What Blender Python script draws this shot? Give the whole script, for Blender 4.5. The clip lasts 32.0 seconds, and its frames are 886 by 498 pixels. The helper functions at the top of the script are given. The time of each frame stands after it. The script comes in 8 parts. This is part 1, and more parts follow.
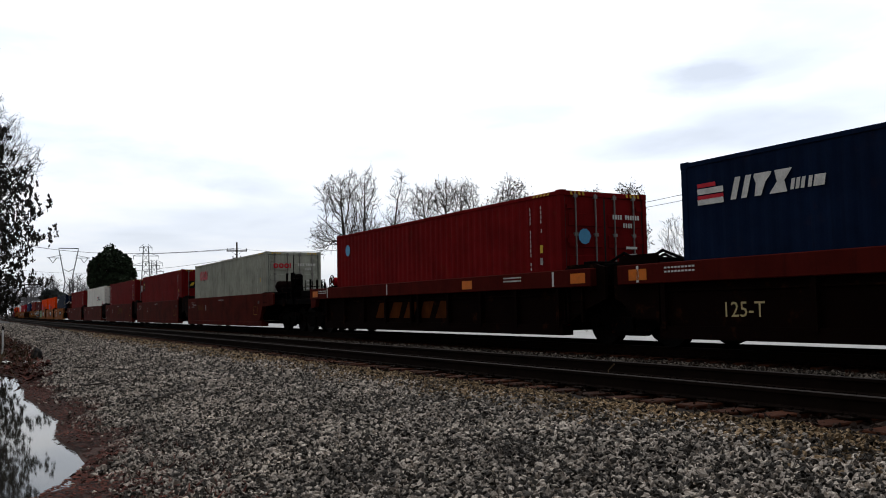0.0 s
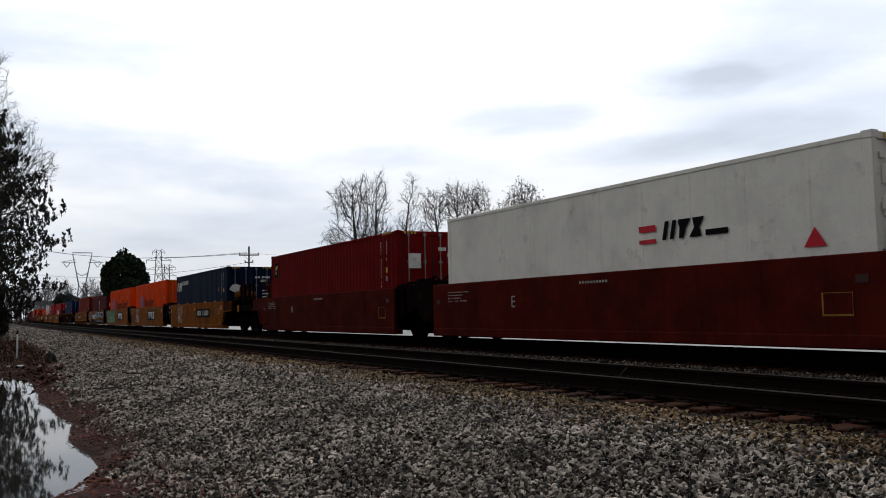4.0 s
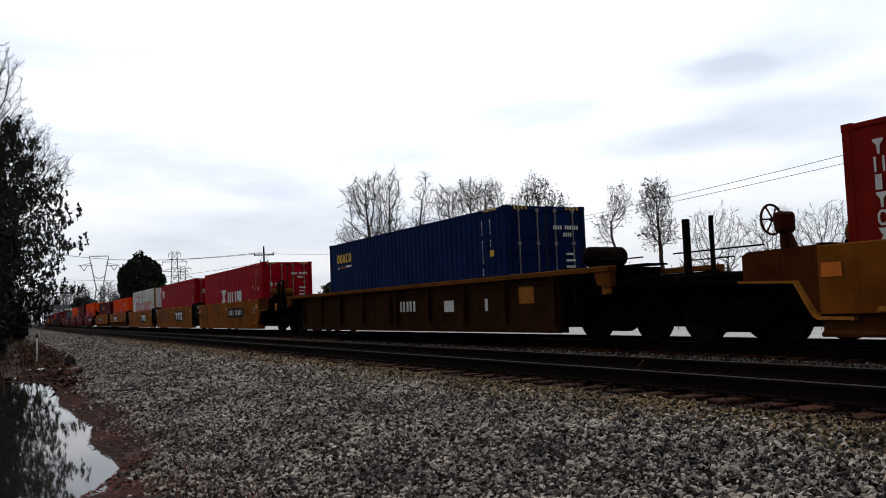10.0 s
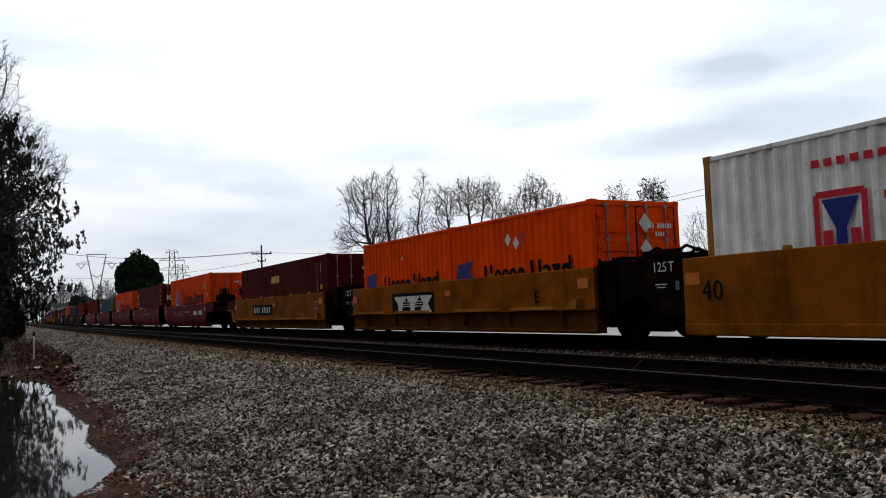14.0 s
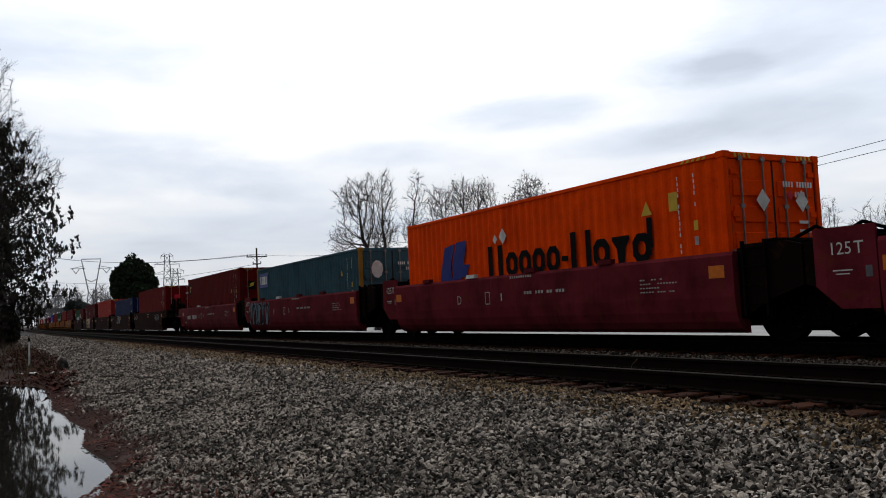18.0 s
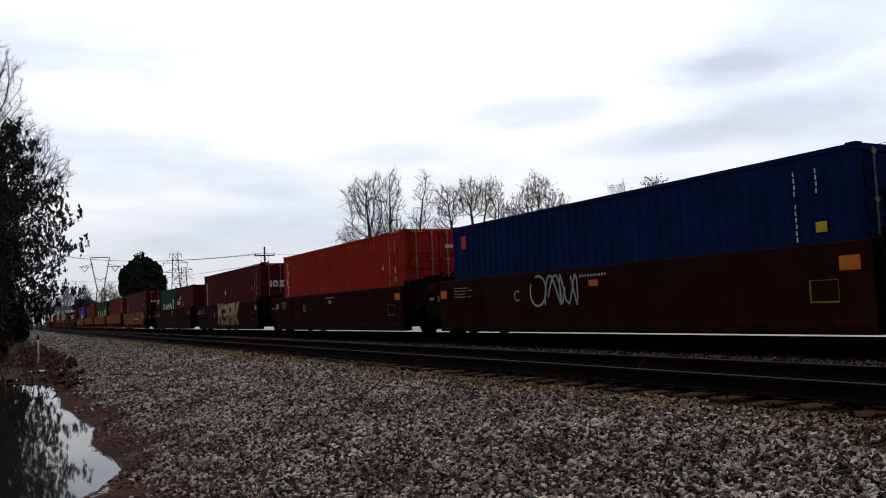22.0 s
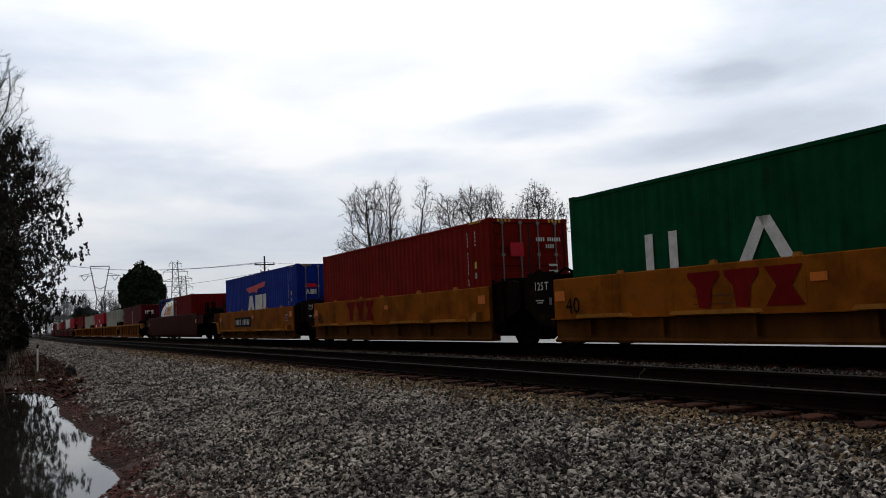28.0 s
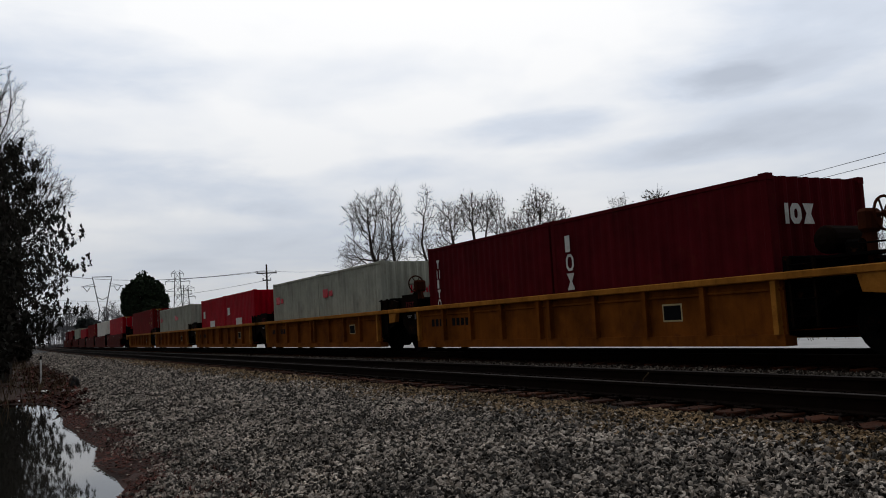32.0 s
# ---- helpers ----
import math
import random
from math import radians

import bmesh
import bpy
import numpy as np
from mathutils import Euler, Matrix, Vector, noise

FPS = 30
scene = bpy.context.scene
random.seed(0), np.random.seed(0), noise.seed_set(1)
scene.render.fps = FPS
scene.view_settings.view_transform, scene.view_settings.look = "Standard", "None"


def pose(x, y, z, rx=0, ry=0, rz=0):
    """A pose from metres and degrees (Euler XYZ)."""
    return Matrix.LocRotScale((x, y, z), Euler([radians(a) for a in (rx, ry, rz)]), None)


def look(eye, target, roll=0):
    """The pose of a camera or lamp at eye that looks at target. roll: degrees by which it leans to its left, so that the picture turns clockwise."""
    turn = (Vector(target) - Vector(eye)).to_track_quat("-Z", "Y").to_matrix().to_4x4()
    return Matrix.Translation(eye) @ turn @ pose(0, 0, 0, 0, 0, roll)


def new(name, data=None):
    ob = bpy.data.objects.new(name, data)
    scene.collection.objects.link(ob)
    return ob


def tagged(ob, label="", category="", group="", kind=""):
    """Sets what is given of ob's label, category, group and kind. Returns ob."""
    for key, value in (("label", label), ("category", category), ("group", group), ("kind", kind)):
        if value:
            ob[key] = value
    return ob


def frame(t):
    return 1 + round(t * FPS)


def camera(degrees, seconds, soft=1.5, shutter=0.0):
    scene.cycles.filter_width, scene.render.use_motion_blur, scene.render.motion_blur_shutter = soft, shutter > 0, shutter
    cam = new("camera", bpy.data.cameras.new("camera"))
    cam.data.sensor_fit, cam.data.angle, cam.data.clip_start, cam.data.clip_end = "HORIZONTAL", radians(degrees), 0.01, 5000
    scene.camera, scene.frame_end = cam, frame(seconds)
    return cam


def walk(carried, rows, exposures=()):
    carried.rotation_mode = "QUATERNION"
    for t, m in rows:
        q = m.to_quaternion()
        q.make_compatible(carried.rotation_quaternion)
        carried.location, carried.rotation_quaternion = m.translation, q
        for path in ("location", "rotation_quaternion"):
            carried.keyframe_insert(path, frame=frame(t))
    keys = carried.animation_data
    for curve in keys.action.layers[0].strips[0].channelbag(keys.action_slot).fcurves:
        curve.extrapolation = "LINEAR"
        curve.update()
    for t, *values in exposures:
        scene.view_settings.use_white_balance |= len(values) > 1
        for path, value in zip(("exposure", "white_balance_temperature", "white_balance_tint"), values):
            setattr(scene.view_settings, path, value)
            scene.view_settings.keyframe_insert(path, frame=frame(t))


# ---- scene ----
# ---- camera: held by hand beside the track, turning a little ----
cam = camera(55.6, 32.0, soft=1.0)
EYE = (0.0, 0.0, 0.70)
PATH = [
    (0, 59.88, 3.96, -1.07), (0.5, 59.93, 4.08, -1.03), (1, 59.76, 4.46, -0.60),
    (1.5, 59.98, 4.48, -0.66), (2, 60.15, 4.36, -0.53), (2.5, 60.27, 4.17, -0.63), (3, 60.33, 4.14, -0.59),
    (3.5, 60.55, 4.08, -0.85), (5.5, 60.51, 4.64, -1.83), (6, 60.74, 4.59, -1.90), (6.5, 61.20, 4.50, -1.88),
    (7, 61.26, 4.25, -1.65), (7.5, 61.26, 3.76, -1.94), (8, 61.07, 3.77, -1.72), (8.5, 60.97, 3.72, -1.64),
    (9, 61.13, 3.72, -2.10), (9.5, 61.17, 3.96, -2.19), (10, 61.63, 3.99, -2.24), (10.5, 62.05, 4.10, -2.03),
    (11, 62.19, 4.03, -1.95), (11.5, 62.28, 4.07, -1.92), (12, 62.30, 4.03, -1.98), (12.5, 62.07, 3.97, -2.17),
    (13, 62.00, 4.17, -2.43), (13.5, 61.73, 4.12, -2.14), (14, 61.48, 3.95, -2.04), (14.5, 61.40, 3.68, -2.12),
    (16.5, 60.49, 4.83, -2.62), (17, 60.53, 4.71, -2.59), (17.5, 60.77, 4.27, -2.84), (18, 61.16, 4.00, -2.67),
    (18.5, 61.23, 4.06, -2.68), (19, 61.37, 3.91, -2.64), (19.5, 61.59, 3.75, -2.40), (20, 61.76, 3.69, -2.42),
    (20.5, 61.93, 3.87, -2.27), (21, 61.83, 3.81, -2.64), (21.5, 61.83, 3.84, -2.83), (22, 61.68, 3.97, -2.51),
    (22.5, 61.53, 4.50, -2.27), (23, 61.32, 4.87, -2.28), (23.5, 61.22, 5.01, -2.16), (24, 61.18, 5.06, -2.26),
    (24.5, 61.24, 5.05, -2.37), (25, 61.64, 5.11, -2.60), (25.5, 61.88, 5.03, -2.49), (27.5, 61.74, 4.72, -2.37),
    (28, 61.65, 4.61, -2.42), (28.5, 61.68, 4.39, -2.46), (29, 61.78, 4.57, -2.47), (29.5, 61.75, 4.59, -2.36),
    (30, 61.80, 4.59, -2.23), (30.5, 61.93, 4.61, -2.37), (31, 62.04, 4.69, -2.32), (31.5, 61.81, 4.93, -2.87),
    (32, 61.75, 5.04, -3.14),
]
walk(cam, [(t, pose(*EYE, 90 + tilt, 0, turn) @ pose(0, 0, 0, 0, 0, lean)) for t, turn, tilt, lean in PATH],
     [(0, -0.10), (1.2, -0.20), (3, -0.22), (6, -0.45), (10, -0.17), (12, -0.24), (14, -0.24), (16.8, -0.44), (18.5, -0.33), (21, -0.28), (23, -0.36), (25, -0.54), (28, -0.48), (30.5, -0.50), (32, -0.66)])

# ---- the line of the tracks: a wide curve, x along it ----
CURVE = 1.254e-4
RAIL_TOP = -0.11                 # height of the rail heads
NEAR, FAR = 7.38, 12.25          # centre lines of the empty track and of the train's track


def along(s, off, z=0.0):
    a = s * CURVE
    r = 1 / CURVE - off
    return Vector((math.sin(a) * r, 1 / CURVE - math.cos(a) * r, z))


def on_track(s, off=FAR, z=0.0):
    return Matrix.Translation(along(s, off, z)) @ Matrix.Rotation(s * CURVE, 4, "Z")


def run(t):
    q = t / 16
    return 292.69 * q - 6.837 * q * q + 0.157 * q ** 3


# ---- sky and light ----
SUN_TURN, SUN_UP = radians(58), radians(38)      # towards -x from +y; height
sun_way = Vector((-math.sin(SUN_TURN) * math.cos(SUN_UP), math.cos(SUN_TURN) * math.cos(SUN_UP), math.sin(SUN_UP)))
CLOUDS = [(81.5, 9.9, 10.0, 1.8, 1.0),
          (54.9, 12.7, 5.2, 1.2, 1.0),
          (47.5, 10.4, 5.8, 1.0, 0.6),
          (86.7, 17.6, 8.1, 2.7, 0.75),
          (37.3, 16.6, 10.0, 2.7, 0.8),
          (78.7, 5.9, 12.7, 2.1, 0.45),
          (65.1, 10.5, 5.8, 0.9, 0.6),
          (42.2, 14.5, 2.7, 1.0, 0.6),
          (38.1, 10.9, 7.7, 1.5, 0.5)]
world = bpy.data.worlds.new("overcast_sky")
scene.world = world
world.use_nodes = True
wn, wl = world.node_tree.nodes, world.node_tree.links
wn.clear()


def wnode(kind, **values):
    n = wn.new(kind)
    for k, v in values.items():
        if k in n.inputs:
            n.inputs[k].default_value = v
    return n


def wmath(op, a, b=None, clamp=False):
    n = wn.new("ShaderNodeMath")
    n.operation, n.use_clamp = op, clamp
    for i, v in enumerate((a, b)):
        if v is None:
            continue
        if isinstance(v, (int, float)):
            n.inputs[i].default_value = v
        else:
            wl.new(v, n.inputs[i])
    return n.outputs[0]


sky = wn.new("ShaderNodeTexSky")
sky.sky_type, sky.sun_disc = "NISHITA", False
sky.sun_elevation, sky.sun_rotation = SUN_UP, -SUN_TURN
coord = wn.new("ShaderNodeTexCoord")
sep = wn.new("ShaderNodeSeparateXYZ")
wl.new(coord.outputs["Generated"], sep.inputs[0])
up = wmath("MAXIMUM", sep.outputs[2], 0.0)
flat = wmath("ADD", up, 0.10)
comb = wn.new("ShaderNodeCombineXYZ")
wl.new(wmath("DIVIDE", sep.outputs[0], flat), comb.inputs[0])
wl.new(wmath("DIVIDE", sep.outputs[1], flat), comb.inputs[1])
big = wnode("ShaderNodeTexNoise", Scale=0.55, Detail=3.0, Roughness=0.45, Distortion=0.1)
wl.new(comb.outputs[0], big.inputs["Vector"])
small = wnode("ShaderNodeTexNoise", Scale=1.7, Detail=4.0, Roughness=0.5, Distortion=0.15)
wl.new(comb.outputs[0], small.inputs["Vector"])
thick = wmath("ADD", wmath("MULTIPLY", big.outputs["Fac"], 0.62), wmath("MULTIPLY", small.outputs["Fac"], 0.38))
thick = wmath("ADD", wmath("MULTIPLY", thick, 0.62), 0.255)
# darker undersides of cloud, low over the trees: turn, height, half width, half height (degrees), depth
edge_n = wnode("ShaderNodeTexNoise", Scale=9.0, Detail=5.0, Roughness=0.6, Distortion=0.3)
stretch = wnode("ShaderNodeMapping")
stretch.inputs["Scale"].default_value = (0.6, 0.6, 2.2)
wl.new(coord.outputs["Generated"], stretch.inputs[0])
wl.new(stretch.outputs[0], edge_n.inputs["Vector"])
ragged = wmath("MULTIPLY", wmath("SUBTRACT", edge_n.outputs["Fac"], 0.5), 3.2)
for c_turn, c_up, c_wide, c_high, c_deep in CLOUDS:
    ta, ua = radians(c_turn), radians(c_up)
    e_1 = Vector((-math.cos(ta), -math.sin(ta), 0)) / radians(c_wide)
    e_2 = Vector((math.sin(ta) * math.sin(ua), -math.cos(ta) * math.sin(ua), math.cos(ua))) / radians(c_high)
    far_out = ragged
    for e_ in (e_1, e_2):
        dn = wn.new("ShaderNodeVectorMath")
        dn.operation = "DOT_PRODUCT"
        dn.inputs[1].default_value = e_
        wl.new(coord.outputs["Generated"], dn.inputs[0])
        far_out = wmath("ADD", far_out, wmath("MULTIPLY", dn.outputs["Value"], dn.outputs["Value"]))
    soft_n = wn.new("ShaderNodeMapRange")
    soft_n.interpolation_type = "SMOOTHSTEP"
    soft_n.inputs["From Min"].default_value, soft_n.inputs["From Max"].default_value = -0.6, 1.9
    soft_n.inputs["To Min"].default_value, soft_n.inputs["To Max"].default_value = 0.13 * c_deep, 0.0
    wl.new(far_out, soft_n.inputs["Value"])
    thick = wmath("SUBTRACT", thick, soft_n.outputs[0])
# thin bright cloud before the hidden sun
dot = wn.new("ShaderNodeVectorMath")
dot.operation = "DOT_PRODUCT"
dot.inputs[1].default_value = sun_way
wl.new(coord.outputs["Generated"], dot.inputs[0])
near_sun = wn.new("ShaderNodeMapRange")
near_sun.interpolation_type = "SMOOTHSTEP"
near_sun.inputs["From Min"].default_value, near_sun.inputs["From Max"].default_value = -0.05, 0.92
near_sun.inputs["To Min"].default_value, near_sun.inputs["To Max"].default_value = 0.24, 1.72
wl.new(dot.outputs["Value"], near_sun.inputs["Value"])
ramp = wn.new("ShaderNodeValToRGB")
cr = ramp.color_ramp
cr.elements[0].position, cr.elements[0].color = 0.38, (0.47, 0.52, 0.61, 1)
cr.elements[1].position, cr.elements[1].color = 0.605, (1.0, 1.0, 1.0, 1)
mid = cr.elements.new(0.49)
mid.color = (0.68, 0.74, 0.84, 1)
wl.new(thick, ramp.inputs[0])
lit = wn.new("ShaderNodeVectorMath")
lit.operation = "SCALE"
wl.new(ramp.outputs[0], lit.inputs[0])
wl.new(near_sun.outputs[0], lit.inputs["Scale"])
# haze towards the horizon
haze = wn.new("ShaderNodeMixRGB")
haze.inputs[2].default_value = (0.69, 0.735, 0.82, 1)
wl.new(wmath("MULTIPLY", wmath("POWER", wmath("SUBTRACT", 1.0, up, clamp=True), 5.0), wmath("ADD", 0.15, wmath("MULTIPLY", near_sun.outputs[0], 0.5))), haze.inputs[0])
wl.new(lit.outputs[0], haze.inputs[1])
mix = wn.new("ShaderNodeMixRGB")
mix.inputs[0].default_value = 0.94
scale_sky = wn.new("ShaderNodeVectorMath")
scale_sky.operation = "SCALE"
scale_sky.inputs["Scale"].default_value = 0.12
wl.new(sky.outputs[0], scale_sky.inputs[0])
wl.new(scale_sky.outputs[0], mix.inputs[1])
wl.new(haze.outputs[0], mix.inputs[2])
bg = wnode("ShaderNodeBackground", Strength=1.0)
wl.new(mix.outputs[0], bg.inputs["Color"])
out = wn.new("ShaderNodeOutputWorld")
wl.new(bg.outputs[0], out.inputs["Surface"])
sun = new("sun", bpy.data.lights.new("sun", "SUN"))
sun.data.energy, sun.data.angle, sun.data.color = 0.5, radians(25), (1.0, 0.97, 0.92)
sun.matrix_world = look(sun_way * 100, (0, 0, 0))


# ---- materials ----
def mat(name, col, rough=0.6, metal=0.0, vary=0.25, scale=3.0, fine=60.0, bump=0.15, streak=0.0, rust=0.0, spread=0.0, island=False, tint=None, spec=0.2, grime=0.0, dark=0.0):
    """A painted, stony or woody surface: stains, grain, run marks and rust on one base colour."""
    m = bpy.data.materials.new(name)
    m.use_nodes = True
    n, l = m.node_tree.nodes, m.node_tree.links
    b = n["Principled BSDF"]
    b.inputs["Roughness"].default_value, b.inputs["Metallic"].default_value = rough, metal
    b.inputs["Specular IOR Level"].default_value = spec
    tc = n.new("ShaderNodeTexCoord")

    def nz(sc, detail=4.0, vec=None, rough_=0.6):
        t = n.new("ShaderNodeTexNoise")
        t.inputs["Scale"].default_value, t.inputs["Detail"].default_value, t.inputs["Roughness"].default_value = sc, detail, rough_
        l.new(vec or tc.outputs["Object"], t.inputs["Vector"])
        return t.outputs["Fac"]

    def rng(v, a, b_, c, d):
        t = n.new("ShaderNodeMapRange")
        for i, x in enumerate((a, b_, c, d)):
            t.inputs[i + 1].default_value = x
        l.new(v, t.inputs[0])
        return t.outputs[0]

    def mixc(f, a, b_, mode="MIX"):
        t = n.new("ShaderNodeMixRGB")
        t.blend_type = mode
        for i, x in enumerate((f, a, b_)):
            if hasattr(x, "links"):
                l.new(x, t.inputs[i])
            else:
                t.inputs[i].default_value = x if i == 0 else (*x[:3], 1)
        return t.outputs[0]

    base = mixc(rng(nz(scale), 0.3, 0.7, 0, 1), [c * (1 - vary) for c in col], [min(1, c * (1 + vary * 0.7)) for c in col])
    grain = nz(fine, 6.0)
    base = mixc(0.5 * vary + 0.1, base, mixc(1.0, base, rng(grain, 0.3, 0.7, 0.4, 1.5), "MULTIPLY"))
    if streak:
        mp = n.new("ShaderNodeMapping")
        mp.inputs["Scale"].default_value = (9, 9, 0.7)
        l.new(tc.outputs["Object"], mp.inputs[0])
        base = mixc(rng(nz(1.0, 5.0, mp.outputs[0]), 0.52, 0.8, 0, streak), base, [c * 0.3 + 0.003 for c in col])
    if grime:
        base = mixc(rng(nz(0.9, 6.0), 0.48, 0.72, 0, grime), base, [c * 0.22 + 0.002 for c in col])
    if rust:
        base = mixc(rng(nz(scale * 2.3, 7.0), 0.60, 0.70, 0, rust), base, (0.11, 0.035, 0.012))
    if spread or island:
        v = n.new("ShaderNodeObjectInfo").outputs["Random"]
        if island:
            g = n.new("ShaderNodeNewGeometry").outputs["Random Per Island"]
            a = n.new("ShaderNodeMath")
            l.new(v, a.inputs[0]), l.new(g, a.inputs[1])
            f = n.new("ShaderNodeMath")
            f.operation = "FRACT"
            l.new(a.outputs[0], f.inputs[0])
            v = f.outputs[0]
        base = mixc(1.0, base, rng(v, 0, 1, 1 - spread, 1 + spread), "MULTIPLY")
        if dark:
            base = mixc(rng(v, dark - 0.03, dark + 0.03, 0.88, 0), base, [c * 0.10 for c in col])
        if tint:
            base = mixc(rng(v, 0.68, 0.9, 0, 0.8), base, tint)
    l.new(base, b.inputs["Base Color"])
    l.new(rng(grain, 0.2, 0.8, max(0.05, rough - 0.12), min(1, rough + 0.12)), b.inputs["Roughness"])
    if bump:
        bp = n.new("ShaderNodeBump")
        bp.inputs["Strength"].default_value, bp.inputs["Distance"].default_value = bump, 0.01
        l.new(grain, bp.inputs["Height"]), l.new(bp.outputs[0], b.inputs["Normal"])
    return m


PAINT = {}


def paint(key):
    if key not in PAINT:
        col, rough = {
            "dark_red": ((0.120, 0.0070, 0.0070), 0.6), "red": ((0.160, 0.0078, 0.0085), 0.6), "maroon": ((0.090, 0.0065, 0.010), 0.55), "brightred": ((0.37, 0.004, 0.015), 0.5),
            "brown_red": ((0.185, 0.0125, 0.0085), 0.55), "orange": ((1.0, 0.070, 0.002), 0.5), "orange_red": ((0.36, 0.022, 0.014), 0.5),
            "navy": ((0.0055, 0.0130, 0.036), 0.5), "navy2": ((0.006, 0.018, 0.075), 0.5), "blue": ((0.010, 0.033, 0.28), 0.5),
            "teal": ((0.055, 0.12, 0.15), 0.55), "green": ((0.0045, 0.060, 0.024), 0.55), "grey": ((0.42, 0.43, 0.36), 0.55),
            "white": ((0.86, 0.84, 0.77), 0.5), "palegrey": ((0.88, 0.88, 0.84), 0.55), "rust_post": ((0.34, 0.17, 0.035), 0.7),
            "ttx_yellow": ((0.262, 0.078, 0.008), 0.6), "dull_yellow": ((0.115, 0.042, 0.010), 0.7), "rust_yellow": ((0.215, 0.066, 0.011), 0.75), "mauve": ((0.155, 0.020, 0.028), 0.6),
            # End browns near black: the deep shade of the joints is in the colour.
            "rail_red": ((0.085, 0.011, 0.007), 0.65), "band_red": ((0.072, 0.0085, 0.006), 0.65), "near_black_brown": ((0.0065, 0.0030, 0.0024), 0.85), "deep_brown": ((0.026, 0.0080, 0.0055), 0.7), "chord_yellow": ((0.42, 0.17, 0.03), 0.6),
            "dark_brown": ((0.009, 0.0055, 0.004), 0.8), "rib_brown": ((0.040, 0.016, 0.006), 0.75), "rust_chord": ((0.15, 0.052, 0.010), 0.75), "tall_brown": ((0.048, 0.0135, 0.0085), 0.7), "rust_brown": ((0.055, 0.016, 0.008), 0.8), "dark_yellow": ((0.085, 0.024, 0.006), 0.8), "old_yellow": ((0.20, 0.064, 0.010), 0.7), "tank_blue": ((0.02, 0.03, 0.14), 0.5),
        }[key]
        PAINT[key] = mat("paint_" + key, col, rough, vary=0.06 if key == "white" else 0.25, scale=1.3, fine=45, bump=0.06, streak=0.12 if key == "white" else 0.25 if key == "orange" else 0.55, rust=0.8 if key == "rust_yellow" else 0.45 if key in ("ttx_yellow", "rust_yellow", "chord_yellow", "teal", "palegrey", "mauve") else 0.05 if key in ("navy", "navy2", "green", "blue") else 0.18, spec=0.008, grime=0.75 if key in ("ttx_yellow", "rust_yellow", "chord_yellow", "mauve", "rail_red", "deep_brown", "dull_yellow", "rib_brown", "dark_yellow", "old_yellow", "rust_chord") else 0.25)
    return PAINT[key]


# Near-black steels and irons: shade under and between the cars is in the colour.
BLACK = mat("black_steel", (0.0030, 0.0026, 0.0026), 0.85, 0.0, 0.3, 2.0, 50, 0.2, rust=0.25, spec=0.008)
DARKIRON = mat("grimy_shaded_iron", (0.0040, 0.0032, 0.0030), 0.9, 0.0, 0.4, 3.0, 50, 0.3, rust=0.3, spec=0.008)
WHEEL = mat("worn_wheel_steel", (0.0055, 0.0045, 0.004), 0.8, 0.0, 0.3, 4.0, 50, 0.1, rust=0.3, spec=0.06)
RAILHEAD = mat("worn_rail_head", (0.034, 0.029, 0.027), 0.95, 0.0, 0.2, 2.0, 90, 0.1, spec=0.04)
RAILWEB = mat("rusty_rail_web", (0.0085, 0.0048, 0.0034), 0.95, 0.0, 0.35, 4.0, 60, 0.3, spec=0.04)
TIE = mat("creosoted_tie_wood", (0.040, 0.0125, 0.0055), 0.95, 0.0, 0.4, 5.0, 30, 0.5, spread=0.5, spec=0.05)
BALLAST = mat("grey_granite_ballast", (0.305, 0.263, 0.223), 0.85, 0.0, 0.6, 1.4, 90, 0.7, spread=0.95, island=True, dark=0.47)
# Stained bed and stones, made blacker by painting the train's shade in.
TRACKBED = mat("stained_shaded_track_bed", (0.013, 0.0085, 0.0065), 0.95, 0.0, 0.5, 9.0, 26, 1.0, spec=0.05)
DARKSTONE = mat("stained_shaded_ballast", (0.025, 0.016, 0.012), 0.95, 0.0, 0.4, 4.0, 60, 0.5, spread=0.8, island=True, spec=0.05)
DULLSTONE = mat("dull_dark_ballast", (0.105, 0.088, 0.072), 0.9, 0.0, 0.5, 1.4, 90, 0.6, spread=0.75, island=True, dark=0.36, spec=0.05)
# Far darker than the stones, so the gaps between them carry painted shade.
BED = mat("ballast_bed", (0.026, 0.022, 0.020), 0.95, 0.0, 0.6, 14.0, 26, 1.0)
RUSTBED = mat("rust_stained_ballast", (0.212, 0.144, 0.080), 0.9, 0.0, 0.45, 1.6, 90, 0.5, spread=0.75, island=True, dark=0.34)
SOIL = mat("leaf_strewn_soil", (0.036, 0.0155, 0.0105), 0.95, 0.0, 0.5, 2.0, 22, 1.0)
FIELD = mat("winter_field", (0.10, 0.085, 0.05), 0.95, 0.0, 0.4, 0.3, 8, 1.0)
PALE = mat("pale_gravel", (0.42, 0.415, 0.405), 0.9, 0.0, 0.15, 0.8, 30, 0.4)
LEAFLITTER = mat("red_brown_leaves", (0.066, 0.021, 0.015), 0.9, 0.0, 0.75, 1.1, 40, 0.2, spread=0.85, island=True, spec=0.05)
GRASS = mat("dead_grass", (0.075, 0.050, 0.026), 0.9, 0.0, 0.3, 3.0, 40, 0.1, spread=0.5, island=True)
BARK = mat("grey_bark", (0.050, 0.040, 0.034), 0.9, 0.0, 0.3, 6.0, 40, 0.5)
TWIG = mat("bare_twig", (0.034, 0.027, 0.024), 0.9, 0.0, 0.2, 6.0, 40, 0.0)
DEADLEAF = mat("dry_brown_leaf", (0.085, 0.055, 0.035), 0.85, 0.0, 0.2, 3.0, 30, 0.0, spread=0.4, island=True)
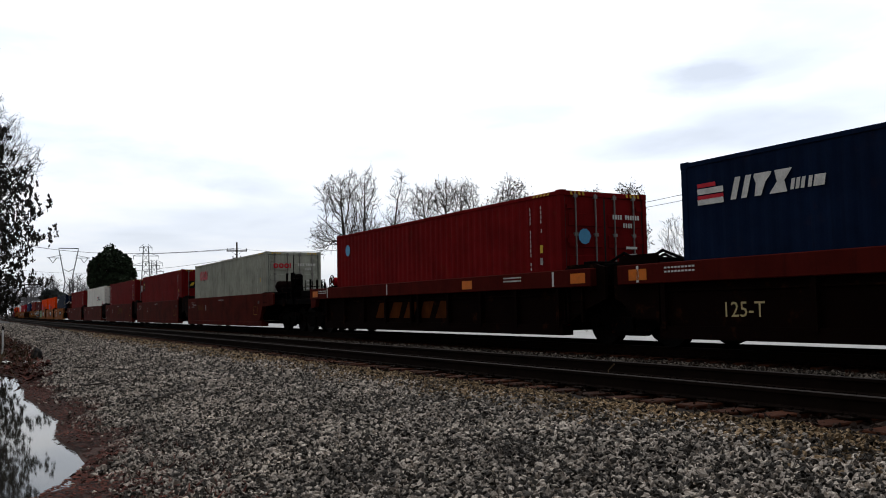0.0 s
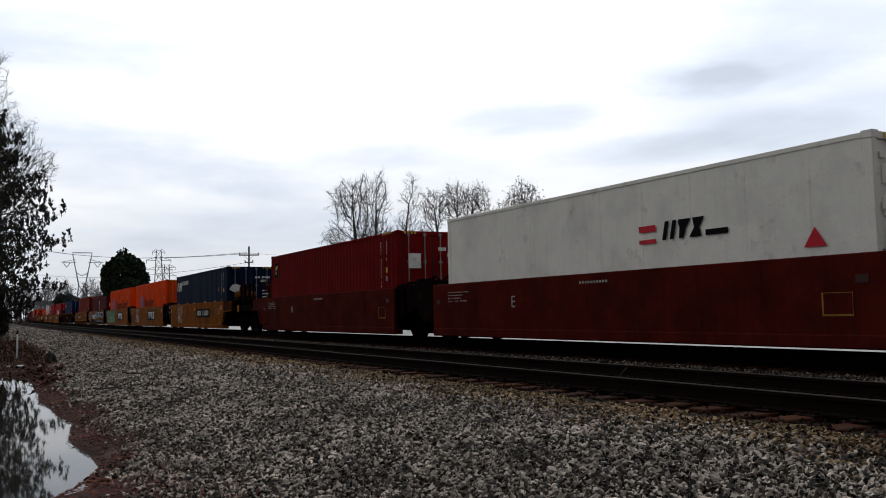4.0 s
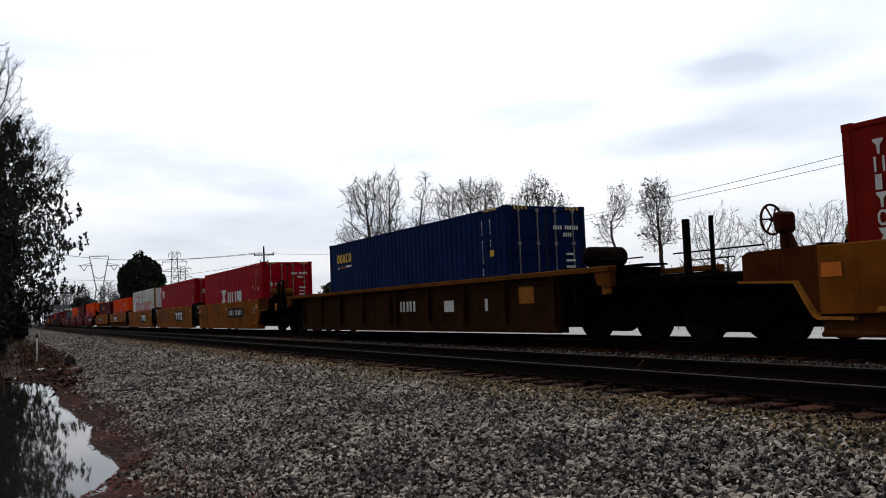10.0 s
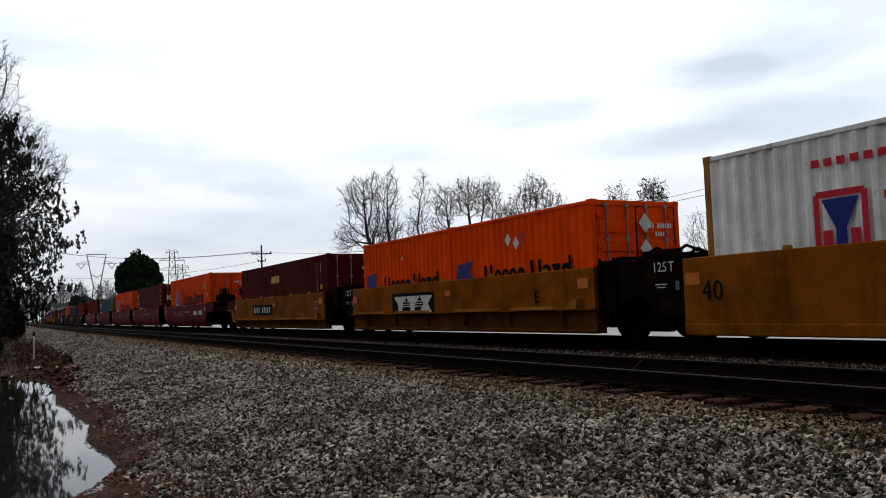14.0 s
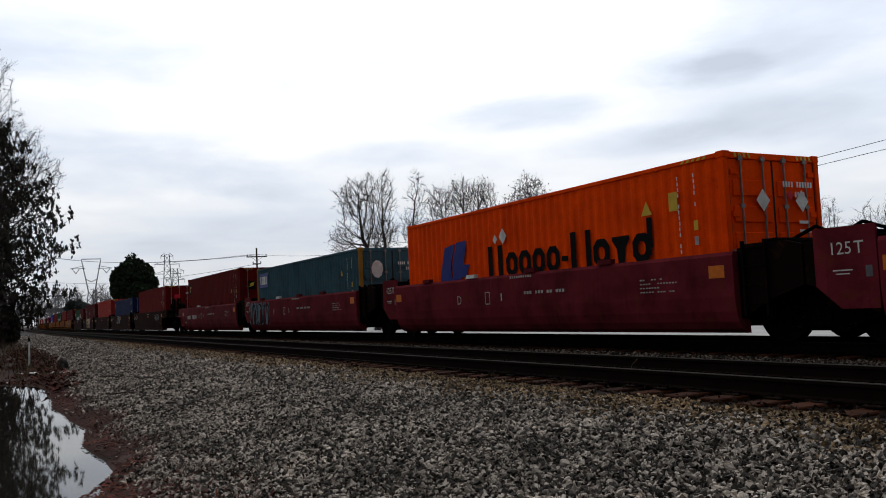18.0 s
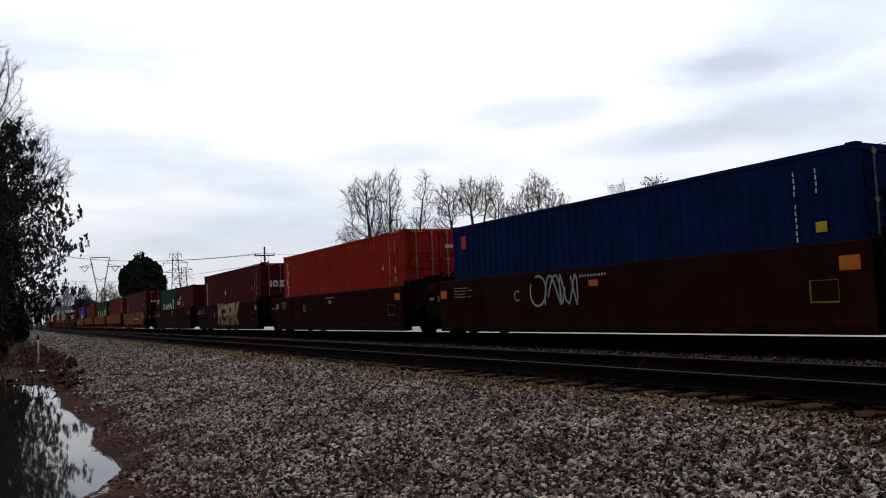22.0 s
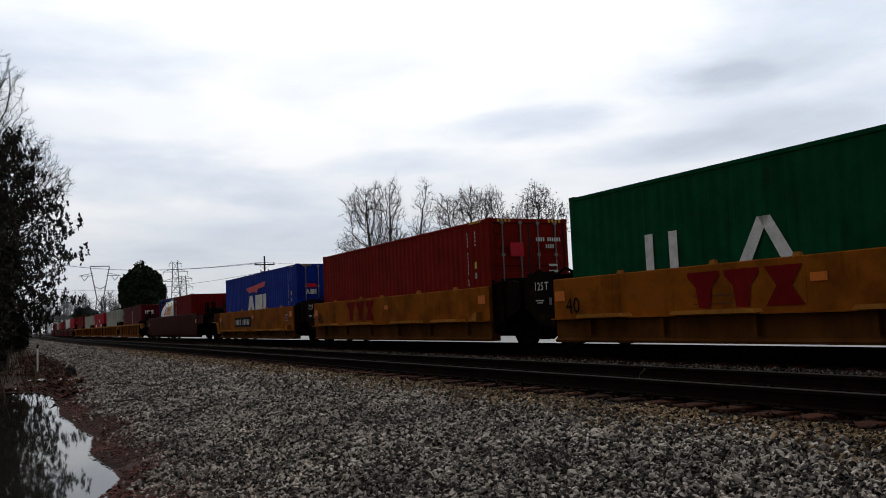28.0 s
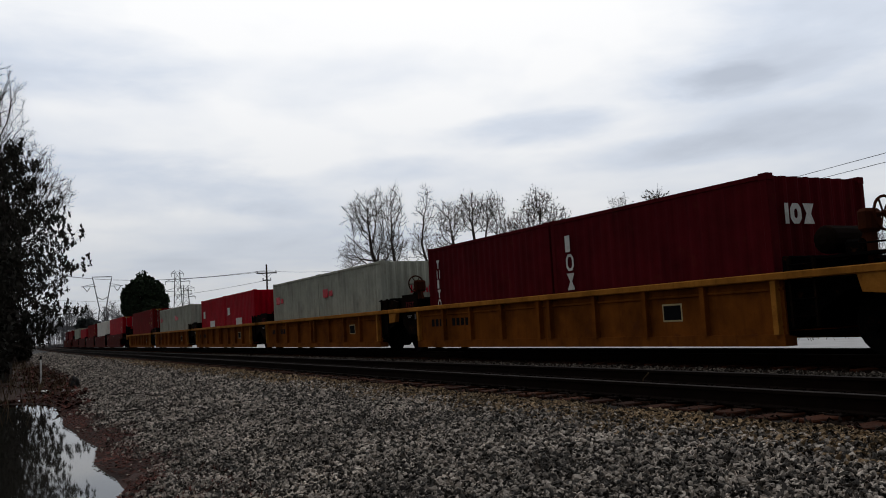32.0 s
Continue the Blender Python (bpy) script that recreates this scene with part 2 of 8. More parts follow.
NEEDLE = mat("dark_needles", (0.027, 0.025, 0.019), 0.85, 0.0, 0.2, 3.0, 30, 0.0, spread=0.45, island=True)
EVERGREEN = mat("evergreen_foliage", (0.022, 0.036, 0.018), 0.8, 0.0, 0.2, 1.0, 20, 0.0, spread=0.5, island=True)
# Distance haze is mixed into these two base colours; no air is modelled.
HAZEGREEN = mat("haze_tinted_evergreen", (0.060, 0.070, 0.068), 0.9, 0.0, 0.2, 0.5, 5, 0.0, spread=0.4, island=True)
FARWOOD = mat("haze_tinted_wood", (0.125, 0.122, 0.130), 0.95, 0.0, 0.2, 0.1, 2, 0.0, spread=0.35, island=True)
POLEWOOD = mat("weathered_pole_wood", (0.07, 0.055, 0.045), 0.9, 0.0, 0.3, 3.0, 30, 0.3)
GALV = mat("galvanised_lattice", (0.10, 0.105, 0.115), 0.7, 0.0, 0.1, 0.5, 10, 0.0)
CABLE = mat("grey_cable", (0.12, 0.12, 0.13), 0.6, 0.3, 0.05, 1.0, 10, 0.0)
CONCRETE = mat("old_concrete", (0.20, 0.20, 0.21), 0.9, 0.0, 0.25, 0.3, 6, 0.3)
POSTWHITE = mat("white_post_paint", (0.85, 0.84, 0.82), 0.5, 0.0, 0.08, 5.0, 40, 0.0)
WHITE = mat("white_marking", (0.66, 0.65, 0.62), 0.6, 0.0, 0.2, 5.0, 40, 0.0, streak=0.2)
FADEDWHITE = mat("faded_white_stencil", (0.40, 0.37, 0.35), 0.7, 0.0, 0.35, 7.0, 40, 0.0, streak=0.3)
CREAM = mat("cream_marking", (0.50, 0.40, 0.20), 0.6, 0.0, 0.2, 5.0, 40, 0.0)
INK = mat("black_marking", (0.007, 0.007, 0.008), 0.75, 0.0, 0.2, 5.0, 40, 0.0, spec=0.04)
FADEDINK = mat("faded_black_spray", (0.060, 0.026, 0.008), 0.7, 0.0, 0.4, 6.0, 40, 0.0)
TANSPRAY = mat("tan_spray_paint", (0.47, 0.30, 0.14), 0.6, 0.0, 0.35, 1.6, 30, 0.0)
AMBERMARK = mat("amber_marking", (0.75, 0.34, 0.012), 0.5, 0.0, 0.1, 5.0, 40, 0.0)
BROWNMARK = mat("dark_brown_marking", (0.045, 0.016, 0.012), 0.5, 0.0, 0.1, 5.0, 40, 0.0)
GREYSTENCIL = mat("grey_stencil_paint", (0.12, 0.12, 0.13), 0.6, 0.0, 0.3, 8.0, 40, 0.0)
REDSTAIN = mat("dark_red_marking", (0.16, 0.02, 0.012), 0.5, 0.0, 0.1, 5.0, 40, 0.0)
REDMARK = mat("red_marking", (0.55, 0.012, 0.03), 0.5, 0.0, 0.15, 5.0, 40, 0.0)
BLUEMARK = mat("blue_marking", (0.006, 0.018, 0.20), 0.5, 0.0, 0.15, 5.0, 40, 0.0)
SKYMARK = mat("light_blue_marking", (0.10, 0.36, 0.60), 0.5, 0.0, 0.1, 5.0, 40, 0.0)
YELLOWMARK = mat("yellow_marking", (0.62, 0.40, 0.03), 0.5, 0.0, 0.15, 5.0, 40, 0.0)
ORANGEMARK = mat("orange_reflector", (0.62, 0.150, 0.008), 0.5, 0.0, 0.15, 5.0, 40, 0.0)
LIMEMARK = mat("lime_spray_paint", (0.075, 0.21, 0.015), 0.5, 0.0, 0.35, 2.0, 30, 0.0)
NAVYSPRAY = mat("dark_blue_spray_paint", (0.010, 0.020, 0.035), 0.5, 0.0, 0.5, 2.0, 30, 0.0)
GREENMARK = mat("green_spray_paint", (0.006, 0.135, 0.022), 0.5, 0.0, 0.3, 3.0, 40, 0.0)
DARKSILVER = mat("dark_grey_spray_paint", (0.10, 0.115, 0.12), 0.5, 0.0, 0.4, 2.0, 30, 0.0)
DARKTAN = mat("dark_tan_spray_paint", (0.19, 0.095, 0.035), 0.6, 0.0, 0.4, 1.6, 30, 0.0)
SILVERMARK = mat("silver_spray_paint", (0.34, 0.37, 0.38), 0.5, 0.0, 0.3, 2.0, 40, 0.0)
BLUEGREY = mat("blue_spray_paint", (0.06, 0.10, 0.14), 0.5, 0.0, 0.3, 2.0, 40, 0.0)
ROD = mat("zinc_lock_rod", (0.22, 0.205, 0.195), 0.5, 0.5, 0.2, 5.0, 40, 0.0, rust=0.4)
GASKET = mat("dark_door_gasket", (0.02, 0.018, 0.018), 0.8, 0.0, 0.2, 5.0, 40, 0.0)
WATER = bpy.data.materials.new("still_ditch_water")
WATER.use_nodes = True
wb = WATER.node_tree.nodes["Principled BSDF"]
wb.inputs["Base Color"].default_value = (0.012, 0.011, 0.009, 1)
wb.inputs["Roughness"].default_value, wb.inputs["IOR"].default_value = 0.03, 1.22
wbn = WATER.node_tree.nodes.new("ShaderNodeTexNoise")
wbn.inputs["Scale"].default_value, wbn.inputs["Detail"].default_value = 2.5, 2.0
wbb = WATER.node_tree.nodes.new("ShaderNodeBump")
wbb.inputs["Strength"].default_value, wbb.inputs["Distance"].default_value = 0.08, 0.02
WATER.node_tree.links.new(wbn.outputs["Fac"], wbb.inputs["Height"])
WATER.node_tree.links.new(wbb.outputs[0], wb.inputs["Normal"])

# ---- mesh tools ----
MESHES = {}


def box(bm, x0, x1, y0, y1, z0, z1, bevel=0.0):
    vs = [bm.verts.new(p) for p in ((x0, y0, z0), (x1, y0, z0), (x1, y1, z0), (x0, y1, z0), (x0, y0, z1), (x1, y0, z1), (x1, y1, z1), (x0, y1, z1))]
    fs = [bm.faces.new([vs[i] for i in q]) for q in ((3, 2, 1, 0), (4, 5, 6, 7), (0, 1, 5, 4), (1, 2, 6, 5), (2, 3, 7, 6), (3, 0, 4, 7))]
    if bevel:
        es = {e for f in fs for e in f.edges}
        bmesh.ops.bevel(bm, geom=list(es), offset=bevel, segments=1, affect="EDGES")


def prism(bm, pts, y0, y1):
    """A shape drawn in x and z, with thickness in y."""
    a = [bm.verts.new((x, y0, z)) for x, z in pts]
    b = [bm.verts.new((x, y1, z)) for x, z in pts]
    n = len(pts)
    bm.faces.new(a), bm.faces.new(b[::-1])
    for i in range(n):
        bm.faces.new((a[i], b[i], b[(i + 1) % n], a[(i + 1) % n]))
    bmesh.ops.recalc_face_normals(bm, faces=bm.faces[:])


def sweep(bm, prof, x0, x1):
    """A cross-section in y and z, drawn out along x."""
    a = [bm.verts.new((x0, y, z)) for y, z in prof]
    b = [bm.verts.new((x1, y, z)) for y, z in prof]
    n = len(prof)
    bm.faces.new(a), bm.faces.new(b[::-1])
    for i in range(n):
        bm.faces.new((a[i], b[i], b[(i + 1) % n], a[(i + 1) % n]))
    bmesh.ops.recalc_face_normals(bm, faces=bm.faces[:])


def rod(bm, a, b, r0, r1=None, seg=8):
    a, b = Vector(a), Vector(b)
    r1 = r0 if r1 is None else r1
    d = (b - a)
    q = d.to_track_quat("Z", "Y").to_matrix()
    ring = []
    for p, r in ((a, r0), (b, r1)):
        ring.append([bm.verts.new(p + q @ Vector((math.cos(k * 2 * math.pi / seg) * r, math.sin(k * 2 * math.pi / seg) * r, 0))) for k in range(seg)])
    for k in range(seg):
        bm.faces.new((ring[0][k], ring[0][(k + 1) % seg], ring[1][(k + 1) % seg], ring[1][k]))
    bm.faces.new(ring[0][::-1]), bm.faces.new(ring[1])


def disc(bm, c, axis, prof, seg=20):
    """A turned body about an axis through c: prof lists (distance along the axis, radius)."""
    c, q = Vector(c), Vector(axis).to_track_quat("Z", "Y").to_matrix()
    rings = [[bm.verts.new(c + q @ Vector((math.cos(k * 2 * math.pi / seg) * r, math.sin(k * 2 * math.pi / seg) * r, h))) for k in range(seg)] for h, r in prof]
    for a, b in zip(rings, rings[1:]):
        for k in range(seg):
            bm.faces.new((a[k], a[(k + 1) % seg], b[(k + 1) % seg], b[k]))
    bm.faces.new(rings[0][::-1]), bm.faces.new(rings[-1])


def shape(key, build):
    if key not in MESHES:
        bm = bmesh.new()
        build(bm)
        me = bpy.data.meshes.new(key.split("/")[0])
        bm.to_mesh(me)
        bm.free()
        MESHES[key] = me
    return MESHES[key]


def part(name, key, build, material, parent, label="", at=None):
    """One mesh object under a thing or part; alike parts share a mesh."""
    full = key + "|" + material.name
    if full not in MESHES:
        me = shape(key, build).copy()
        me.materials.append(material)
        MESHES[full] = me
    ob = new(name, MESHES[full])
    ob.parent = parent
    if at is not None:
        ob.matrix_basis = at
    if label:
        ob["label"] = label
    return ob


def solo(name, bm, material, parent=None, label=""):
    me = bpy.data.meshes.new(name)
    bm.to_mesh(me)
    bm.free()
    me.materials.append(material)
    ob = new(name, me)
    if parent:
        ob.parent = parent
    if label:
        ob["label"] = label
    return ob


def raw(name, verts, faces, material):
    """A large mesh straight from arrays; every face has as many corners."""
    verts, faces = np.asarray(verts, np.float32), np.asarray(faces, np.int32)
    me = bpy.data.meshes.new(name)
    k = faces.shape[1]
    me.vertices.add(len(verts)), me.loops.add(faces.size), me.polygons.add(len(faces))
    me.vertices.foreach_set("co", verts.ravel())
    me.loops.foreach_set("vertex_index", faces.ravel())
    me.polygons.foreach_set("loop_start", np.arange(len(faces), dtype=np.int32) * k)
    me.update(calc_edges=True)
    me.polygons.foreach_set("use_smooth", np.zeros(len(faces), bool))
    me.validate()
    me.materials.append(material)
    return new(name, me)


TEXTS = {}


def lettering(parent, words, x, z, height, y, material, name="lettering", wide=1.0):
    """Readable words on the side that faces the camera (towards -y)."""
    key = (words, material.name)
    if key not in TEXTS:
        cu = bpy.data.curves.new("words", "FONT")
        cu.body, cu.size, cu.extrude, cu.align_x, cu.resolution_u = words, 1.0, 0.0, "CENTER", 2
        tmp = new("words", cu)
        me = bpy.data.meshes.new_from_object(tmp.evaluated_get(bpy.context.evaluated_depsgraph_get()))
        bpy.data.objects.remove(tmp)
        me.materials.clear()
        me.materials.append(material)
        TEXTS[key] = me
    ob = new(name, TEXTS[key])
    ob.parent = parent
    ob.matrix_basis = Matrix.Translation((x, y, z)) @ Matrix.Rotation(math.pi / 2, 4, "X") @ Matrix.Diagonal((height * 1.35 * wide, height * 1.35, 1, 1))
    return ob


def marks(parent, polys, y, material, name="marking", label="", split=False):
    """Flat painted shapes on the side towards -y, drawn in x and z; split: a part for each shape."""
    if split:
        return [marks(parent, [p], y, material, name, label) for p in polys][0]
    bm = bmesh.new()
    for i, p in enumerate(polys):
        if len(p) >= 3:
            a = [bm.verts.new((x, y - 0.00004 * (i % 40), z)) for x, z in p]
            f = bm.faces.new(a)
            f.normal_update()
            if f.normal.y > 0:
                f.normal_flip()
    ob = solo(name, bm, material, parent, label)
    if len(polys) > 1:
        ob["kind"] = "stuff"
    return ob


def bar(x, z, w, h, lean=0.0):
    return [(x, z), (x + w, z), (x + w + lean * h, z + h), (x + lean * h, z + h)]


def blocks(n, x, z, w, h, lean=0.0, seed=1, fill=0.30):
    """n pairs of plain upright bars in a row, w wide in all and h high: the size and weight of a painted name."""
    rg = random.Random(seed)
    out_ = []
    cw = w / n
    for i in range(n):
        x0, t = x + i * cw, cw * max(0.24, fill)
        out_.append(bar(x0, z, t, h, lean))
        out_.append(bar(x0 + cw * 0.84 - t, z, t, h * rg.choice((1.0, 1.0, 0.62)), lean))
    return out_


def shapes(codes, x, z, w, h, lean=0.0, thick=0.24, gap=0.14):
    """A row of plain shapes, w wide in all and h high: o ring, c open ring, a wedge with its point up, v with its point down, x two wedges, d two bars, i bar, r block, - dash."""
    narrow = {"i": 0.42, "-": 0.55, " ": 0.45}
    unit = w / sum(narrow.get(k, 1.0) for k in codes)
    out_, at_ = [], x
    for k in codes:
        cw = unit * narrow.get(k, 1.0)
        a, b, t = at_, at_ + cw - unit * gap, unit * thick
        at_ += cw
        m_ = (a + b) / 2
        if k in "oc":
            n0, n1 = (0, 8) if k == "o" else (1, 7)
            def spot(i, q):
                g = (i + 0.5 if k == "o" else i) * math.pi / 4
                return (m_ + math.copysign(min(1, abs(math.cos(g)) * 1.25), math.cos(g)) * ((b - a) / 2 - q), z + h / 2 + math.copysign(min(1, abs(math.sin(g)) * 1.25), math.sin(g)) * (h / 2 - q))
            out_ += [[spot(i, 0), spot(i + 1, 0), spot(i + 1, t), spot(i, t)] for i in range(n0, n1)]
        elif k == "a":
            out_ += [[(a, z), (a + t, z), (m_ + t * 0.4, z + h), (m_ - t * 0.5, z + h)], [(b - t, z), (b, z), (m_ + t * 0.5, z + h), (m_ - t * 0.4, z + h)]]
        elif k == "v":
            out_ += [[(a, z + h), (b, z + h), (b, z + h * 0.86), (m_ + t * 0.8, z + h * 0.58), (m_ + t * 0.55, z), (m_ - t * 0.55, z), (m_ - t * 0.8, z + h * 0.58), (a, z + h * 0.86)]]
        elif k == "x":
            out_ += [[(a, z), (b, z), (m_ + t * 0.6, z + h / 2), (m_ - t * 0.6, z + h / 2)], [(m_ - t * 0.6, z + h / 2), (m_ + t * 0.6, z + h / 2), (b, z + h), (a, z + h)]]
        elif k == "d":
            out_ += [bar(a, z, t, h), bar(b - t, z, t, h)]
        elif k == "i":
            out_ += [bar(a, z, max(t, (b - a) * 0.7), h)]
        elif k == "r":
            out_ += [bar(a, z, b - a, h)]
        elif k == "-":
            out_ += [bar(a, z + h * 0.36, b - a, h * 0.2)]
    return [[(px + (pz - z) * lean, pz) for px, pz in p] for p in out_]


def stroke(pts, w):
    """A ribbon of even width along a line in x and z, as quads."""
    out_ = []
    for (x0, z0), (x1, z1) in zip(pts, pts[1:]):
        dx, dz = x1 - x0, z1 - z0
        k = math.hypot(dx, dz) or 1
        nx, nz = -dz / k * w / 2, dx / k * w / 2
        out_.append([(x0 - nx, z0 - nz), (x1 - nx, z1 - nz), (x1 + nx, z1 + nz), (x0 + nx, z0 + nz)])
    return out_


def scrawl(x, z, w, h, n, seed, width=0.05):
    """Loops and zigzags of spray paint."""
    rg = random.Random(seed)
    out_ = []
    cw = w / n
    for i in range(n):
        cx, cz = x + (i + 0.5) * cw, z + h / 2
        ph, k = rg.random() * 6, rg.choice((1, 2, 2, 3))
        pts = [(cx + cw * 0.55 * math.cos(a * 0.4 + ph), cz + h * 0.48 * math.sin(a * 0.4 * k + ph * 1.7)) for a in range(0, 15)]
        out_ += stroke(pts, width)
    return out_


STEM = [(0.04, 0), (0.40, 0.02), (0.40, 1), (0, 0.97)]
FORMS = {"t": [[(-0.06, 0.70), (1.06, 0.78), (1.0, 1.0), (0, 0.95)], [(0.34, 0), (0.74, 0), (0.66, 0.8), (0.32, 0.8)]],
         "e": [STEM, [(0.3, 0.76), (1, 0.80), (0.95, 1), (0.3, 1)], [(0.3, 0.40), (0.88, 0.44), (0.84, 0.62), (0.3, 0.60)], [(0.3, 0), (1.06, 0.05), (0.96, 0.24), (0.3, 0.21)]],
         "k": [STEM, [(0.3, 0.36), (0.58, 0.50), (1.12, 1), (0.66, 1), (0.3, 0.62)], [(0.32, 0.58), (0.62, 0.62), (1.14, 0), (0.66, -0.02)]],
         "w": [[(0, 1), (0.32, 1), (0.44, 0), (0.14, 0)], [(0.16, 0), (0.44, 0), (0.64, 0.62), (0.42, 0.68)], [(0.44, 0.68), (0.64, 0.62), (0.68, 0), (0.40, 0)], [(0.58, 0), (0.88, 0), (1.04, 1), (0.72, 0.98)]],
         "r": [STEM, [(0.3, 0.78), (0.96, 0.84), (0.9, 1), (0.3, 1)], [(0.66, 0.46), (1.02, 0.5), (0.96, 0.92), (0.66, 0.9)], [(0.3, 0.38), (0.92, 0.44), (0.86, 0.62), (0.3, 0.58)], [(0.42, 0.44), (0.74, 0.5), (1.10, 0), (0.70, 0)]],
         "s": [[(0.1, 0.78), (1, 0.84), (0.95, 1), (0.05, 1)], [(0, 0.46), (0.36, 0.48), (0.38, 0.95), (0.05, 0.95)], [(0.05, 0.40), (0.96, 0.44), (0.96, 0.62), (0.05, 0.60)], [(0.64, 0.05), (1, 0.05), (1, 0.6), (0.64, 0.55)], [(0, 0), (1, 0), (0.95, 0.22), (0.05, 0.20)]]}


def below(poly, cut):
    """The part of an outline that lies under a height."""
    out_ = []
    for (xa, za), (xb, zb) in zip(poly, poly[1:] + poly[:1]):
        if za <= cut:
            out_.append((xa, za))
        if (za <= cut) != (zb <= cut):
            out_.append((xa + (xb - xa) * (cut - za) / (zb - za), cut))
    return out_


def sprayed(parent, codes, x0, x1, z0, z1, seed, y, top, low, words, edge=0.09, behind=None, sparks=None):
    """Large graffiti: thick slanting forms that fill the side, paler above than below, on dark outlines."""
    rg = random.Random(seed)
    cw, h = (x1 - x0) / len(codes), z1 - z0
    if behind:
        n = 26
        head = [(x0 - 0.15 + (x1 - x0 + 0.3) * i / n, z1 - h * (0.04 + 0.22 * rg.random() ** 2)) for i in range(n + 1)]
        marks(parent, [head[i:i + 2] + [(head[i + 1][0], z0), (head[i][0], z0)] for i in range(n)], y + 0.0012, behind, "graffiti")
    for i, code in enumerate(codes):
        a, wide, tilt, lift = x0 + i * cw - 0.05 * cw, cw * rg.uniform(1.02, 1.14), rg.uniform(-0.10, 0.16), rg.uniform(-0.05, 0.0)
        sag, grow = rg.uniform(-0.07, 0.07), rg.uniform(0.98, 1.06)
        polys = []
        over, back_ = i % 2 == 1 and code != "w", code in "er" or code == "k" and 0 < i < len(codes) - 1
        for form in FORMS[code]:
            form = [(1 - u if back_ else u, 1 - v if over else v) for u, v in form]
            polys.append([(a + u * wide + (v - 0.5) * tilt * h, min(z1, max(z0, z0 + h * (v * grow + lift + sag * (u - 0.5))))) for u, v in form])
        marks(parent, [q for p in polys for q in stroke(p + p[:1], edge)], y - 0.0004, INK, "graffiti")
        for p in polys:
            marks(parent, [p], y - 0.0024, top, "graffiti", words)
        cut = z0 + h * rg.uniform(0.40, 0.52)
        feet = [q for q in (below(p, cut) for p in polys) if len(q) > 2]
        marks(parent, feet, y - 0.0044, low, "graffiti")
        marks(parent, stroke([(a + wide * u, z0 + h * v) for u, v in ((0.35, 0.15), (0.55 + 0.2 * tilt, 0.5), (0.48, 0.85))], edge * 0.28), y - 0.0064, INK, "graffiti")
        if sparks and i % 3 == 1:
            marks(parent, [bar(a + wide * rg.uniform(0.25, 0.6), z0 + h * rg.uniform(0.55, 0.75), 0.34, 0.09)], y - 0.0066, sparks, "graffiti")


def thing(name, label, category, group=""):
    return tagged(new(name), label, category, group)

# ---- containers ----
HIGH, LOW = 2.896, 2.591
WELL_FLOOR = 0.258
MOVERS = []                       # things that ride, with their place along the train


def corrugated(bm, x0, x1, z0, z1, y_out, depth, sign, axis="x"):
    """A wall of trapezoid folds between x0 and x1."""
    pts, x, step = [], x0, (0.072, 0.068, 0.070, 0.068)
    k, y = 0, y_out
    pts.append((x, y_out))
    while x < x1 - 1e-4:
        x = min(x + step[k % 4], x1)
        if k % 4 == 1:
            y = y_out + depth * sign
        elif k % 4 == 3:
            y = y_out
        pts.append((x, y))
        k += 1
    lo = [bm.verts.new((p, q, z0) if axis == "x" else (q, p, z0)) for p, q in pts]
    hi = [bm.verts.new((p, q, z1) if axis == "x" else (q, p, z1)) for p, q in pts]
    for i in range(len(pts) - 1):
        bm.faces.new((lo[i], lo[i + 1], hi[i + 1], hi[i]))


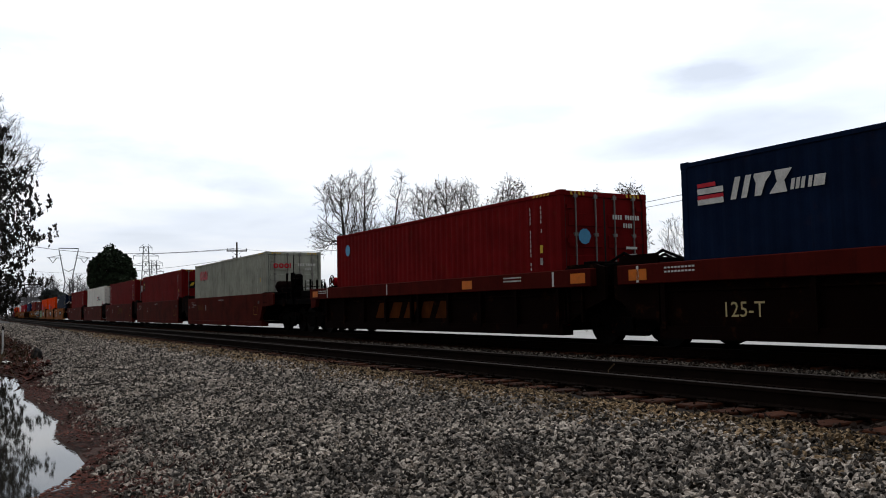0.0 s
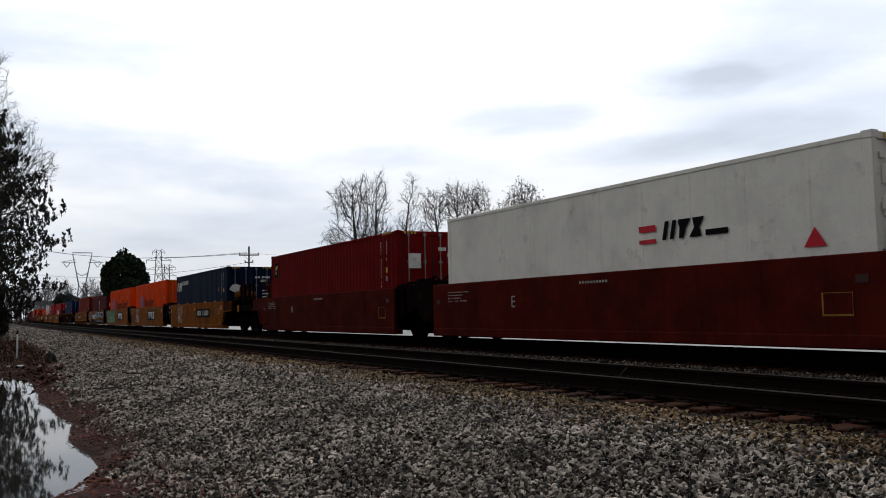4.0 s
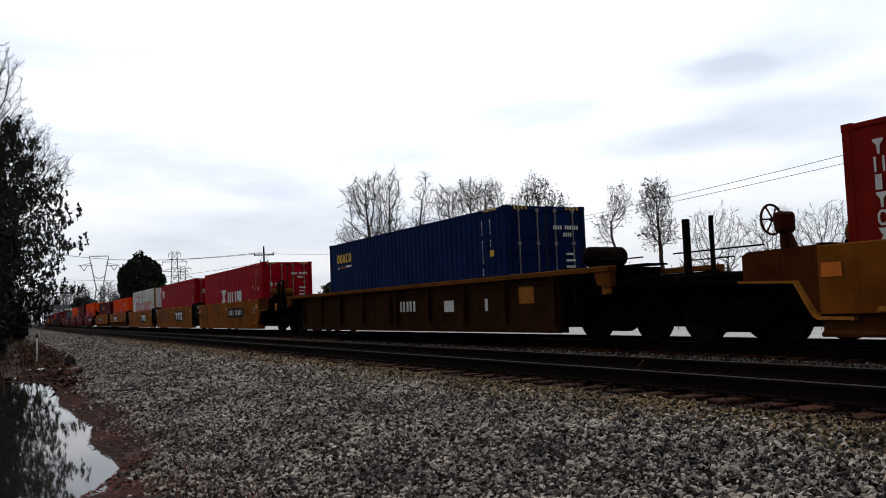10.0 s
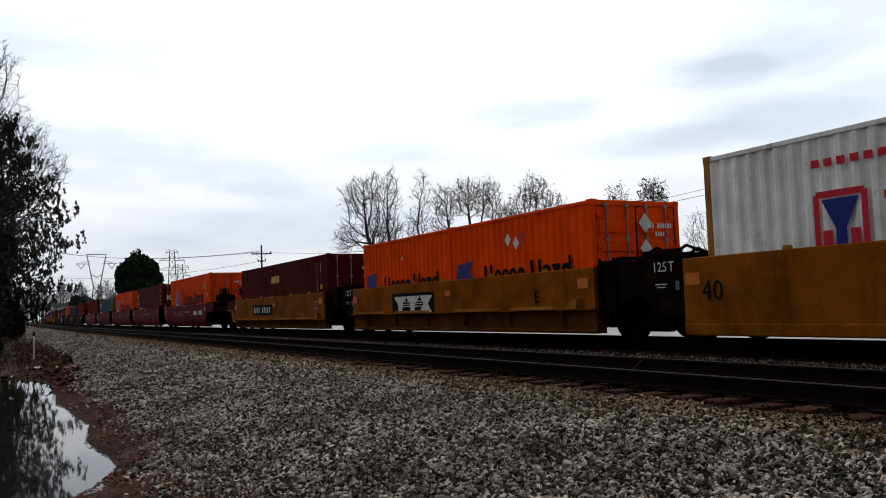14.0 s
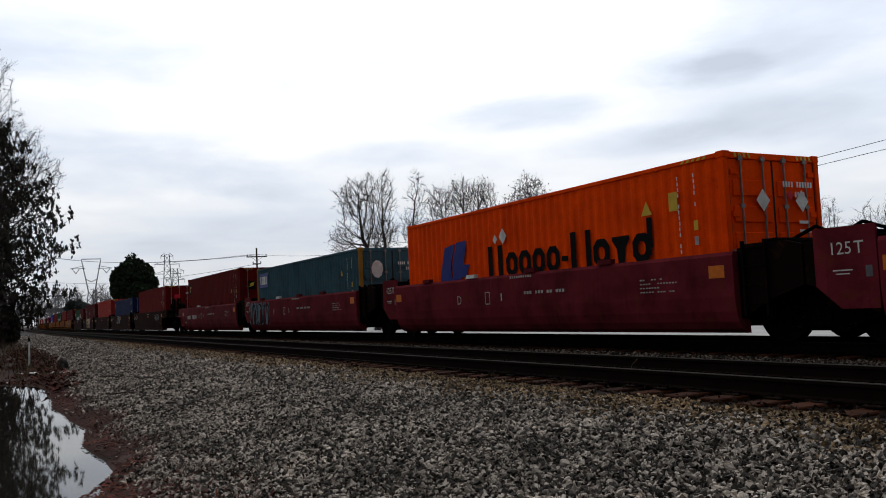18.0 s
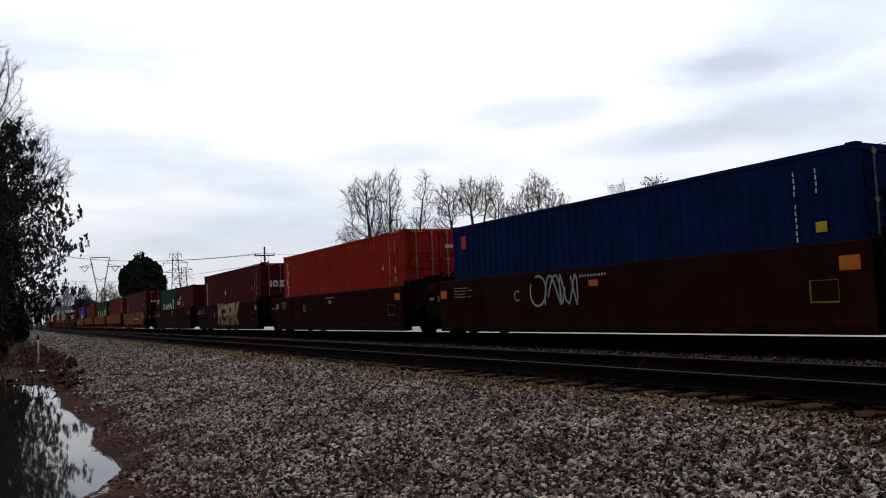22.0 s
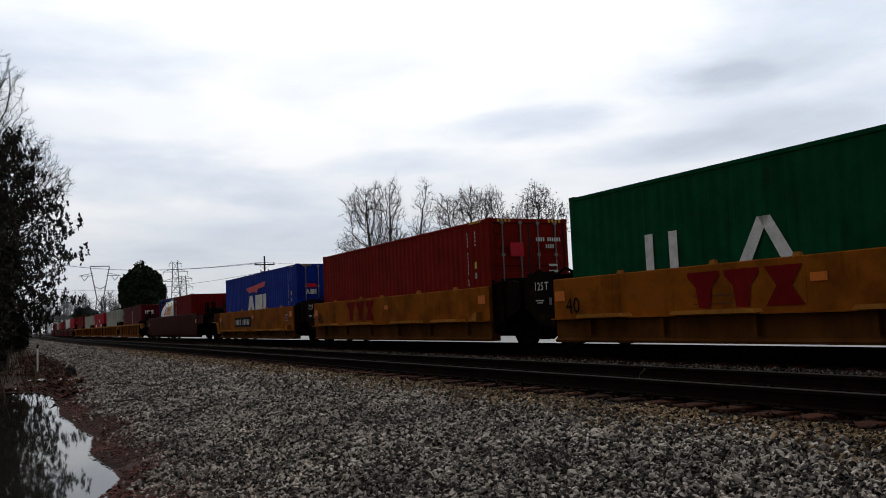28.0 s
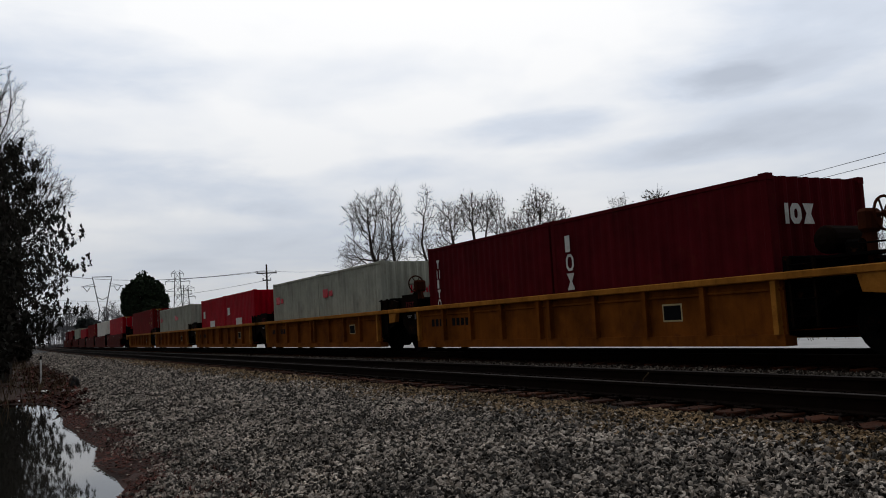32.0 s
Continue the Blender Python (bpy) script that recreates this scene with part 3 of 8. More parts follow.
def container(colour, long, tall, label, smooth=False, doors=True, seed=0):
    """A freight container, its leading end towards +x, its foot at z 0."""
    length = 12.19 if long else 6.06
    h, m, w = tall, paint(colour), 1.219
    c = thing("shipping_container", label, "container", "containers on the train")
    post_m = paint("rust_post") if colour in ("palegrey", "teal") else m
    k = f"{long}{tall}"
    hx = length / 2
    pale = colour in ("palegrey", "grey", "white", "orange", "teal")
    for sg in (-1, 1):
        if smooth:
            part("side_wall", f"smooth_side/{k}{sg}", lambda b: (box(b, -hx + 0.14, hx - 0.14, sg * 1.175, sg * 1.205, 0.15, h - 0.09),
                 [box(b, -hx + 0.14 + i * length / 10, -hx + 0.16 + i * length / 10, sg * 1.204, sg * 1.209, 0.15, h - 0.09) for i in range(1, 10)]), m, c)
        else:
            part("side_wall", f"side/{k}{sg}{pale}{colour if colour in ('orange', 'grey') else ''}", lambda b: corrugated(b, -hx + 0.12, hx - 0.12, 0.15, h - 0.07, sg * 1.205, (0.020 if colour == "orange" else 0.026 if colour == "grey" else 0.036) if pale else 0.010, -sg), m, c)
        part("top_rail", f"top_rail/{k}{sg}", lambda b: box(b, -hx + 0.17, hx - 0.17, sg * 1.15, sg * w, h - 0.10, h - 0.02, 0.008), m, c)
        part("bottom_rail", f"bottom_rail/{k}{sg}", lambda b: box(b, -hx + 0.17, hx - 0.17, sg * 1.13, sg * w, 0.02, 0.18, 0.01), m, c)
        for ex in (-1, 1):
            part("corner_post", f"post/{k}{sg}{ex}", lambda b: box(b, ex * hx - ex * 0.15, ex * hx - ex * 0.005, sg * 1.10, sg * (w - 0.003), 0.12, h - 0.12, 0.012), post_m, c)
            for zz in (0, 1):
                part("corner_casting", f"casting/{k}{sg}{ex}{zz}", lambda b: box(b, ex * hx - ex * 0.178, ex * hx, sg * 1.06, sg * w, 0 if not zz else h - 0.122, 0.118 if not zz else h, 0.008), post_m, c)
    part("roof", f"roof/{k}", lambda b: (corrugated_roof(b, hx, h)), m, c)
    part("floor", f"box_floor/{k}", lambda b: box(b, -hx + 0.1, hx - 0.1, -1.12, 1.12, 0.10, 0.15), DARKIRON, c)
    dsg = 1 if doors else -1
    part("door_header", f"header/{k}{dsg}", lambda b: box(b, dsg * (hx - 0.10), dsg * (hx - 0.01), -1.06, 1.06, h - 0.13, h - 0.015, 0.01), m, c)
    part("door_sill", f"door_sill/{k}{dsg}", lambda b: box(b, dsg * (hx - 0.10), dsg * (hx - 0.01), -1.06, 1.06, 0.02, 0.15, 0.01), m, c)
    part("end_wall", f"end_wall/{k}{-dsg}", lambda b: corrugated(b, -1.10, 1.10, 0.05, h - 0.04, -dsg * (hx - 0.02), 0.042, dsg, "y"), m, c)
    for sg in (-1, 1):
        leaf = part("door_leaf", f"leaf/{k}{dsg}{sg}", lambda b: door_leaf(b, dsg * (hx - 0.05), dsg, sg, h), m, c)
        part("gasket", f"gasket/{k}{dsg}{sg}", lambda b: (box(b, dsg * (hx - 0.045), dsg * (hx - 0.032), sg * 0.004, sg * 0.022, 0.16, h - 0.14),
             box(b, dsg * (hx - 0.045), dsg * (hx - 0.032), sg * 1.075, sg * 1.092, 0.16, h - 0.14)), GASKET, leaf)
        for yy in (0.27, 0.82):
            part("lock_rod", f"rod/{k}{dsg}{sg}{yy}", lambda b: lock_rod(b, dsg * (hx - 0.005), sg * yy, h), ROD, leaf)
    c["half"] = hx
    if doors:
        end_marks(c, hx + 0.028, h, seed)
    if long and not smooth:
        side_marks(c, hx, h, seed)
    return c


def corrugated_roof(bm, hx, h):
    n = int(hx * 2 / 0.42)
    xs = [-hx + 0.17 + i * (2 * hx - 0.34) / (n * 2) for i in range(n * 2 + 1)]
    rows = []
    for i, x in enumerate(xs):
        z = h - 0.03 + (0.016 if i % 2 else 0.0)
        rows.append([bm.verts.new((x, y, z)) for y in (-1.19, 1.19)])
    for a, b in zip(rows, rows[1:]):
        bm.faces.new((a[0], b[0], b[1], a[1]))


def door_leaf(bm, x, dsg, sg, h):
    y0, y1 = sorted((sg * 0.024, sg * 1.072))
    box(bm, x - 0.015, x + 0.015, y0, y1, 0.16, h - 0.14)
    n = 5
    for i in range(n):
        z = 0.30 + i * (h - 0.62) / n
        box(bm, x + dsg * 0.012, x + dsg * 0.036, y0 + 0.06, y1 - 0.06, z, z + (h - 0.62) / n * 0.62, 0.01)
    for i in range(4):
        z = 0.3 + i * (h - 0.7) / 3
        yh = sg * 1.06
        box(bm, x + dsg * 0.01, x + dsg * 0.05, min(yh, yh - sg * 0.16), max(yh, yh - sg * 0.16), z, z + 0.09)


def lock_rod(bm, x, y, h):
    rod(bm, (x, y, 0.07), (x, y, h - 0.06), 0.019, seg=6)
    for z in (0.09, h - 0.16, h * 0.33, h * 0.66):
        box(bm, x - 0.03, x + 0.018, y - 0.05, y + 0.05, z, z + 0.07)
    box(bm, x, x + 0.03, y - 0.30, y + 0.02, h * 0.40, h * 0.40 + 0.035)


def end_polys(c, polys, x, material, label=""):
    bm = bmesh.new()
    for p in polys:
        f = bm.faces.new([bm.verts.new((x, y, z)) for y, z in p])
        f.normal_update()
        if f.normal.x < 0:
            f.normal_flip()
    ob = solo("marking", bm, material, c, label)
    if len(polys) > 1:
        ob["kind"] = "stuff"
    return ob


def end_marks(c, x, h, seed):
    rg = random.Random(seed)
    polys = []
    for i in range(11):
        if i not in (4,):
            polys.append([(0.18 + i * 0.072 + dy, h - 0.60 + dz) for dy, dz in ((0, 0), (0.048, 0), (0.048, 0.10), (0, 0.10))])
    for i in range(4):
        polys.append([(0.48 + i * 0.07 + dy, h - 0.78 + dz) for dy, dz in ((0, 0), (0.046, 0), (0.046, 0.10), (0, 0.10))])
    for r in range(4):
        wid = 0.22 + rg.random() * 0.1
        polys.append([(0.55 + dy, h - 1.25 - r * 0.16 + dz) for dy, dz in ((0, 0), (wid, 0), (wid, 0.055), (0, 0.055))])
    end_polys(c, polys, x, WHITE)
    if h > 2.8:
        end_polys(c, [[(sg * (0.62 + i * 0.11) + dy, h - 0.105 + dz) for dy, dz in ((0, 0), (0.055, 0), (0.035, 0.075), (-0.02, 0.075))] for sg in (-1, 1) for i in range(4)], c["half"] + 0.002, YELLOWMARK)


def side_marks(c, hx, h, seed):
    rg = random.Random(seed + 5)
    y = -1.2265
    polys = []
    for col, x in enumerate((hx - 1.12, hx - 0.72)):
        n = 14 if col == 0 else rg.choice((4, 6, 7))
        for i in range(n):
            if i not in (4, 11):
                polys.append(bar(x + 0.004 * (i % 3), h - 0.36 - i * 0.102, 0.026, 0.070))
    marks(c, polys, y, WHITE)
    z = h - 1.22 - 0.1 * rg.random()
    for k, (w_, t_, mt) in enumerate(((0.10, 0.17, YELLOWMARK), (0.09, 0.15, FADEDWHITE)) if rg.random() < 0.75 else ((0.20, 0.16, YELLOWMARK),)):
        marks(c, [bar(hx - 0.76, z - k * 0.26, w_, t_)], y, mt, "label_plate")
    tx, tz = (hx - 0.80, z - 0.80) if rg.random() < 0.6 else (hx - 1.72, 1.72)
    if tz > 1.2 or rg.random() < 0.7:
        marks(c, [[(tx, tz), (tx + 0.18, tz), (tx + 0.09, tz + 0.19)]], y, YELLOWMARK, "warning_triangle")
    if h > 2.8:
        marks(c, [[(hx - 1.0 + i * 0.13, h - 0.085), (hx - 0.93 + i * 0.13, h - 0.085), (hx - 0.89 + i * 0.13, h - 0.030), (hx - 0.96 + i * 0.13, h - 0.030)] for i in range(5)], -1.2225, YELLOWMARK, "height_stripe")


def side(c, polys, material, label="", name="emblem"):
    return marks(c, polys, -1.2275, material, name, label, len(polys) < 26)


def upright_name(c, x, top, n, size, seed, step=1.15, material=None):
    polys = []
    for i in range(n):
        polys += shapes("vdivox"[i % 6] if n > 3 else "iox"[i % 3], x, top - (i + 1) * size * step, size * 0.80, size, 0, 0.20, 0.06)
    side(c, polys, material or WHITE, "white upright painted name")


def spots_end(c, polys, material, x=None):
    end_polys(c, polys, c["half"] + 0.034 if x is None else x, material)


def ebar(y, z, w, h):
    return [(y, z), (y + w, z), (y + w, z + h), (y, z + h)]


def diamond(x, z, r):
    return [(x, z - r), (x + r * 0.85, z), (x, z + r), (x - r * 0.85, z)]


def logo_emblem(c, x, z, s):
    """Two leaning blue blocks, the first with a spread foot, the second with a step at its side."""
    x += 0.12 * s
    high = 0.84 * s
    side(c, [[(x - 0.14 * s, z - 0.02 * high), (x + 0.52 * s, z - 0.02 * high), (x + 0.50 * s, z + 0.16 * high), (x + 0.44 * s, z + 0.46 * high), (x + 0.70 * s, z + 1.14 * high), (x + 0.16 * s, z + 1.06 * high), (x - 0.06 * s, z + 0.36 * high)],
             [(x + 0.50 * s, z + 0.0 * high), (x + 0.90 * s, z - 0.02 * high), (x + 0.94 * s, z + 0.10 * high), (x + 1.20 * s, z + 0.12 * high), (x + 1.40 * s, z + 0.46 * high), (x + 1.10 * s, z + 0.48 * high), (x + 1.28 * s, z + 1.18 * high), (x + 0.78 * s, z + 1.16 * high), (x + 0.52 * s, z + 0.48 * high), (x + 0.56 * s, z + 0.14 * high)]], BLUEMARK, "blue emblem")


def orange_name(c, x0, w, z, s, seed):
    logo_emblem(c, x0 - 2.4 * s, z, s)
    side(c, shapes("d", x0, z, w * 0.125, 0.74 * s, 0, 0.26) + shapes("oooo-", x0 + w * 0.135, z, w * 0.42, 0.54 * s, 0, 0.26) + [bar(x0 + w * 0.56, z, w * 0.030, 0.76 * s), bar(x0 + w * 0.645, z, w * 0.028, 0.76 * s)] + shapes("ovo", x0 + w * 0.685, z, w * 0.30, 0.54 * s, 0, 0.26) + [bar(x0 + w * 0.955, z + 0.25 * s, w * 0.024, 0.55 * s)], INK, "black bar of a painted name")


def small_sign(c, x, z):
    """A yellow and black square sticker in a pale edge."""
    side(c, [bar(x, z, 0.46, 0.62)], INK)
    marks(c, [[(x + 0.1, z + 0.32), (x + 0.36, z + 0.38), (x + 0.40, z + 0.52), (x + 0.14, z + 0.46)], bar(x + 0.13, z + 0.14, 0.1, 0.14)], -1.2300, YELLOWMARK, "emblem")


def put(c, u, shift=0.0, z=WELL_FLOOR):
    MOVERS.append((c, u + 6.095 + shift, z))
    return c


def forty(u, colour, label, tall=HIGH, smooth=False, doors=True, seed=0):
    return put(container(colour, True, tall, label, smooth, doors, seed), u)


def twenty(u, first, colour, label, doors=True, seed=0):
    """first: the leading one of a pair."""
    return put(container(colour, False, LOW, label, False, doors, seed), u, 3.065 if first else -3.065)


# ---- well cars ----
def truck(parent, x, key="joint"):
    """A two-axle truck with cast side frames."""
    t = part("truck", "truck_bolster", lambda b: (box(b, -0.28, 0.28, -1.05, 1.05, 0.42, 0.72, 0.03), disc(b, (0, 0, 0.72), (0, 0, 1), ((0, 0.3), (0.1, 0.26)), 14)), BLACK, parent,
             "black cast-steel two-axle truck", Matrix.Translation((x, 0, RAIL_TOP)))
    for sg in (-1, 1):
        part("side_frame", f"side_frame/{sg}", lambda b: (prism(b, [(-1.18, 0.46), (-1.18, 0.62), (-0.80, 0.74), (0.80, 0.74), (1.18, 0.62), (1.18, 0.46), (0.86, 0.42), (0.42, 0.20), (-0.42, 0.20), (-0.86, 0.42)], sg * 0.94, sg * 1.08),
             box(b, -0.20, 0.20, sg * 1.08, sg * 1.14, 0.26, 0.56, 0.02), disc(b, (-0.89, sg * 1.06, 0.48), (0, sg, 0), ((0, 0.14), (0.10, 0.12)), 12), disc(b, (0.89, sg * 1.06, 0.48), (0, sg, 0), ((0, 0.14), (0.10, 0.12)), 12)), DARKIRON, t)
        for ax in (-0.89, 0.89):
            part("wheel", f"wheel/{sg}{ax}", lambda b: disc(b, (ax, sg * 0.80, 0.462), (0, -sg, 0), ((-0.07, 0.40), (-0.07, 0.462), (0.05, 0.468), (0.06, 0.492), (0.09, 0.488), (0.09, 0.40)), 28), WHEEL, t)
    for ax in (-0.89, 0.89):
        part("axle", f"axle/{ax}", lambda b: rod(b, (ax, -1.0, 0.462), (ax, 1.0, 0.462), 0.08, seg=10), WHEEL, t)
    return t


def spoked_wheel(b, x, z, r_, y):
    """A hand wheel that faces the side: a rim of short rods and six spokes."""
    n = 20
    for i in range(n):
        a0, a1 = i * 2 * math.pi / n, (i + 1) * 2 * math.pi / n
        rod(b, (x + math.cos(a0) * r_, y, z + math.sin(a0) * r_), (x + math.cos(a1) * r_, y, z + math.sin(a1) * r_), 0.018, seg=5)
    for i in range(6):
        a0 = i * math.pi / 3
        rod(b, (x, y, z), (x + math.cos(a0) * r_, y, z + math.sin(a0) * r_), 0.013, seg=5)


def side_brake(parent, x):
    """A bulky gear case on a stand at the car's edge, with its wheel towards the side."""
    st = part("hand_brake", "side_brake", lambda b: (box(b, -0.20, 0.22, -0.16, 0.16, 1.62, 2.06, 0.06), prism(b, [(-0.42, 1.0), (0.40, 1.0), (0.22, 1.64), (-0.24, 1.64)], -0.14, 0.14), rod(b, (0.34, -0.30, 1.86), (0.34, 0.0, 1.86), 0.04, seg=8), box(b, 0.1, 0.40, -0.06, 0.06, 1.78, 1.94, 0.02)), DARKIRON, parent, "dark bulky hand brake at the platform's edge", Matrix.Translation((x, -1.0, 0)))
    part("brake_wheel", "side_wheel", lambda b: spoked_wheel(b, 0.36, 1.86, 0.24, -0.28), DARKIRON, st, "dark spoked hand-brake wheel")


def band_platform(o):
    """Fittings on the trailing platform of the banded car: deck, posts, hoops, a red air tank and a brake wheel."""
    part("platform_deck", "band_deck", lambda b: box(b, -9.35, -7.55, -1.28, 1.28, 1.16, 1.40, 0.02), BLACK, o)
    for i, (x, z, w_) in enumerate(((-8.60, 1.80, 0.034), (-7.95, 1.76, 0.034), (-8.40, 1.73, 0.014), (-9.13, 1.78, 0.014), (-7.23, 1.64, 0.032))):
        part("guide_post", f"band_post/{i}", lambda b: box(b, x - w_, x + w_, -1.20 - w_, -1.20 + w_, 1.30, z, 0.01), DARKIRON, o)
    for i, (xa, xb, z) in enumerate(((-7.57, -7.29, 1.73), (-6.86, -6.70, 1.74))):
        part("grab_hoop", f"band_hoop/{i}", lambda b: [rod(b, p, q, 0.014, seg=6) for p, q in (((xa, -1.18, 1.38), (xa, -1.18, z)), ((xa, -1.18, z), (xb, -1.18, z)), ((xb, -1.18, z), (xb, -1.18, 1.50)))], DARKIRON, o)
    part("air_tank", "band_tank", lambda b: disc(b, (-6.55, -1.18, 1.63), (0, 1, 0), ((0, 0.06), (0.04, 0.13), (0.08, 0.155), (0.30, 0.155), (0.34, 0.13), (0.38, 0.06)), 16), paint("brightred"), o, "bright red air tank on the end platform")
    part("tank_bracket", "band_bracket", lambda b: (box(b, -6.9, -6.3, -1.15, -0.6, 1.40, 1.49, 0.01), box(b, -6.62, -6.48, -1.0, -0.7, 1.16, 1.42, 0.01)), BLACK, o)
    part("brake_wheel", "band_wheel", lambda b: spoked_wheel(b, -6.43, 1.67, 0.18, -1.26), paint("rust_brown"), o, "spoked hand-brake wheel")


def brake_stand(parent, x, ex, m):
    """A post with a gear box and, outboard of it, a spoked hand-brake wheel."""
    st = part("hand_brake", "brake_stand", lambda b: (box(b, -0.06, 0.06, -0.07, 0.07, 1.05, 1.8, 0.02), prism(b, [(-0.42, 1.05), (-0.30, 1.05), (-0.02, 1.72), (-0.10, 1.72)], -0.04, 0.04), box(b, -0.12, 0.10, -0.17, 0.17, 1.70, 2.05, 0.05), rod(b, (0.08, 0, 1.95), (0.26, 0, 1.95), 0.04, seg=8)),
              paint("rust_brown"), parent, "rust-brown hand brake on the end platform", Matrix.Translation((x, -0.80, 0)) @ Matrix.Rotation(0 if ex > 0 else math.pi, 4, "Z"))

    def wheel(b):
        n, r_ = 20, 0.25
        for i in range(n):
            a0, a1 = i * 2 * math.pi / n, (i + 1) * 2 * math.pi / n
            rod(b, (0.25, math.cos(a0) * r_, 1.95 + math.sin(a0) * r_), (0.25, math.cos(a1) * r_, 1.95 + math.sin(a1) * r_), 0.022, seg=5)
        for i in range(6):
            a0 = i * math.pi / 3
            rod(b, (0.22, 0, 1.95), (0.25, math.cos(a0) * r_, 1.95 + math.sin(a0) * r_), 0.015, seg=5)
    part("brake_wheel", "brake_wheel", wheel, paint("rust_brown"), st, "spoked hand-brake wheel")


def ladder(parent, x, y, z0, z1, m, n=4):
    lad = part("ladder", f"ladder/{z0}{z1}{n}", lambda b: [box(b, sx - 0.02, sx + 0.02, -0.03, 0.03, z0, z1) for sx in (-0.22, 0.22)], m, parent, "", Matrix.Translation((x, y, 0)))
    for i in range(n):
        z = z0 + (i + 0.6) * (z1 - z0) / n
        part("rung", f"rung/{i}{n}{z0}{z1}", lambda b: rod(b, (-0.22, -0.03, z), (0.22, -0.03, z), 0.013, seg=6), DARKIRON, lad)


PROFILE = {
    "smooth": [(1.50, 0.26), (1.50, 1.385), (1.485, 1.40), (1.40, 1.40), (1.40, 0.26), (1.22, 0.22), (1.22, 0.055), (1.49, 0.055), (1.51, 0.08), (1.51, 0.24)],
    "round": [(1.28, 0.06), (1.38, 0.13), (1.455, 0.25), (1.505, 0.42), (1.53, 0.66), (1.53, 1.34), (1.50, 1.40), (1.40, 1.40), (1.40, 0.5), (1.20, 0.24), (1.20, 0.06)],
    "ribbed_low": [(1.44, 0.24), (1.44, 1.08), (1.40, 1.08), (1.40, 0.22), (1.24, 0.2), (1.24, 0.055), (1.50, 0.055), (1.50, 0.24)],
    "ribbed": [(1.44, 0.24), (1.44, 1.28), (1.40, 1.28), (1.40, 0.22), (1.24, 0.2), (1.24, 0.055), (1.50, 0.055), (1.50, 0.24)],
    "tall": [(1.36, 0.085), (1.48, 0.26), (1.52, 0.60), (1.52, 1.46), (1.50, 1.56), (1.40, 1.56), (1.40, 0.5), (1.24, 0.24), (1.24, 0.085)],
}
for k_, z_ in (("shelf_low", 0.42), ("shelf_high", 0.56)):
    PROFILE[k_] = [(1.50, z_), (1.50, 1.385), (1.485, 1.40), (1.40, 1.40), (1.40, z_ - 0.035), (1.61, z_ - 0.025), (1.61, z_)]
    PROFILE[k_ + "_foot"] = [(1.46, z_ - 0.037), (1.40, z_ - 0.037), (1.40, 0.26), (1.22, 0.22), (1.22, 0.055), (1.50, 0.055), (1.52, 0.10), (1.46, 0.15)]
PROFILE["banded"] = [(1.44, 0.30), (1.44, 1.05), (1.40, 1.05), (1.40, 0.26), (1.24, 0.22), (1.24, 0.08), (1.52, 0.08), (1.52, 0.30)]
KINDS = {  # profile, side paint, chord paint, end paint, words on the colour
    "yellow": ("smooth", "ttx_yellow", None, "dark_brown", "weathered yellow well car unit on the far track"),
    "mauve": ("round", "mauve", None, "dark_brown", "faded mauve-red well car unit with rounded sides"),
    "railred": ("smooth", "rail_red", None, "near_black_brown", "dark oxide-red well car unit with stained sides"),
    "band": ("banded", "near_black_brown", "band_red", "near_black_brown", "dark well car unit with a broad red top band"),
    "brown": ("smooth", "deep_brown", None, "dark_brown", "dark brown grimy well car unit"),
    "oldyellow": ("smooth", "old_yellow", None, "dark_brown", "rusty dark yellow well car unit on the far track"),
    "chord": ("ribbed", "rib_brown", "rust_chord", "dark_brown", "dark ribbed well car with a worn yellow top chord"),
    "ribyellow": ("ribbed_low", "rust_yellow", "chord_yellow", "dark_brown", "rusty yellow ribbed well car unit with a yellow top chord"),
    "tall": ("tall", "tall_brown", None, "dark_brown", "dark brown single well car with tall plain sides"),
}


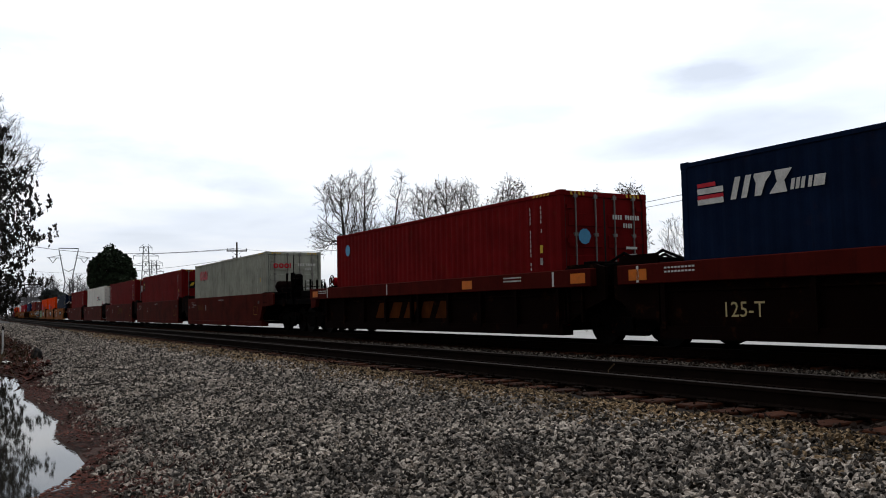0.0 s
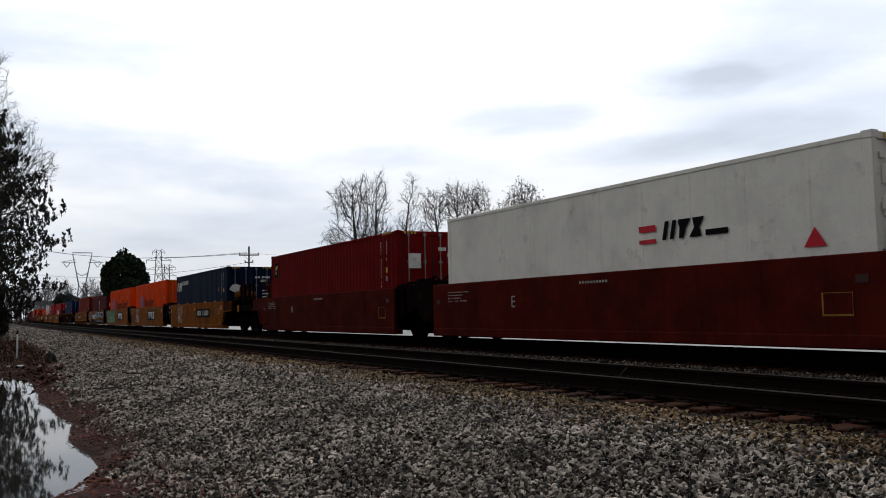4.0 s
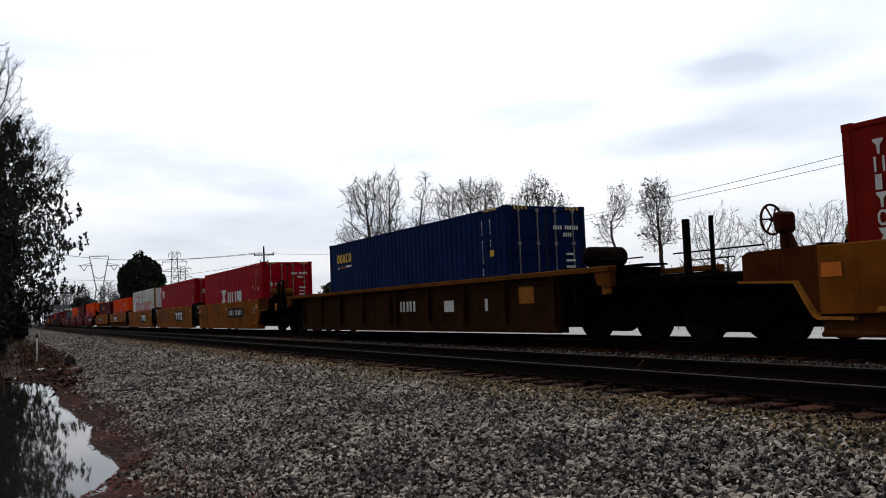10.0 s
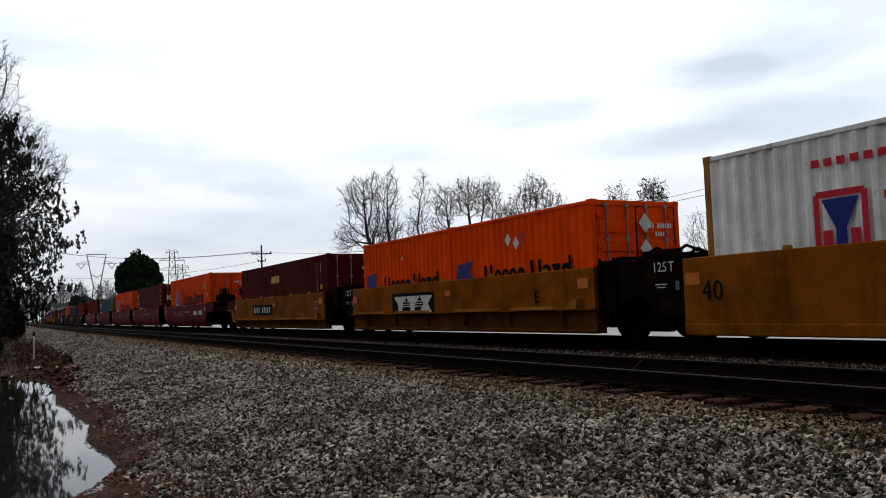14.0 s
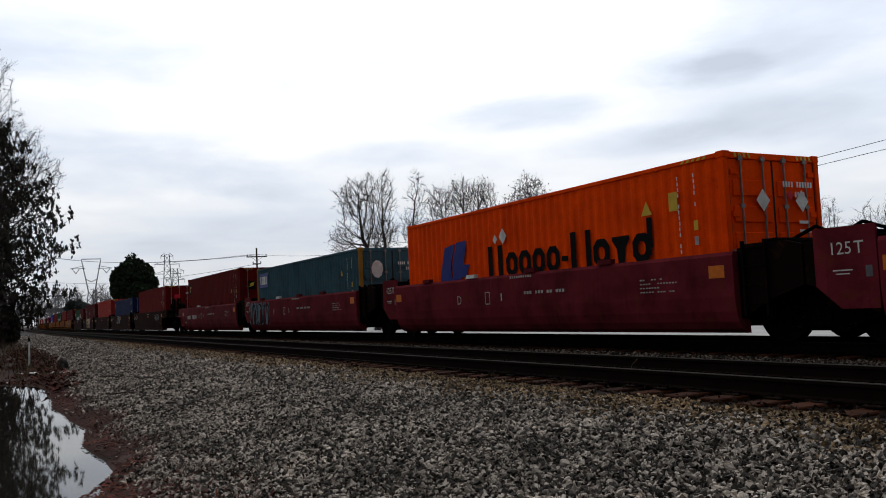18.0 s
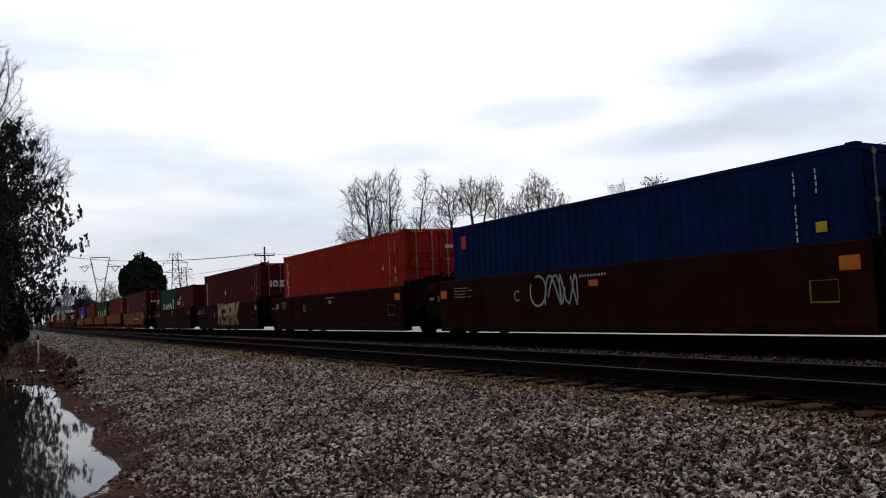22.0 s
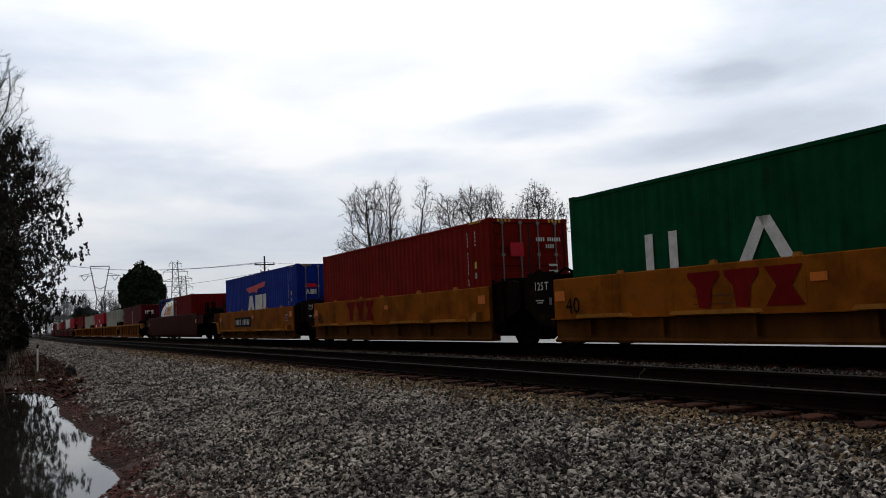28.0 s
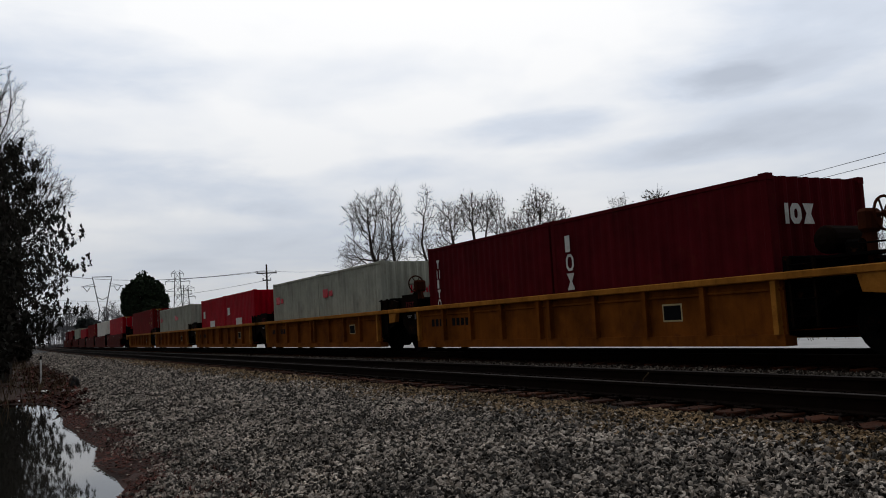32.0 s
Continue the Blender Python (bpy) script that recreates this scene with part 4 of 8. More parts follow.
def well_unit(u, kind, role, letter="", panel="", ledges=False, tabs=False, forty_mark=False, reach=None):
    """One platform of a well car. role: lead, mid, tail or single; panel: name (dark panel with an emblem) or number."""
    prof, pk, ck, ek, label = KINDS[kind]
    m, em = paint(pk), paint(ek)
    o = thing("well_car", label, "rail car", "well cars of the train")
    half = {"chord": 8.5, "tall": 9.3}.get(kind, 6.42)
    kx = f"{kind if half > 6.5 else ''}"
    end_l = reach or (3.55 if role in ("lead", "single") else 1.55)      # reach of the platform past the well, leading end
    end_t = reach or (3.55 if role in ("tail", "single") else 1.55)
    shelf = 0.42 if role in ("lead", "tail") else 0.56
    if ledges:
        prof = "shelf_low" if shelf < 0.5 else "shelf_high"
    pr = PROFILE[prof]
    for sg in (-1, 1):
        sd = part("side_sill", f"sill/{prof}{sg}{half}", lambda b: sweep(b, [(y * sg, z) for y, z in pr], -half, half), m, o)
        if ledges:
            # Grime and the shade below the ledge share this one darker yellow.
            part("lower_sill", f"foot/{prof}{sg}{half}", lambda b: sweep(b, [(y * sg, z) for y, z in PROFILE[prof + "_foot"]], -half, half), paint("dull_yellow"), o, "grimy lower sill under the step ledge")
        rib_top, chord_h = {"ribbed_low": (1.08, 0.12), "banded": (1.05, 0.36)}.get(prof, (1.28, 0.12))
        if ck:
            span = half - 0.12
            for i, x in enumerate([q * span * e for e in (-1, 1) for q in (0.032, 0.285, 0.525, 0.76, 1.0)]):
                if kind == "band" and role == "mid" and i == 3:
                    continue          # the load limit is painted there
                part("rib", f"rib/{prof}{half}{i}{sg}", lambda b: prism(b, [(x - 0.05, 0.24), (x + 0.05, 0.24), (x + 0.05, rib_top), (x - 0.05, rib_top)], sg * 1.44, sg * 1.545), paint("chord_yellow") if i in (4, 9) and kind == "ribyellow" else m, sd)
            part("stiffener", f"stiff/{prof}{half}{sg}", lambda b: box(b, -half, half, sg * 1.44, sg * 1.475, rib_top - 0.16, rib_top - 0.12, 0.008), m, sd)
        else:
            for i in range(1, 6):
                x = -half + i * 2 * half / 6
                part("seam", f"seam/{prof}{half}{i}{sg}", lambda b: box(b, x - 0.02, x + 0.02, sg * 1.495, sg * (1.505 if prof == "smooth" or ledges else 1.533), 0.68, 1.26), m, sd)
        if ck:
            chord_end = 1.25 if kind == "band" else 1.85
            part("top_chord", f"chord/{prof}{half}{sg}{end_l:.2f}{end_t:.2f}", lambda b: box(b, -half - (chord_end if end_t > 2 else 1.0), half + (chord_end if end_l > 2 else 1.0), sg * 1.38, sg * 1.58, rib_top, rib_top + chord_h, 0.015), paint(ck), o, "broad dull red top band" if kind == "band" else "worn yellow top chord")
            for ex in [q for q, r_ in ((-1, end_t), (1, end_l)) if r_ > 2]:
                part("chord_bracket", f"bracket/{prof}{half}{sg}{ex}", lambda b: prism(b, [(ex * (half + chord_end - 0.50), rib_top), (ex * (half + chord_end), rib_top), (ex * (half + chord_end), rib_top - 0.30), (ex * (half + chord_end - 0.43), rib_top - 0.26)], sg * 1.42, sg * 1.55), paint(ck), o)
    part("well_floor", f"well_floor/{half}", lambda b: ([box(b, x - 0.12, x + 0.12, -1.24, 1.24, 0.16, 0.24) for x in (-5.9, -3.2, 0, 3.2, 5.9)], box(b, -half, half, -0.3, 0.3, 0.17, 0.23)), BLACK, o)
    top = 1.45
    for ex, reach_ in ((1, end_l), (-1, end_t)):
        mm = Matrix.Identity(4) if ex > 0 else Matrix.Rotation(math.pi, 4, "Z")
        ends = reach_ > 2
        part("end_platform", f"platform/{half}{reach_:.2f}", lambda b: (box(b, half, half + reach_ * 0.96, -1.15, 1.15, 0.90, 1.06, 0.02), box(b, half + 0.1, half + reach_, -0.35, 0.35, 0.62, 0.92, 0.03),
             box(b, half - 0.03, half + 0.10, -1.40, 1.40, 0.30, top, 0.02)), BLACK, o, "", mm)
        for sg in (-1, 1):
            L = min(reach_, 1.25)
            if ends and ck:
                # Added black plate: stands in for the darkness past the sill's end.
                part("end_web", f"end_web/{prof}{half}{sg}", lambda b: prism(b, [(half + 0.05, 0.30), (half + 0.5, 0.55), (half + 1.0, 0.86), (half + 1.9, 0.92), (half + 1.9, rib_top - 0.02), (half + 0.05, rib_top - 0.02)], sg * 1.30, sg * 1.34), BLACK, o, "", mm)
            elif ends:
                # On yellow cars the end frames are darker than the side sills.
                part("end_frame", f"end_frame/{half}{sg}", lambda b: prism(b, [(half, 0.24), (half + 0.06, 0.40), (half + 0.36, 0.90), (half + 1.42, 0.94), (half + 1.42, 1.34), (half + 1.30, 1.40), (half, 1.42)], sg * 1.42, sg * 1.495), paint("dark_yellow") if kind in ("yellow", "oldyellow") else m, o, "", mm)
                part("sill_lip", f"sill_lip/{half}{sg}", lambda b: prism(b, [(half - 0.6, 0.30), (half, 0.31), (half + 0.09, 0.37), (half + 0.38, 0.86), (half + 1.44, 0.90), (half + 1.44, 0.935), (half + 0.36, 0.90), (half + 0.06, 0.41), (half - 0.02, 0.36), (half - 0.6, 0.35)], sg * 1.48, sg * 1.60), paint("chord_yellow") if kind in ("yellow", "oldyellow") else m, o, "", mm)
            else:
                part("end_gusset", f"gusset/{L:.2f}{sg}", lambda b: prism(b, [(half + 0.1, 0.34), (half + L * 0.55, 0.62), (half + L, 0.80), (half + L, 1.42), (half + L * 0.75, 1.50), (half + 0.1, 1.50)], sg * 1.36, sg * 1.43), em, o, "", mm)
        if ends:
            part("end_sill", f"end_sill/{half}{reach_:.2f}", lambda b: (box(b, half + reach_ - 0.25, half + reach_, -1.3, 1.3, 0.86, 1.16, 0.03), box(b, half + 1.3, half + reach_ - 0.25, -1.36, -1.28, 0.90, 1.10, 0.02), box(b, half + 1.3, half + reach_ - 0.25, 1.28, 1.36, 0.90, 1.10, 0.02)), BLACK, o, "", mm)
            part("uncoupling_plate", f"plate/{half}{reach_:.2f}", lambda b: box(b, half + reach_ - 1.36, half + reach_ - 1.06, -1.40, -1.385, 0.84, 1.17, 0.01), paint("chord_yellow") if "yellow" in kind or kind == "chord" else em, o, "", mm)
            part("coupler", f"coupler/{half}{reach_:.2f}", lambda b: (box(b, half + reach_ - 0.1, half + reach_ + 0.30, -0.09, 0.09, 0.74, 0.92, 0.02), box(b, half + reach_ + 0.20, half + reach_ + 0.40, -0.2, 0.16, 0.68, 0.98, 0.04)), DARKIRON, o, "", mm)
            part("uncoupling_lever", f"lever/{half}{reach_:.2f}", lambda b: (rod(b, (half + reach_ + 0.04, -1.25, 1.02), (half + reach_ + 0.04, 0.0, 1.02), 0.014, seg=5), rod(b, (half + reach_ + 0.04, -1.25, 1.02), (half + reach_ + 0.10, -1.32, 0.74), 0.014, seg=5)), DARKIRON, o, "", mm)
            for j, (xx, w_) in enumerate(((half + reach_ - 0.65, 0.055), (half + reach_ - 1.25, 0.035)) if kind in ("yellow", "oldyellow", "tall", "railred", "brown", "mauve") else ()):
                part("guide_post", f"guide_post/{half}{reach_:.2f}{j}{ex}", lambda b: box(b, xx - w_, xx + w_, -ex * 1.22 - w_, -ex * 1.22 + w_, 1.0, 2.12, 0.012), DARKIRON, o, "", mm)
            for yy in (-1.22, 1.22):
                part("handrail", f"handrail/{half}{reach_:.2f}{yy}", lambda b: rod(b, (half + 1.2, yy, 1.52), (half + reach_ - 0.3, yy, 1.52), 0.016, seg=6), DARKIRON, o, "", mm)
            for j, xx in enumerate((half + reach_ - 0.25, half + 1.75) if kind == "ribyellow" else ()):
                part("grab_hoop", f"hoop/{half}{reach_:.2f}{j}", lambda b: [rod(b, p, q, 0.016, seg=6) for p, q in (((xx, -1.2, 1.05), (xx, -1.2, 1.98)), ((xx, -1.2, 1.98), (xx, -0.80, 1.98)), ((xx, -0.80, 1.98), (xx, -0.80, 1.05)))], DARKIRON, o, "", mm)
            truck(o, ex * (half + reach_ - 1.45), "end")
            if kind == "railred" and ex > 0:
                side_brake(o, half + 2.85)
            elif kind == "band" and ex < 0:
                band_platform(o)
            elif kind not in ("chord", "tall", "mauve", "band"):
                brake_stand(o, ex * (half + 1.12), ex, em)
            part("air_tank", f"tank/{half}{reach_:.2f}", lambda b: disc(b, (half + 0.46, -1.05, 1.66), (0, 1, 0), ((0, 0.08), (0.06, 0.19), (0.10, 0.22), (0.95, 0.22), (1.0, 0.19), (1.05, 0.08)), 16), paint("dull_yellow") if kind in ("yellow", "oldyellow") else em, o, "horizontal cylindrical air tank", mm)
            part("brake_valve", f"valve/{half}{reach_:.2f}", lambda b: (box(b, half + 0.75, half + 1.05, -0.95, -0.55, 1.10, 1.62, 0.04), rod(b, (half + 0.5, -0.8, 1.3), (half + 2.2, -0.9, 1.22), 0.035, seg=6)), DARKIRON, o, "", mm)
            part("walkway", f"walkway/{half}{reach_:.2f}", lambda b: [box(b, half + 0.25, half + reach_ - 0.2, -1.22 + q * 0.11, -1.14 + q * 0.11, 1.36, 1.40) for q in range(5)], DARKIRON, o, "", mm)
        else:
            if ex < 0:
                part("articulation", "articulation", lambda b: box(b, half + 0.9, half + 1.75, -0.28, 0.28, 0.72, 1.0, 0.04), DARKIRON, o, "", mm)
                part("brake_pipe", "brake_pipe", lambda b: rod(b, (half + 0.2, -1.15, 1.33), (half + 1.5, -1.1, 1.33), 0.06, seg=8), DARKIRON, o, "", mm)
                truck(o, -7.70)
            part("cross_beam", "cross_beam", lambda b: (box(b, half + 0.5, half + 0.72, -1.34, 1.34, 1.40, 1.56, 0.02), box(b, half + 0.95, half + 1.2, -1.2, 1.2, 1.06, 1.5, 0.02)), BLACK, o, "", mm)
            for yy in (-0.6, 0.5):
                part("hose", f"hose/{yy}", lambda b: (rod(b, (half + 0.3, yy, 1.5), (half + 0.9, yy, 1.72), 0.03, seg=6), rod(b, (half + 0.9, yy, 1.72), (half + 1.5, yy, 1.45), 0.03, seg=6)), BLACK, o, "", mm)
        part("deck_frame", f"deck/{half}{reach_:.2f}", lambda b: [box(b, half + 0.15 + q * reach_ * 0.3, half + 0.23 + q * reach_ * 0.3, -1.3, 1.3, 1.06, 1.14) for q in range(3)], em, o, "", mm)
    # side board and writing at the trailing end, ladder at the leading one
    y = -1.436
    if role not in ("tail", "single"):
        part("load_board", "load_board", lambda b: prism(b, [(-6.50, 0.42), (-6.50, 1.60), (-7.50, 1.60), (-7.50, 0.75), (-7.1, 0.42)], -1.44, -1.40), m if kind == "mauve" else em, o)
        if kind not in ("railred", "band"):
            for words_, x_ in (("125", -7.06), ("T", -6.765)):
                lettering(o, words_, x_, 1.20, 0.19, -1.446, WHITE if kind in ("yellow", "oldyellow", "mauve") else paint("mauve"), "load_limit")
            marks(o, [bar(-7.2, 0.96, 0.32, 0.018), bar(-7.15, 0.91, 0.22, 0.016)], -1.446, WHITE)
            marks(o, [bar(-6.68, 0.86, 0.10, 0.16)], -1.446, GREYSTENCIL, "label_plate")
    ladder(o, half + 0.38, -1.46, 0.35, 1.40 if role != "mid" else 1.55, em)
    yy = -1.5135 if prof == "smooth" or ledges else -1.5375
    if not ck and kind == "railred":
        marks(o, [bar(-half + 0.20, 0.88, 0.18, 0.12), bar(half - 0.50, 0.98, 0.20, 0.12)], yy, BROWNMARK, "reflector", "", True)
    elif not ck:
        marks(o, [bar(-half + 0.06, 0.93, 0.34, 0.21), bar(half - 0.52, 0.98, 0.34, 0.21), bar(0.1, 1.0, 0.30, 0.13)][:3 if kind in ("yellow", "oldyellow", "brown", "railred") else 2], yy, ORANGEMARK, "reflector", "", True)
    if kind in ("yellow", "oldyellow"):
        for r in range(2):
            marks(o, [bar(-2.3, 0.86 - r * 0.14, 1.1 - 0.2 * r, 0.014)], yy - 0.001, FADEDINK, "stencil_line")
    rg = random.Random(int(-u * 10))
    lines = []
    for r in range(4):
        x = (4.2 if prof == "round" else -5.6)
        lines += [bar(x + q * 0.075, (1.16 if prof != "round" else 1.02) - r * 0.075, 0.05, 0.024) for q in range(int(rg.uniform(7, 15))) if rg.random() < 0.85]
    if kind in ("mauve", "railred", "brown"):
        marks(o, lines + [bar(-0.2 + i * 0.09, 1.30 if prof == "round" else 1.20, 0.06, 0.05) for i in range(10)] + ([bar(0.35 + i * 0.11, 0.92, 0.08, 0.065) for i in range(14) if i not in (3, 7, 10)] if prof == "round" else []), yy, FADEDWHITE)
    if kind in ("railred", "brown"):
        marks(o, [bar(half - 1.05, 0.52, 0.50, 0.34)], yy - 0.001, paint("rust_post"), "data_plate")
        marks(o, [bar(half - 1.02, 0.55, 0.46, 0.30)], yy - 0.003, m, "data_plate")
    if kind == "band":
        for x in (-6.1 if end_t > 2 else -6.9, -1.6, 6.2):
            marks(o, [bar(x, 1.08, 0.06, 0.30)], -1.584, WHITE, "tick_mark")
        for x in (-7.40 if end_t > 2 else -7.1, 6.8, 2.6):
            marks(o, [bar(x, 1.12, 0.46, 0.20)], -1.584, ORANGEMARK, "reflector")
        for x in (-6.85 if end_t > 2 else -6.2, 4.4):
            marks(o, [bar(x + q * 0.08, 1.30 - r * 0.07, 0.055, 0.03) for r in range(2) for q in range(9)], -1.584, WHITE, "stencil_row")
    if letter:
        lettering(o, letter, -1.75 if letter == "A" and kind == "mauve" else -2.6, 0.76, 0.24 if kind == "mauve" else 0.28, yy - 0.002, FADEDWHITE, "unit_letter")
        if kind == "mauve":
            marks(o, stroke([(-1.32, 0.74), (-1.32, 1.02), (-1.12, 1.02), (-1.12, 0.74), (-1.32, 0.74)], 0.022), yy - 0.002, FADEDWHITE, "data_plate")
            marks(o, [bar(-0.62, 0.80, 0.035, 0.18)], yy - 0.002, WHITE, "tick_mark")
    if forty_mark:
        lettering(o, "40", -5.75, 0.66, 0.36, yy - 0.002, INK if kind in ("yellow", "oldyellow") else CREAM, "size_mark")
    px = {"name": 0.95, "name_back": -3.25, "number": 0.6, "number_back": -3.1}.get(panel)
    if px is not None:
        if panel.startswith("name"):
            marks(o, [bar(px, 0.48, 2.70, 0.66)], yy - 0.001, INK, "name_panel", "black panel with slanted white bars")
            marks(o, shapes("vvx", px + 0.14, 0.57, 2.48, 0.48, 0.10, 0.26, 0.04), yy - 0.004, WHITE, "emblem", "white shape", True)
            marks(o, [bar(px + 0.5, 0.74 + 0.07 * i, 1.5, 0.022) for i in range(3)], yy - 0.003, WHITE, "pinstripe", "", True)
        else:
            marks(o, [bar(px, 0.62, 3.1, 0.46)], yy - 0.001, INK, "number_panel", "dark panel with plain white bars")
            marks(o, [bar(px + 0.2 + i * 0.27, 0.72, 0.12, 0.26, 0.12) for i in range(10) if i != 4], yy - 0.004, WHITE, "number_bar", "", True)
    if ledges:
        for i, (x, ln) in enumerate(((-5.4, 1.5), (-2.7, 1.9), (0.9, 1.9), (3.6, 1.6))):
            part("step_ledge", f"step_ledge/{prof}{i}", lambda b: prism(b, [(x, shelf), (x + ln, shelf), (x + ln - 0.06, shelf + 0.07), (x + 0.06, shelf + 0.07)], -1.72, -1.50), paint("chord_yellow"), o)
        part("corner_plate", f"corner_plate/{prof}", lambda b: prism(b, [(5.55, shelf), (5.95, shelf), (6.02, shelf + 0.22), (5.86, shelf + 0.20)], -1.64, -1.50), paint("chord_yellow"), o)
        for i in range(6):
            part("gusset", f"under_gusset/{prof}{i}", lambda b: prism(b, [(-5.2 + i * 2.1, 0.20), (-5.12 + i * 2.1, 0.20), (-5.12 + i * 2.1, shelf - 0.03), (-5.2 + i * 2.1, shelf - 0.03)], -1.56, -1.46), paint("dull_yellow"), o)
    if kind in ("yellow", "oldyellow"):
        for i, x in enumerate((-4.3, -1.9, -0.2, 2.4, 4.6)):
            part("guide_tab", f"small_tab/{i}", lambda b: prism(b, [(x, 1.39), (x + 0.16, 1.39), (x + 0.13, 1.46 + 0.02 * (i % 2)), (x + 0.02, 1.46)], -1.50, -1.43), paint("chord_yellow"), o)
    if tabs:
        for i, x in enumerate((-4.6, -2.2, 0.4, 3.0)):
            part("guide_tab", "guide_tab", lambda b: prism(b, [(0, 1.40), (0.42, 1.40), (0.42, 1.49), (0.05, 1.49)], -1.56, -1.44), paint("palegrey" if i in (1,) else "mauve"), o, "", Matrix.Translation((x, 0, 0)))
    if kind in ("yellow", "oldyellow") and role in ("lead", "tail"):
        marks(o, [bar(5.4, 0.80, 0.34, 0.28)], yy - 0.001, SILVERMARK, "data_plate")
        marks(o, [bar(5.42, 0.82, 0.14, 0.24), bar(5.58, 0.82, 0.14, 0.24)], yy - 0.003, m, "data_plate")
    if kind in ("chord", "ribyellow"):
        marks(o, [bar(x, 0.58, w_, 0.30) for x, w_ in ((3.2, 0.55), (5.35, 0.14)) if kind == "chord"] + ([bar(3.70, 0.50, 0.50, 0.32)] if kind != "chord" else []), -1.446, WHITE if kind == "chord" else CREAM, "data_plate", "", True)
        if kind == "ribyellow":
            marks(o, [bar(3.73, 0.53, 0.44, 0.26)], -1.449, INK, "data_plate", "dark inner plate")
        else:
            marks(o, [bar(6.9, 0.72, 0.62, 0.44)], -1.446, paint("chord_yellow"), "yellow_patch")
        if kind == "ribyellow":
            marks(o, [bar(-5.6 + i * 0.24, 0.62, 0.17, 0.2) for i in range(9) if i != 4], -1.447, INK, "number_bar", "", True)
        else:
            marks(o, blocks(3, 0.15, 0.62, 1.35, 0.30, seed=8), -1.447, WHITE, "emblem")
    MOVERS.append((o, u + 6.095, 0.0))
    return o


W = well_unit
RED40 = "dark red corrugated forty-foot container in a well car"
# first car, dark red; only its last two platforms pass
c = forty(-10.63, "navy", "navy blue corrugated container with a white painted name", seed=1)
side(c, shapes("dvx", -5.0, 2.12, 1.15, 0.36, 0.3, 0.3) + shapes("iidr", -3.85, 2.14, 0.62, 0.17, 0.2, 0.3), WHITE, "white painted name")
side(c, [bar(-5.7, 2.28, 0.56, 0.1, -0.1), bar(-5.7, 2.10, 0.56, 0.1, -0.1)], WHITE)
side(c, [bar(-5.7, 2.19, 0.56, 0.07, -0.1), bar(-5.7, 2.40, 0.4, 0.07, -0.1)], REDMARK)
w = W(-10.63, "band", "mid")
lettering(w, "125-T", -4.65, 0.46, 0.26, -1.450, CREAM, "load_limit")
c = forty(-26.25, "red", "dark red corrugated container with round light blue stickers", seed=2)
side(c, [[(-5.15 + 0.18 * math.cos(a * 0.52), 2.34 + 0.18 * math.sin(a * 0.52)) for a in range(12)]], SKYMARK, "round light blue sticker")
spots_end(c, [[(-0.62 + 0.17 * math.cos(a * 0.6), 1.9 + 0.17 * math.sin(a * 0.6)) for a in range(10)]], SKYMARK)
w = W(-26.25, "band", "tail")
marks(w, [[(-2.6 + i * 0.9, 0.42), (-2.0 + i * 0.9, 0.42), (-1.75 + i * 0.9, 0.86), (-2.3 + i * 0.9, 0.86)] for i in range(5)], -1.450, paint("dark_yellow"), "emblem", "faded yellow slanted emblem")
# second car, dark red
c = forty(-46.05, "grey", "pale grey-green corrugated container with a red emblem", seed=3)
side(c, shapes("oooi", -4.9, 2.06, 1.55, 0.46, 0.0, 0.26), REDMARK, "red emblem")
spots_end(c, shapes("oooi", -0.9, 2.2, 0.8, 0.2), REDMARK)
w = W(-46.05, "railred", "lead", "B")
marks(w, blocks(4, -4.3, 0.78, 1.25, 0.26, 0.0, 44, 0.3), -1.5145, paint("dull_yellow"), "emblem", "faded yellow bar", True)
c = forty(-61.45, "red", RED40, seed=4)
small_sign(c, -5.6, 1.95)
spots_end(c, [ebar(-0.80, 1.80, 0.34, 0.42)], INK)
spots_end(c, [[(-0.76, 1.92), (-0.56, 1.98), (-0.50, 2.16), (-0.70, 2.10)]], YELLOWMARK, c["half"] + 0.037)
W(-61.45, "railred", "mid", "C")
c = forty(-76.56, "red", RED40, seed=5)
upright_name(c, -5.55, 2.62, 6, 0.25, 20)
spots_end(c, [ebar(-0.8, 2.0, 0.4, 0.4)], WHITE)
w = W(-76.56, "railred", "mid", "D")
marks(w, [[(0.15 + i * 0.55, 0.80), (0.50 + i * 0.55, 0.80), (0.64 + i * 0.55, 1.10), (0.29 + i * 0.55, 1.10)] for i in range(4)] + [[(-0.1, 0.62), (2.2, 0.72), (2.25, 0.76), (0.0, 0.74)]], -1.5145, paint("dull_yellow"), "emblem", "faded yellow slanted emblem")
c = forty(-92.18, "white", "white smooth-sided refrigerated container with a small dark name", smooth=True, seed=6)
side(c, shapes("dvx", 1.9, 1.66, 1.0, 0.34, 0.25, 0.3) + [bar(2.95, 1.66, 0.5, 0.1)], INK)
side(c, [bar(1.3, 1.84, 0.45, 0.12, -0.1), bar(1.3, 1.62, 0.45, 0.08, -0.1), [(4.9, 1.3), (5.3, 1.3), (5.1, 1.6)]], REDMARK)
spots_end(c, [ebar(-0.62, 0.95, 0.36, 1.15)], REDMARK)
spots_end(c, [ebar(-0.62, 2.1, 0.36, 0.22)], BLUEMARK)
W(-92.18, "railred", "mid", "E")
c = forty(-107.47, "red", RED40, seed=7)
spots_end(c, [ebar(-0.85, 1.75, 0.42, 0.45)], WHITE)
small_sign(c, -5.6, 1.95)
W(-107.47, "railred", "tail", "A")
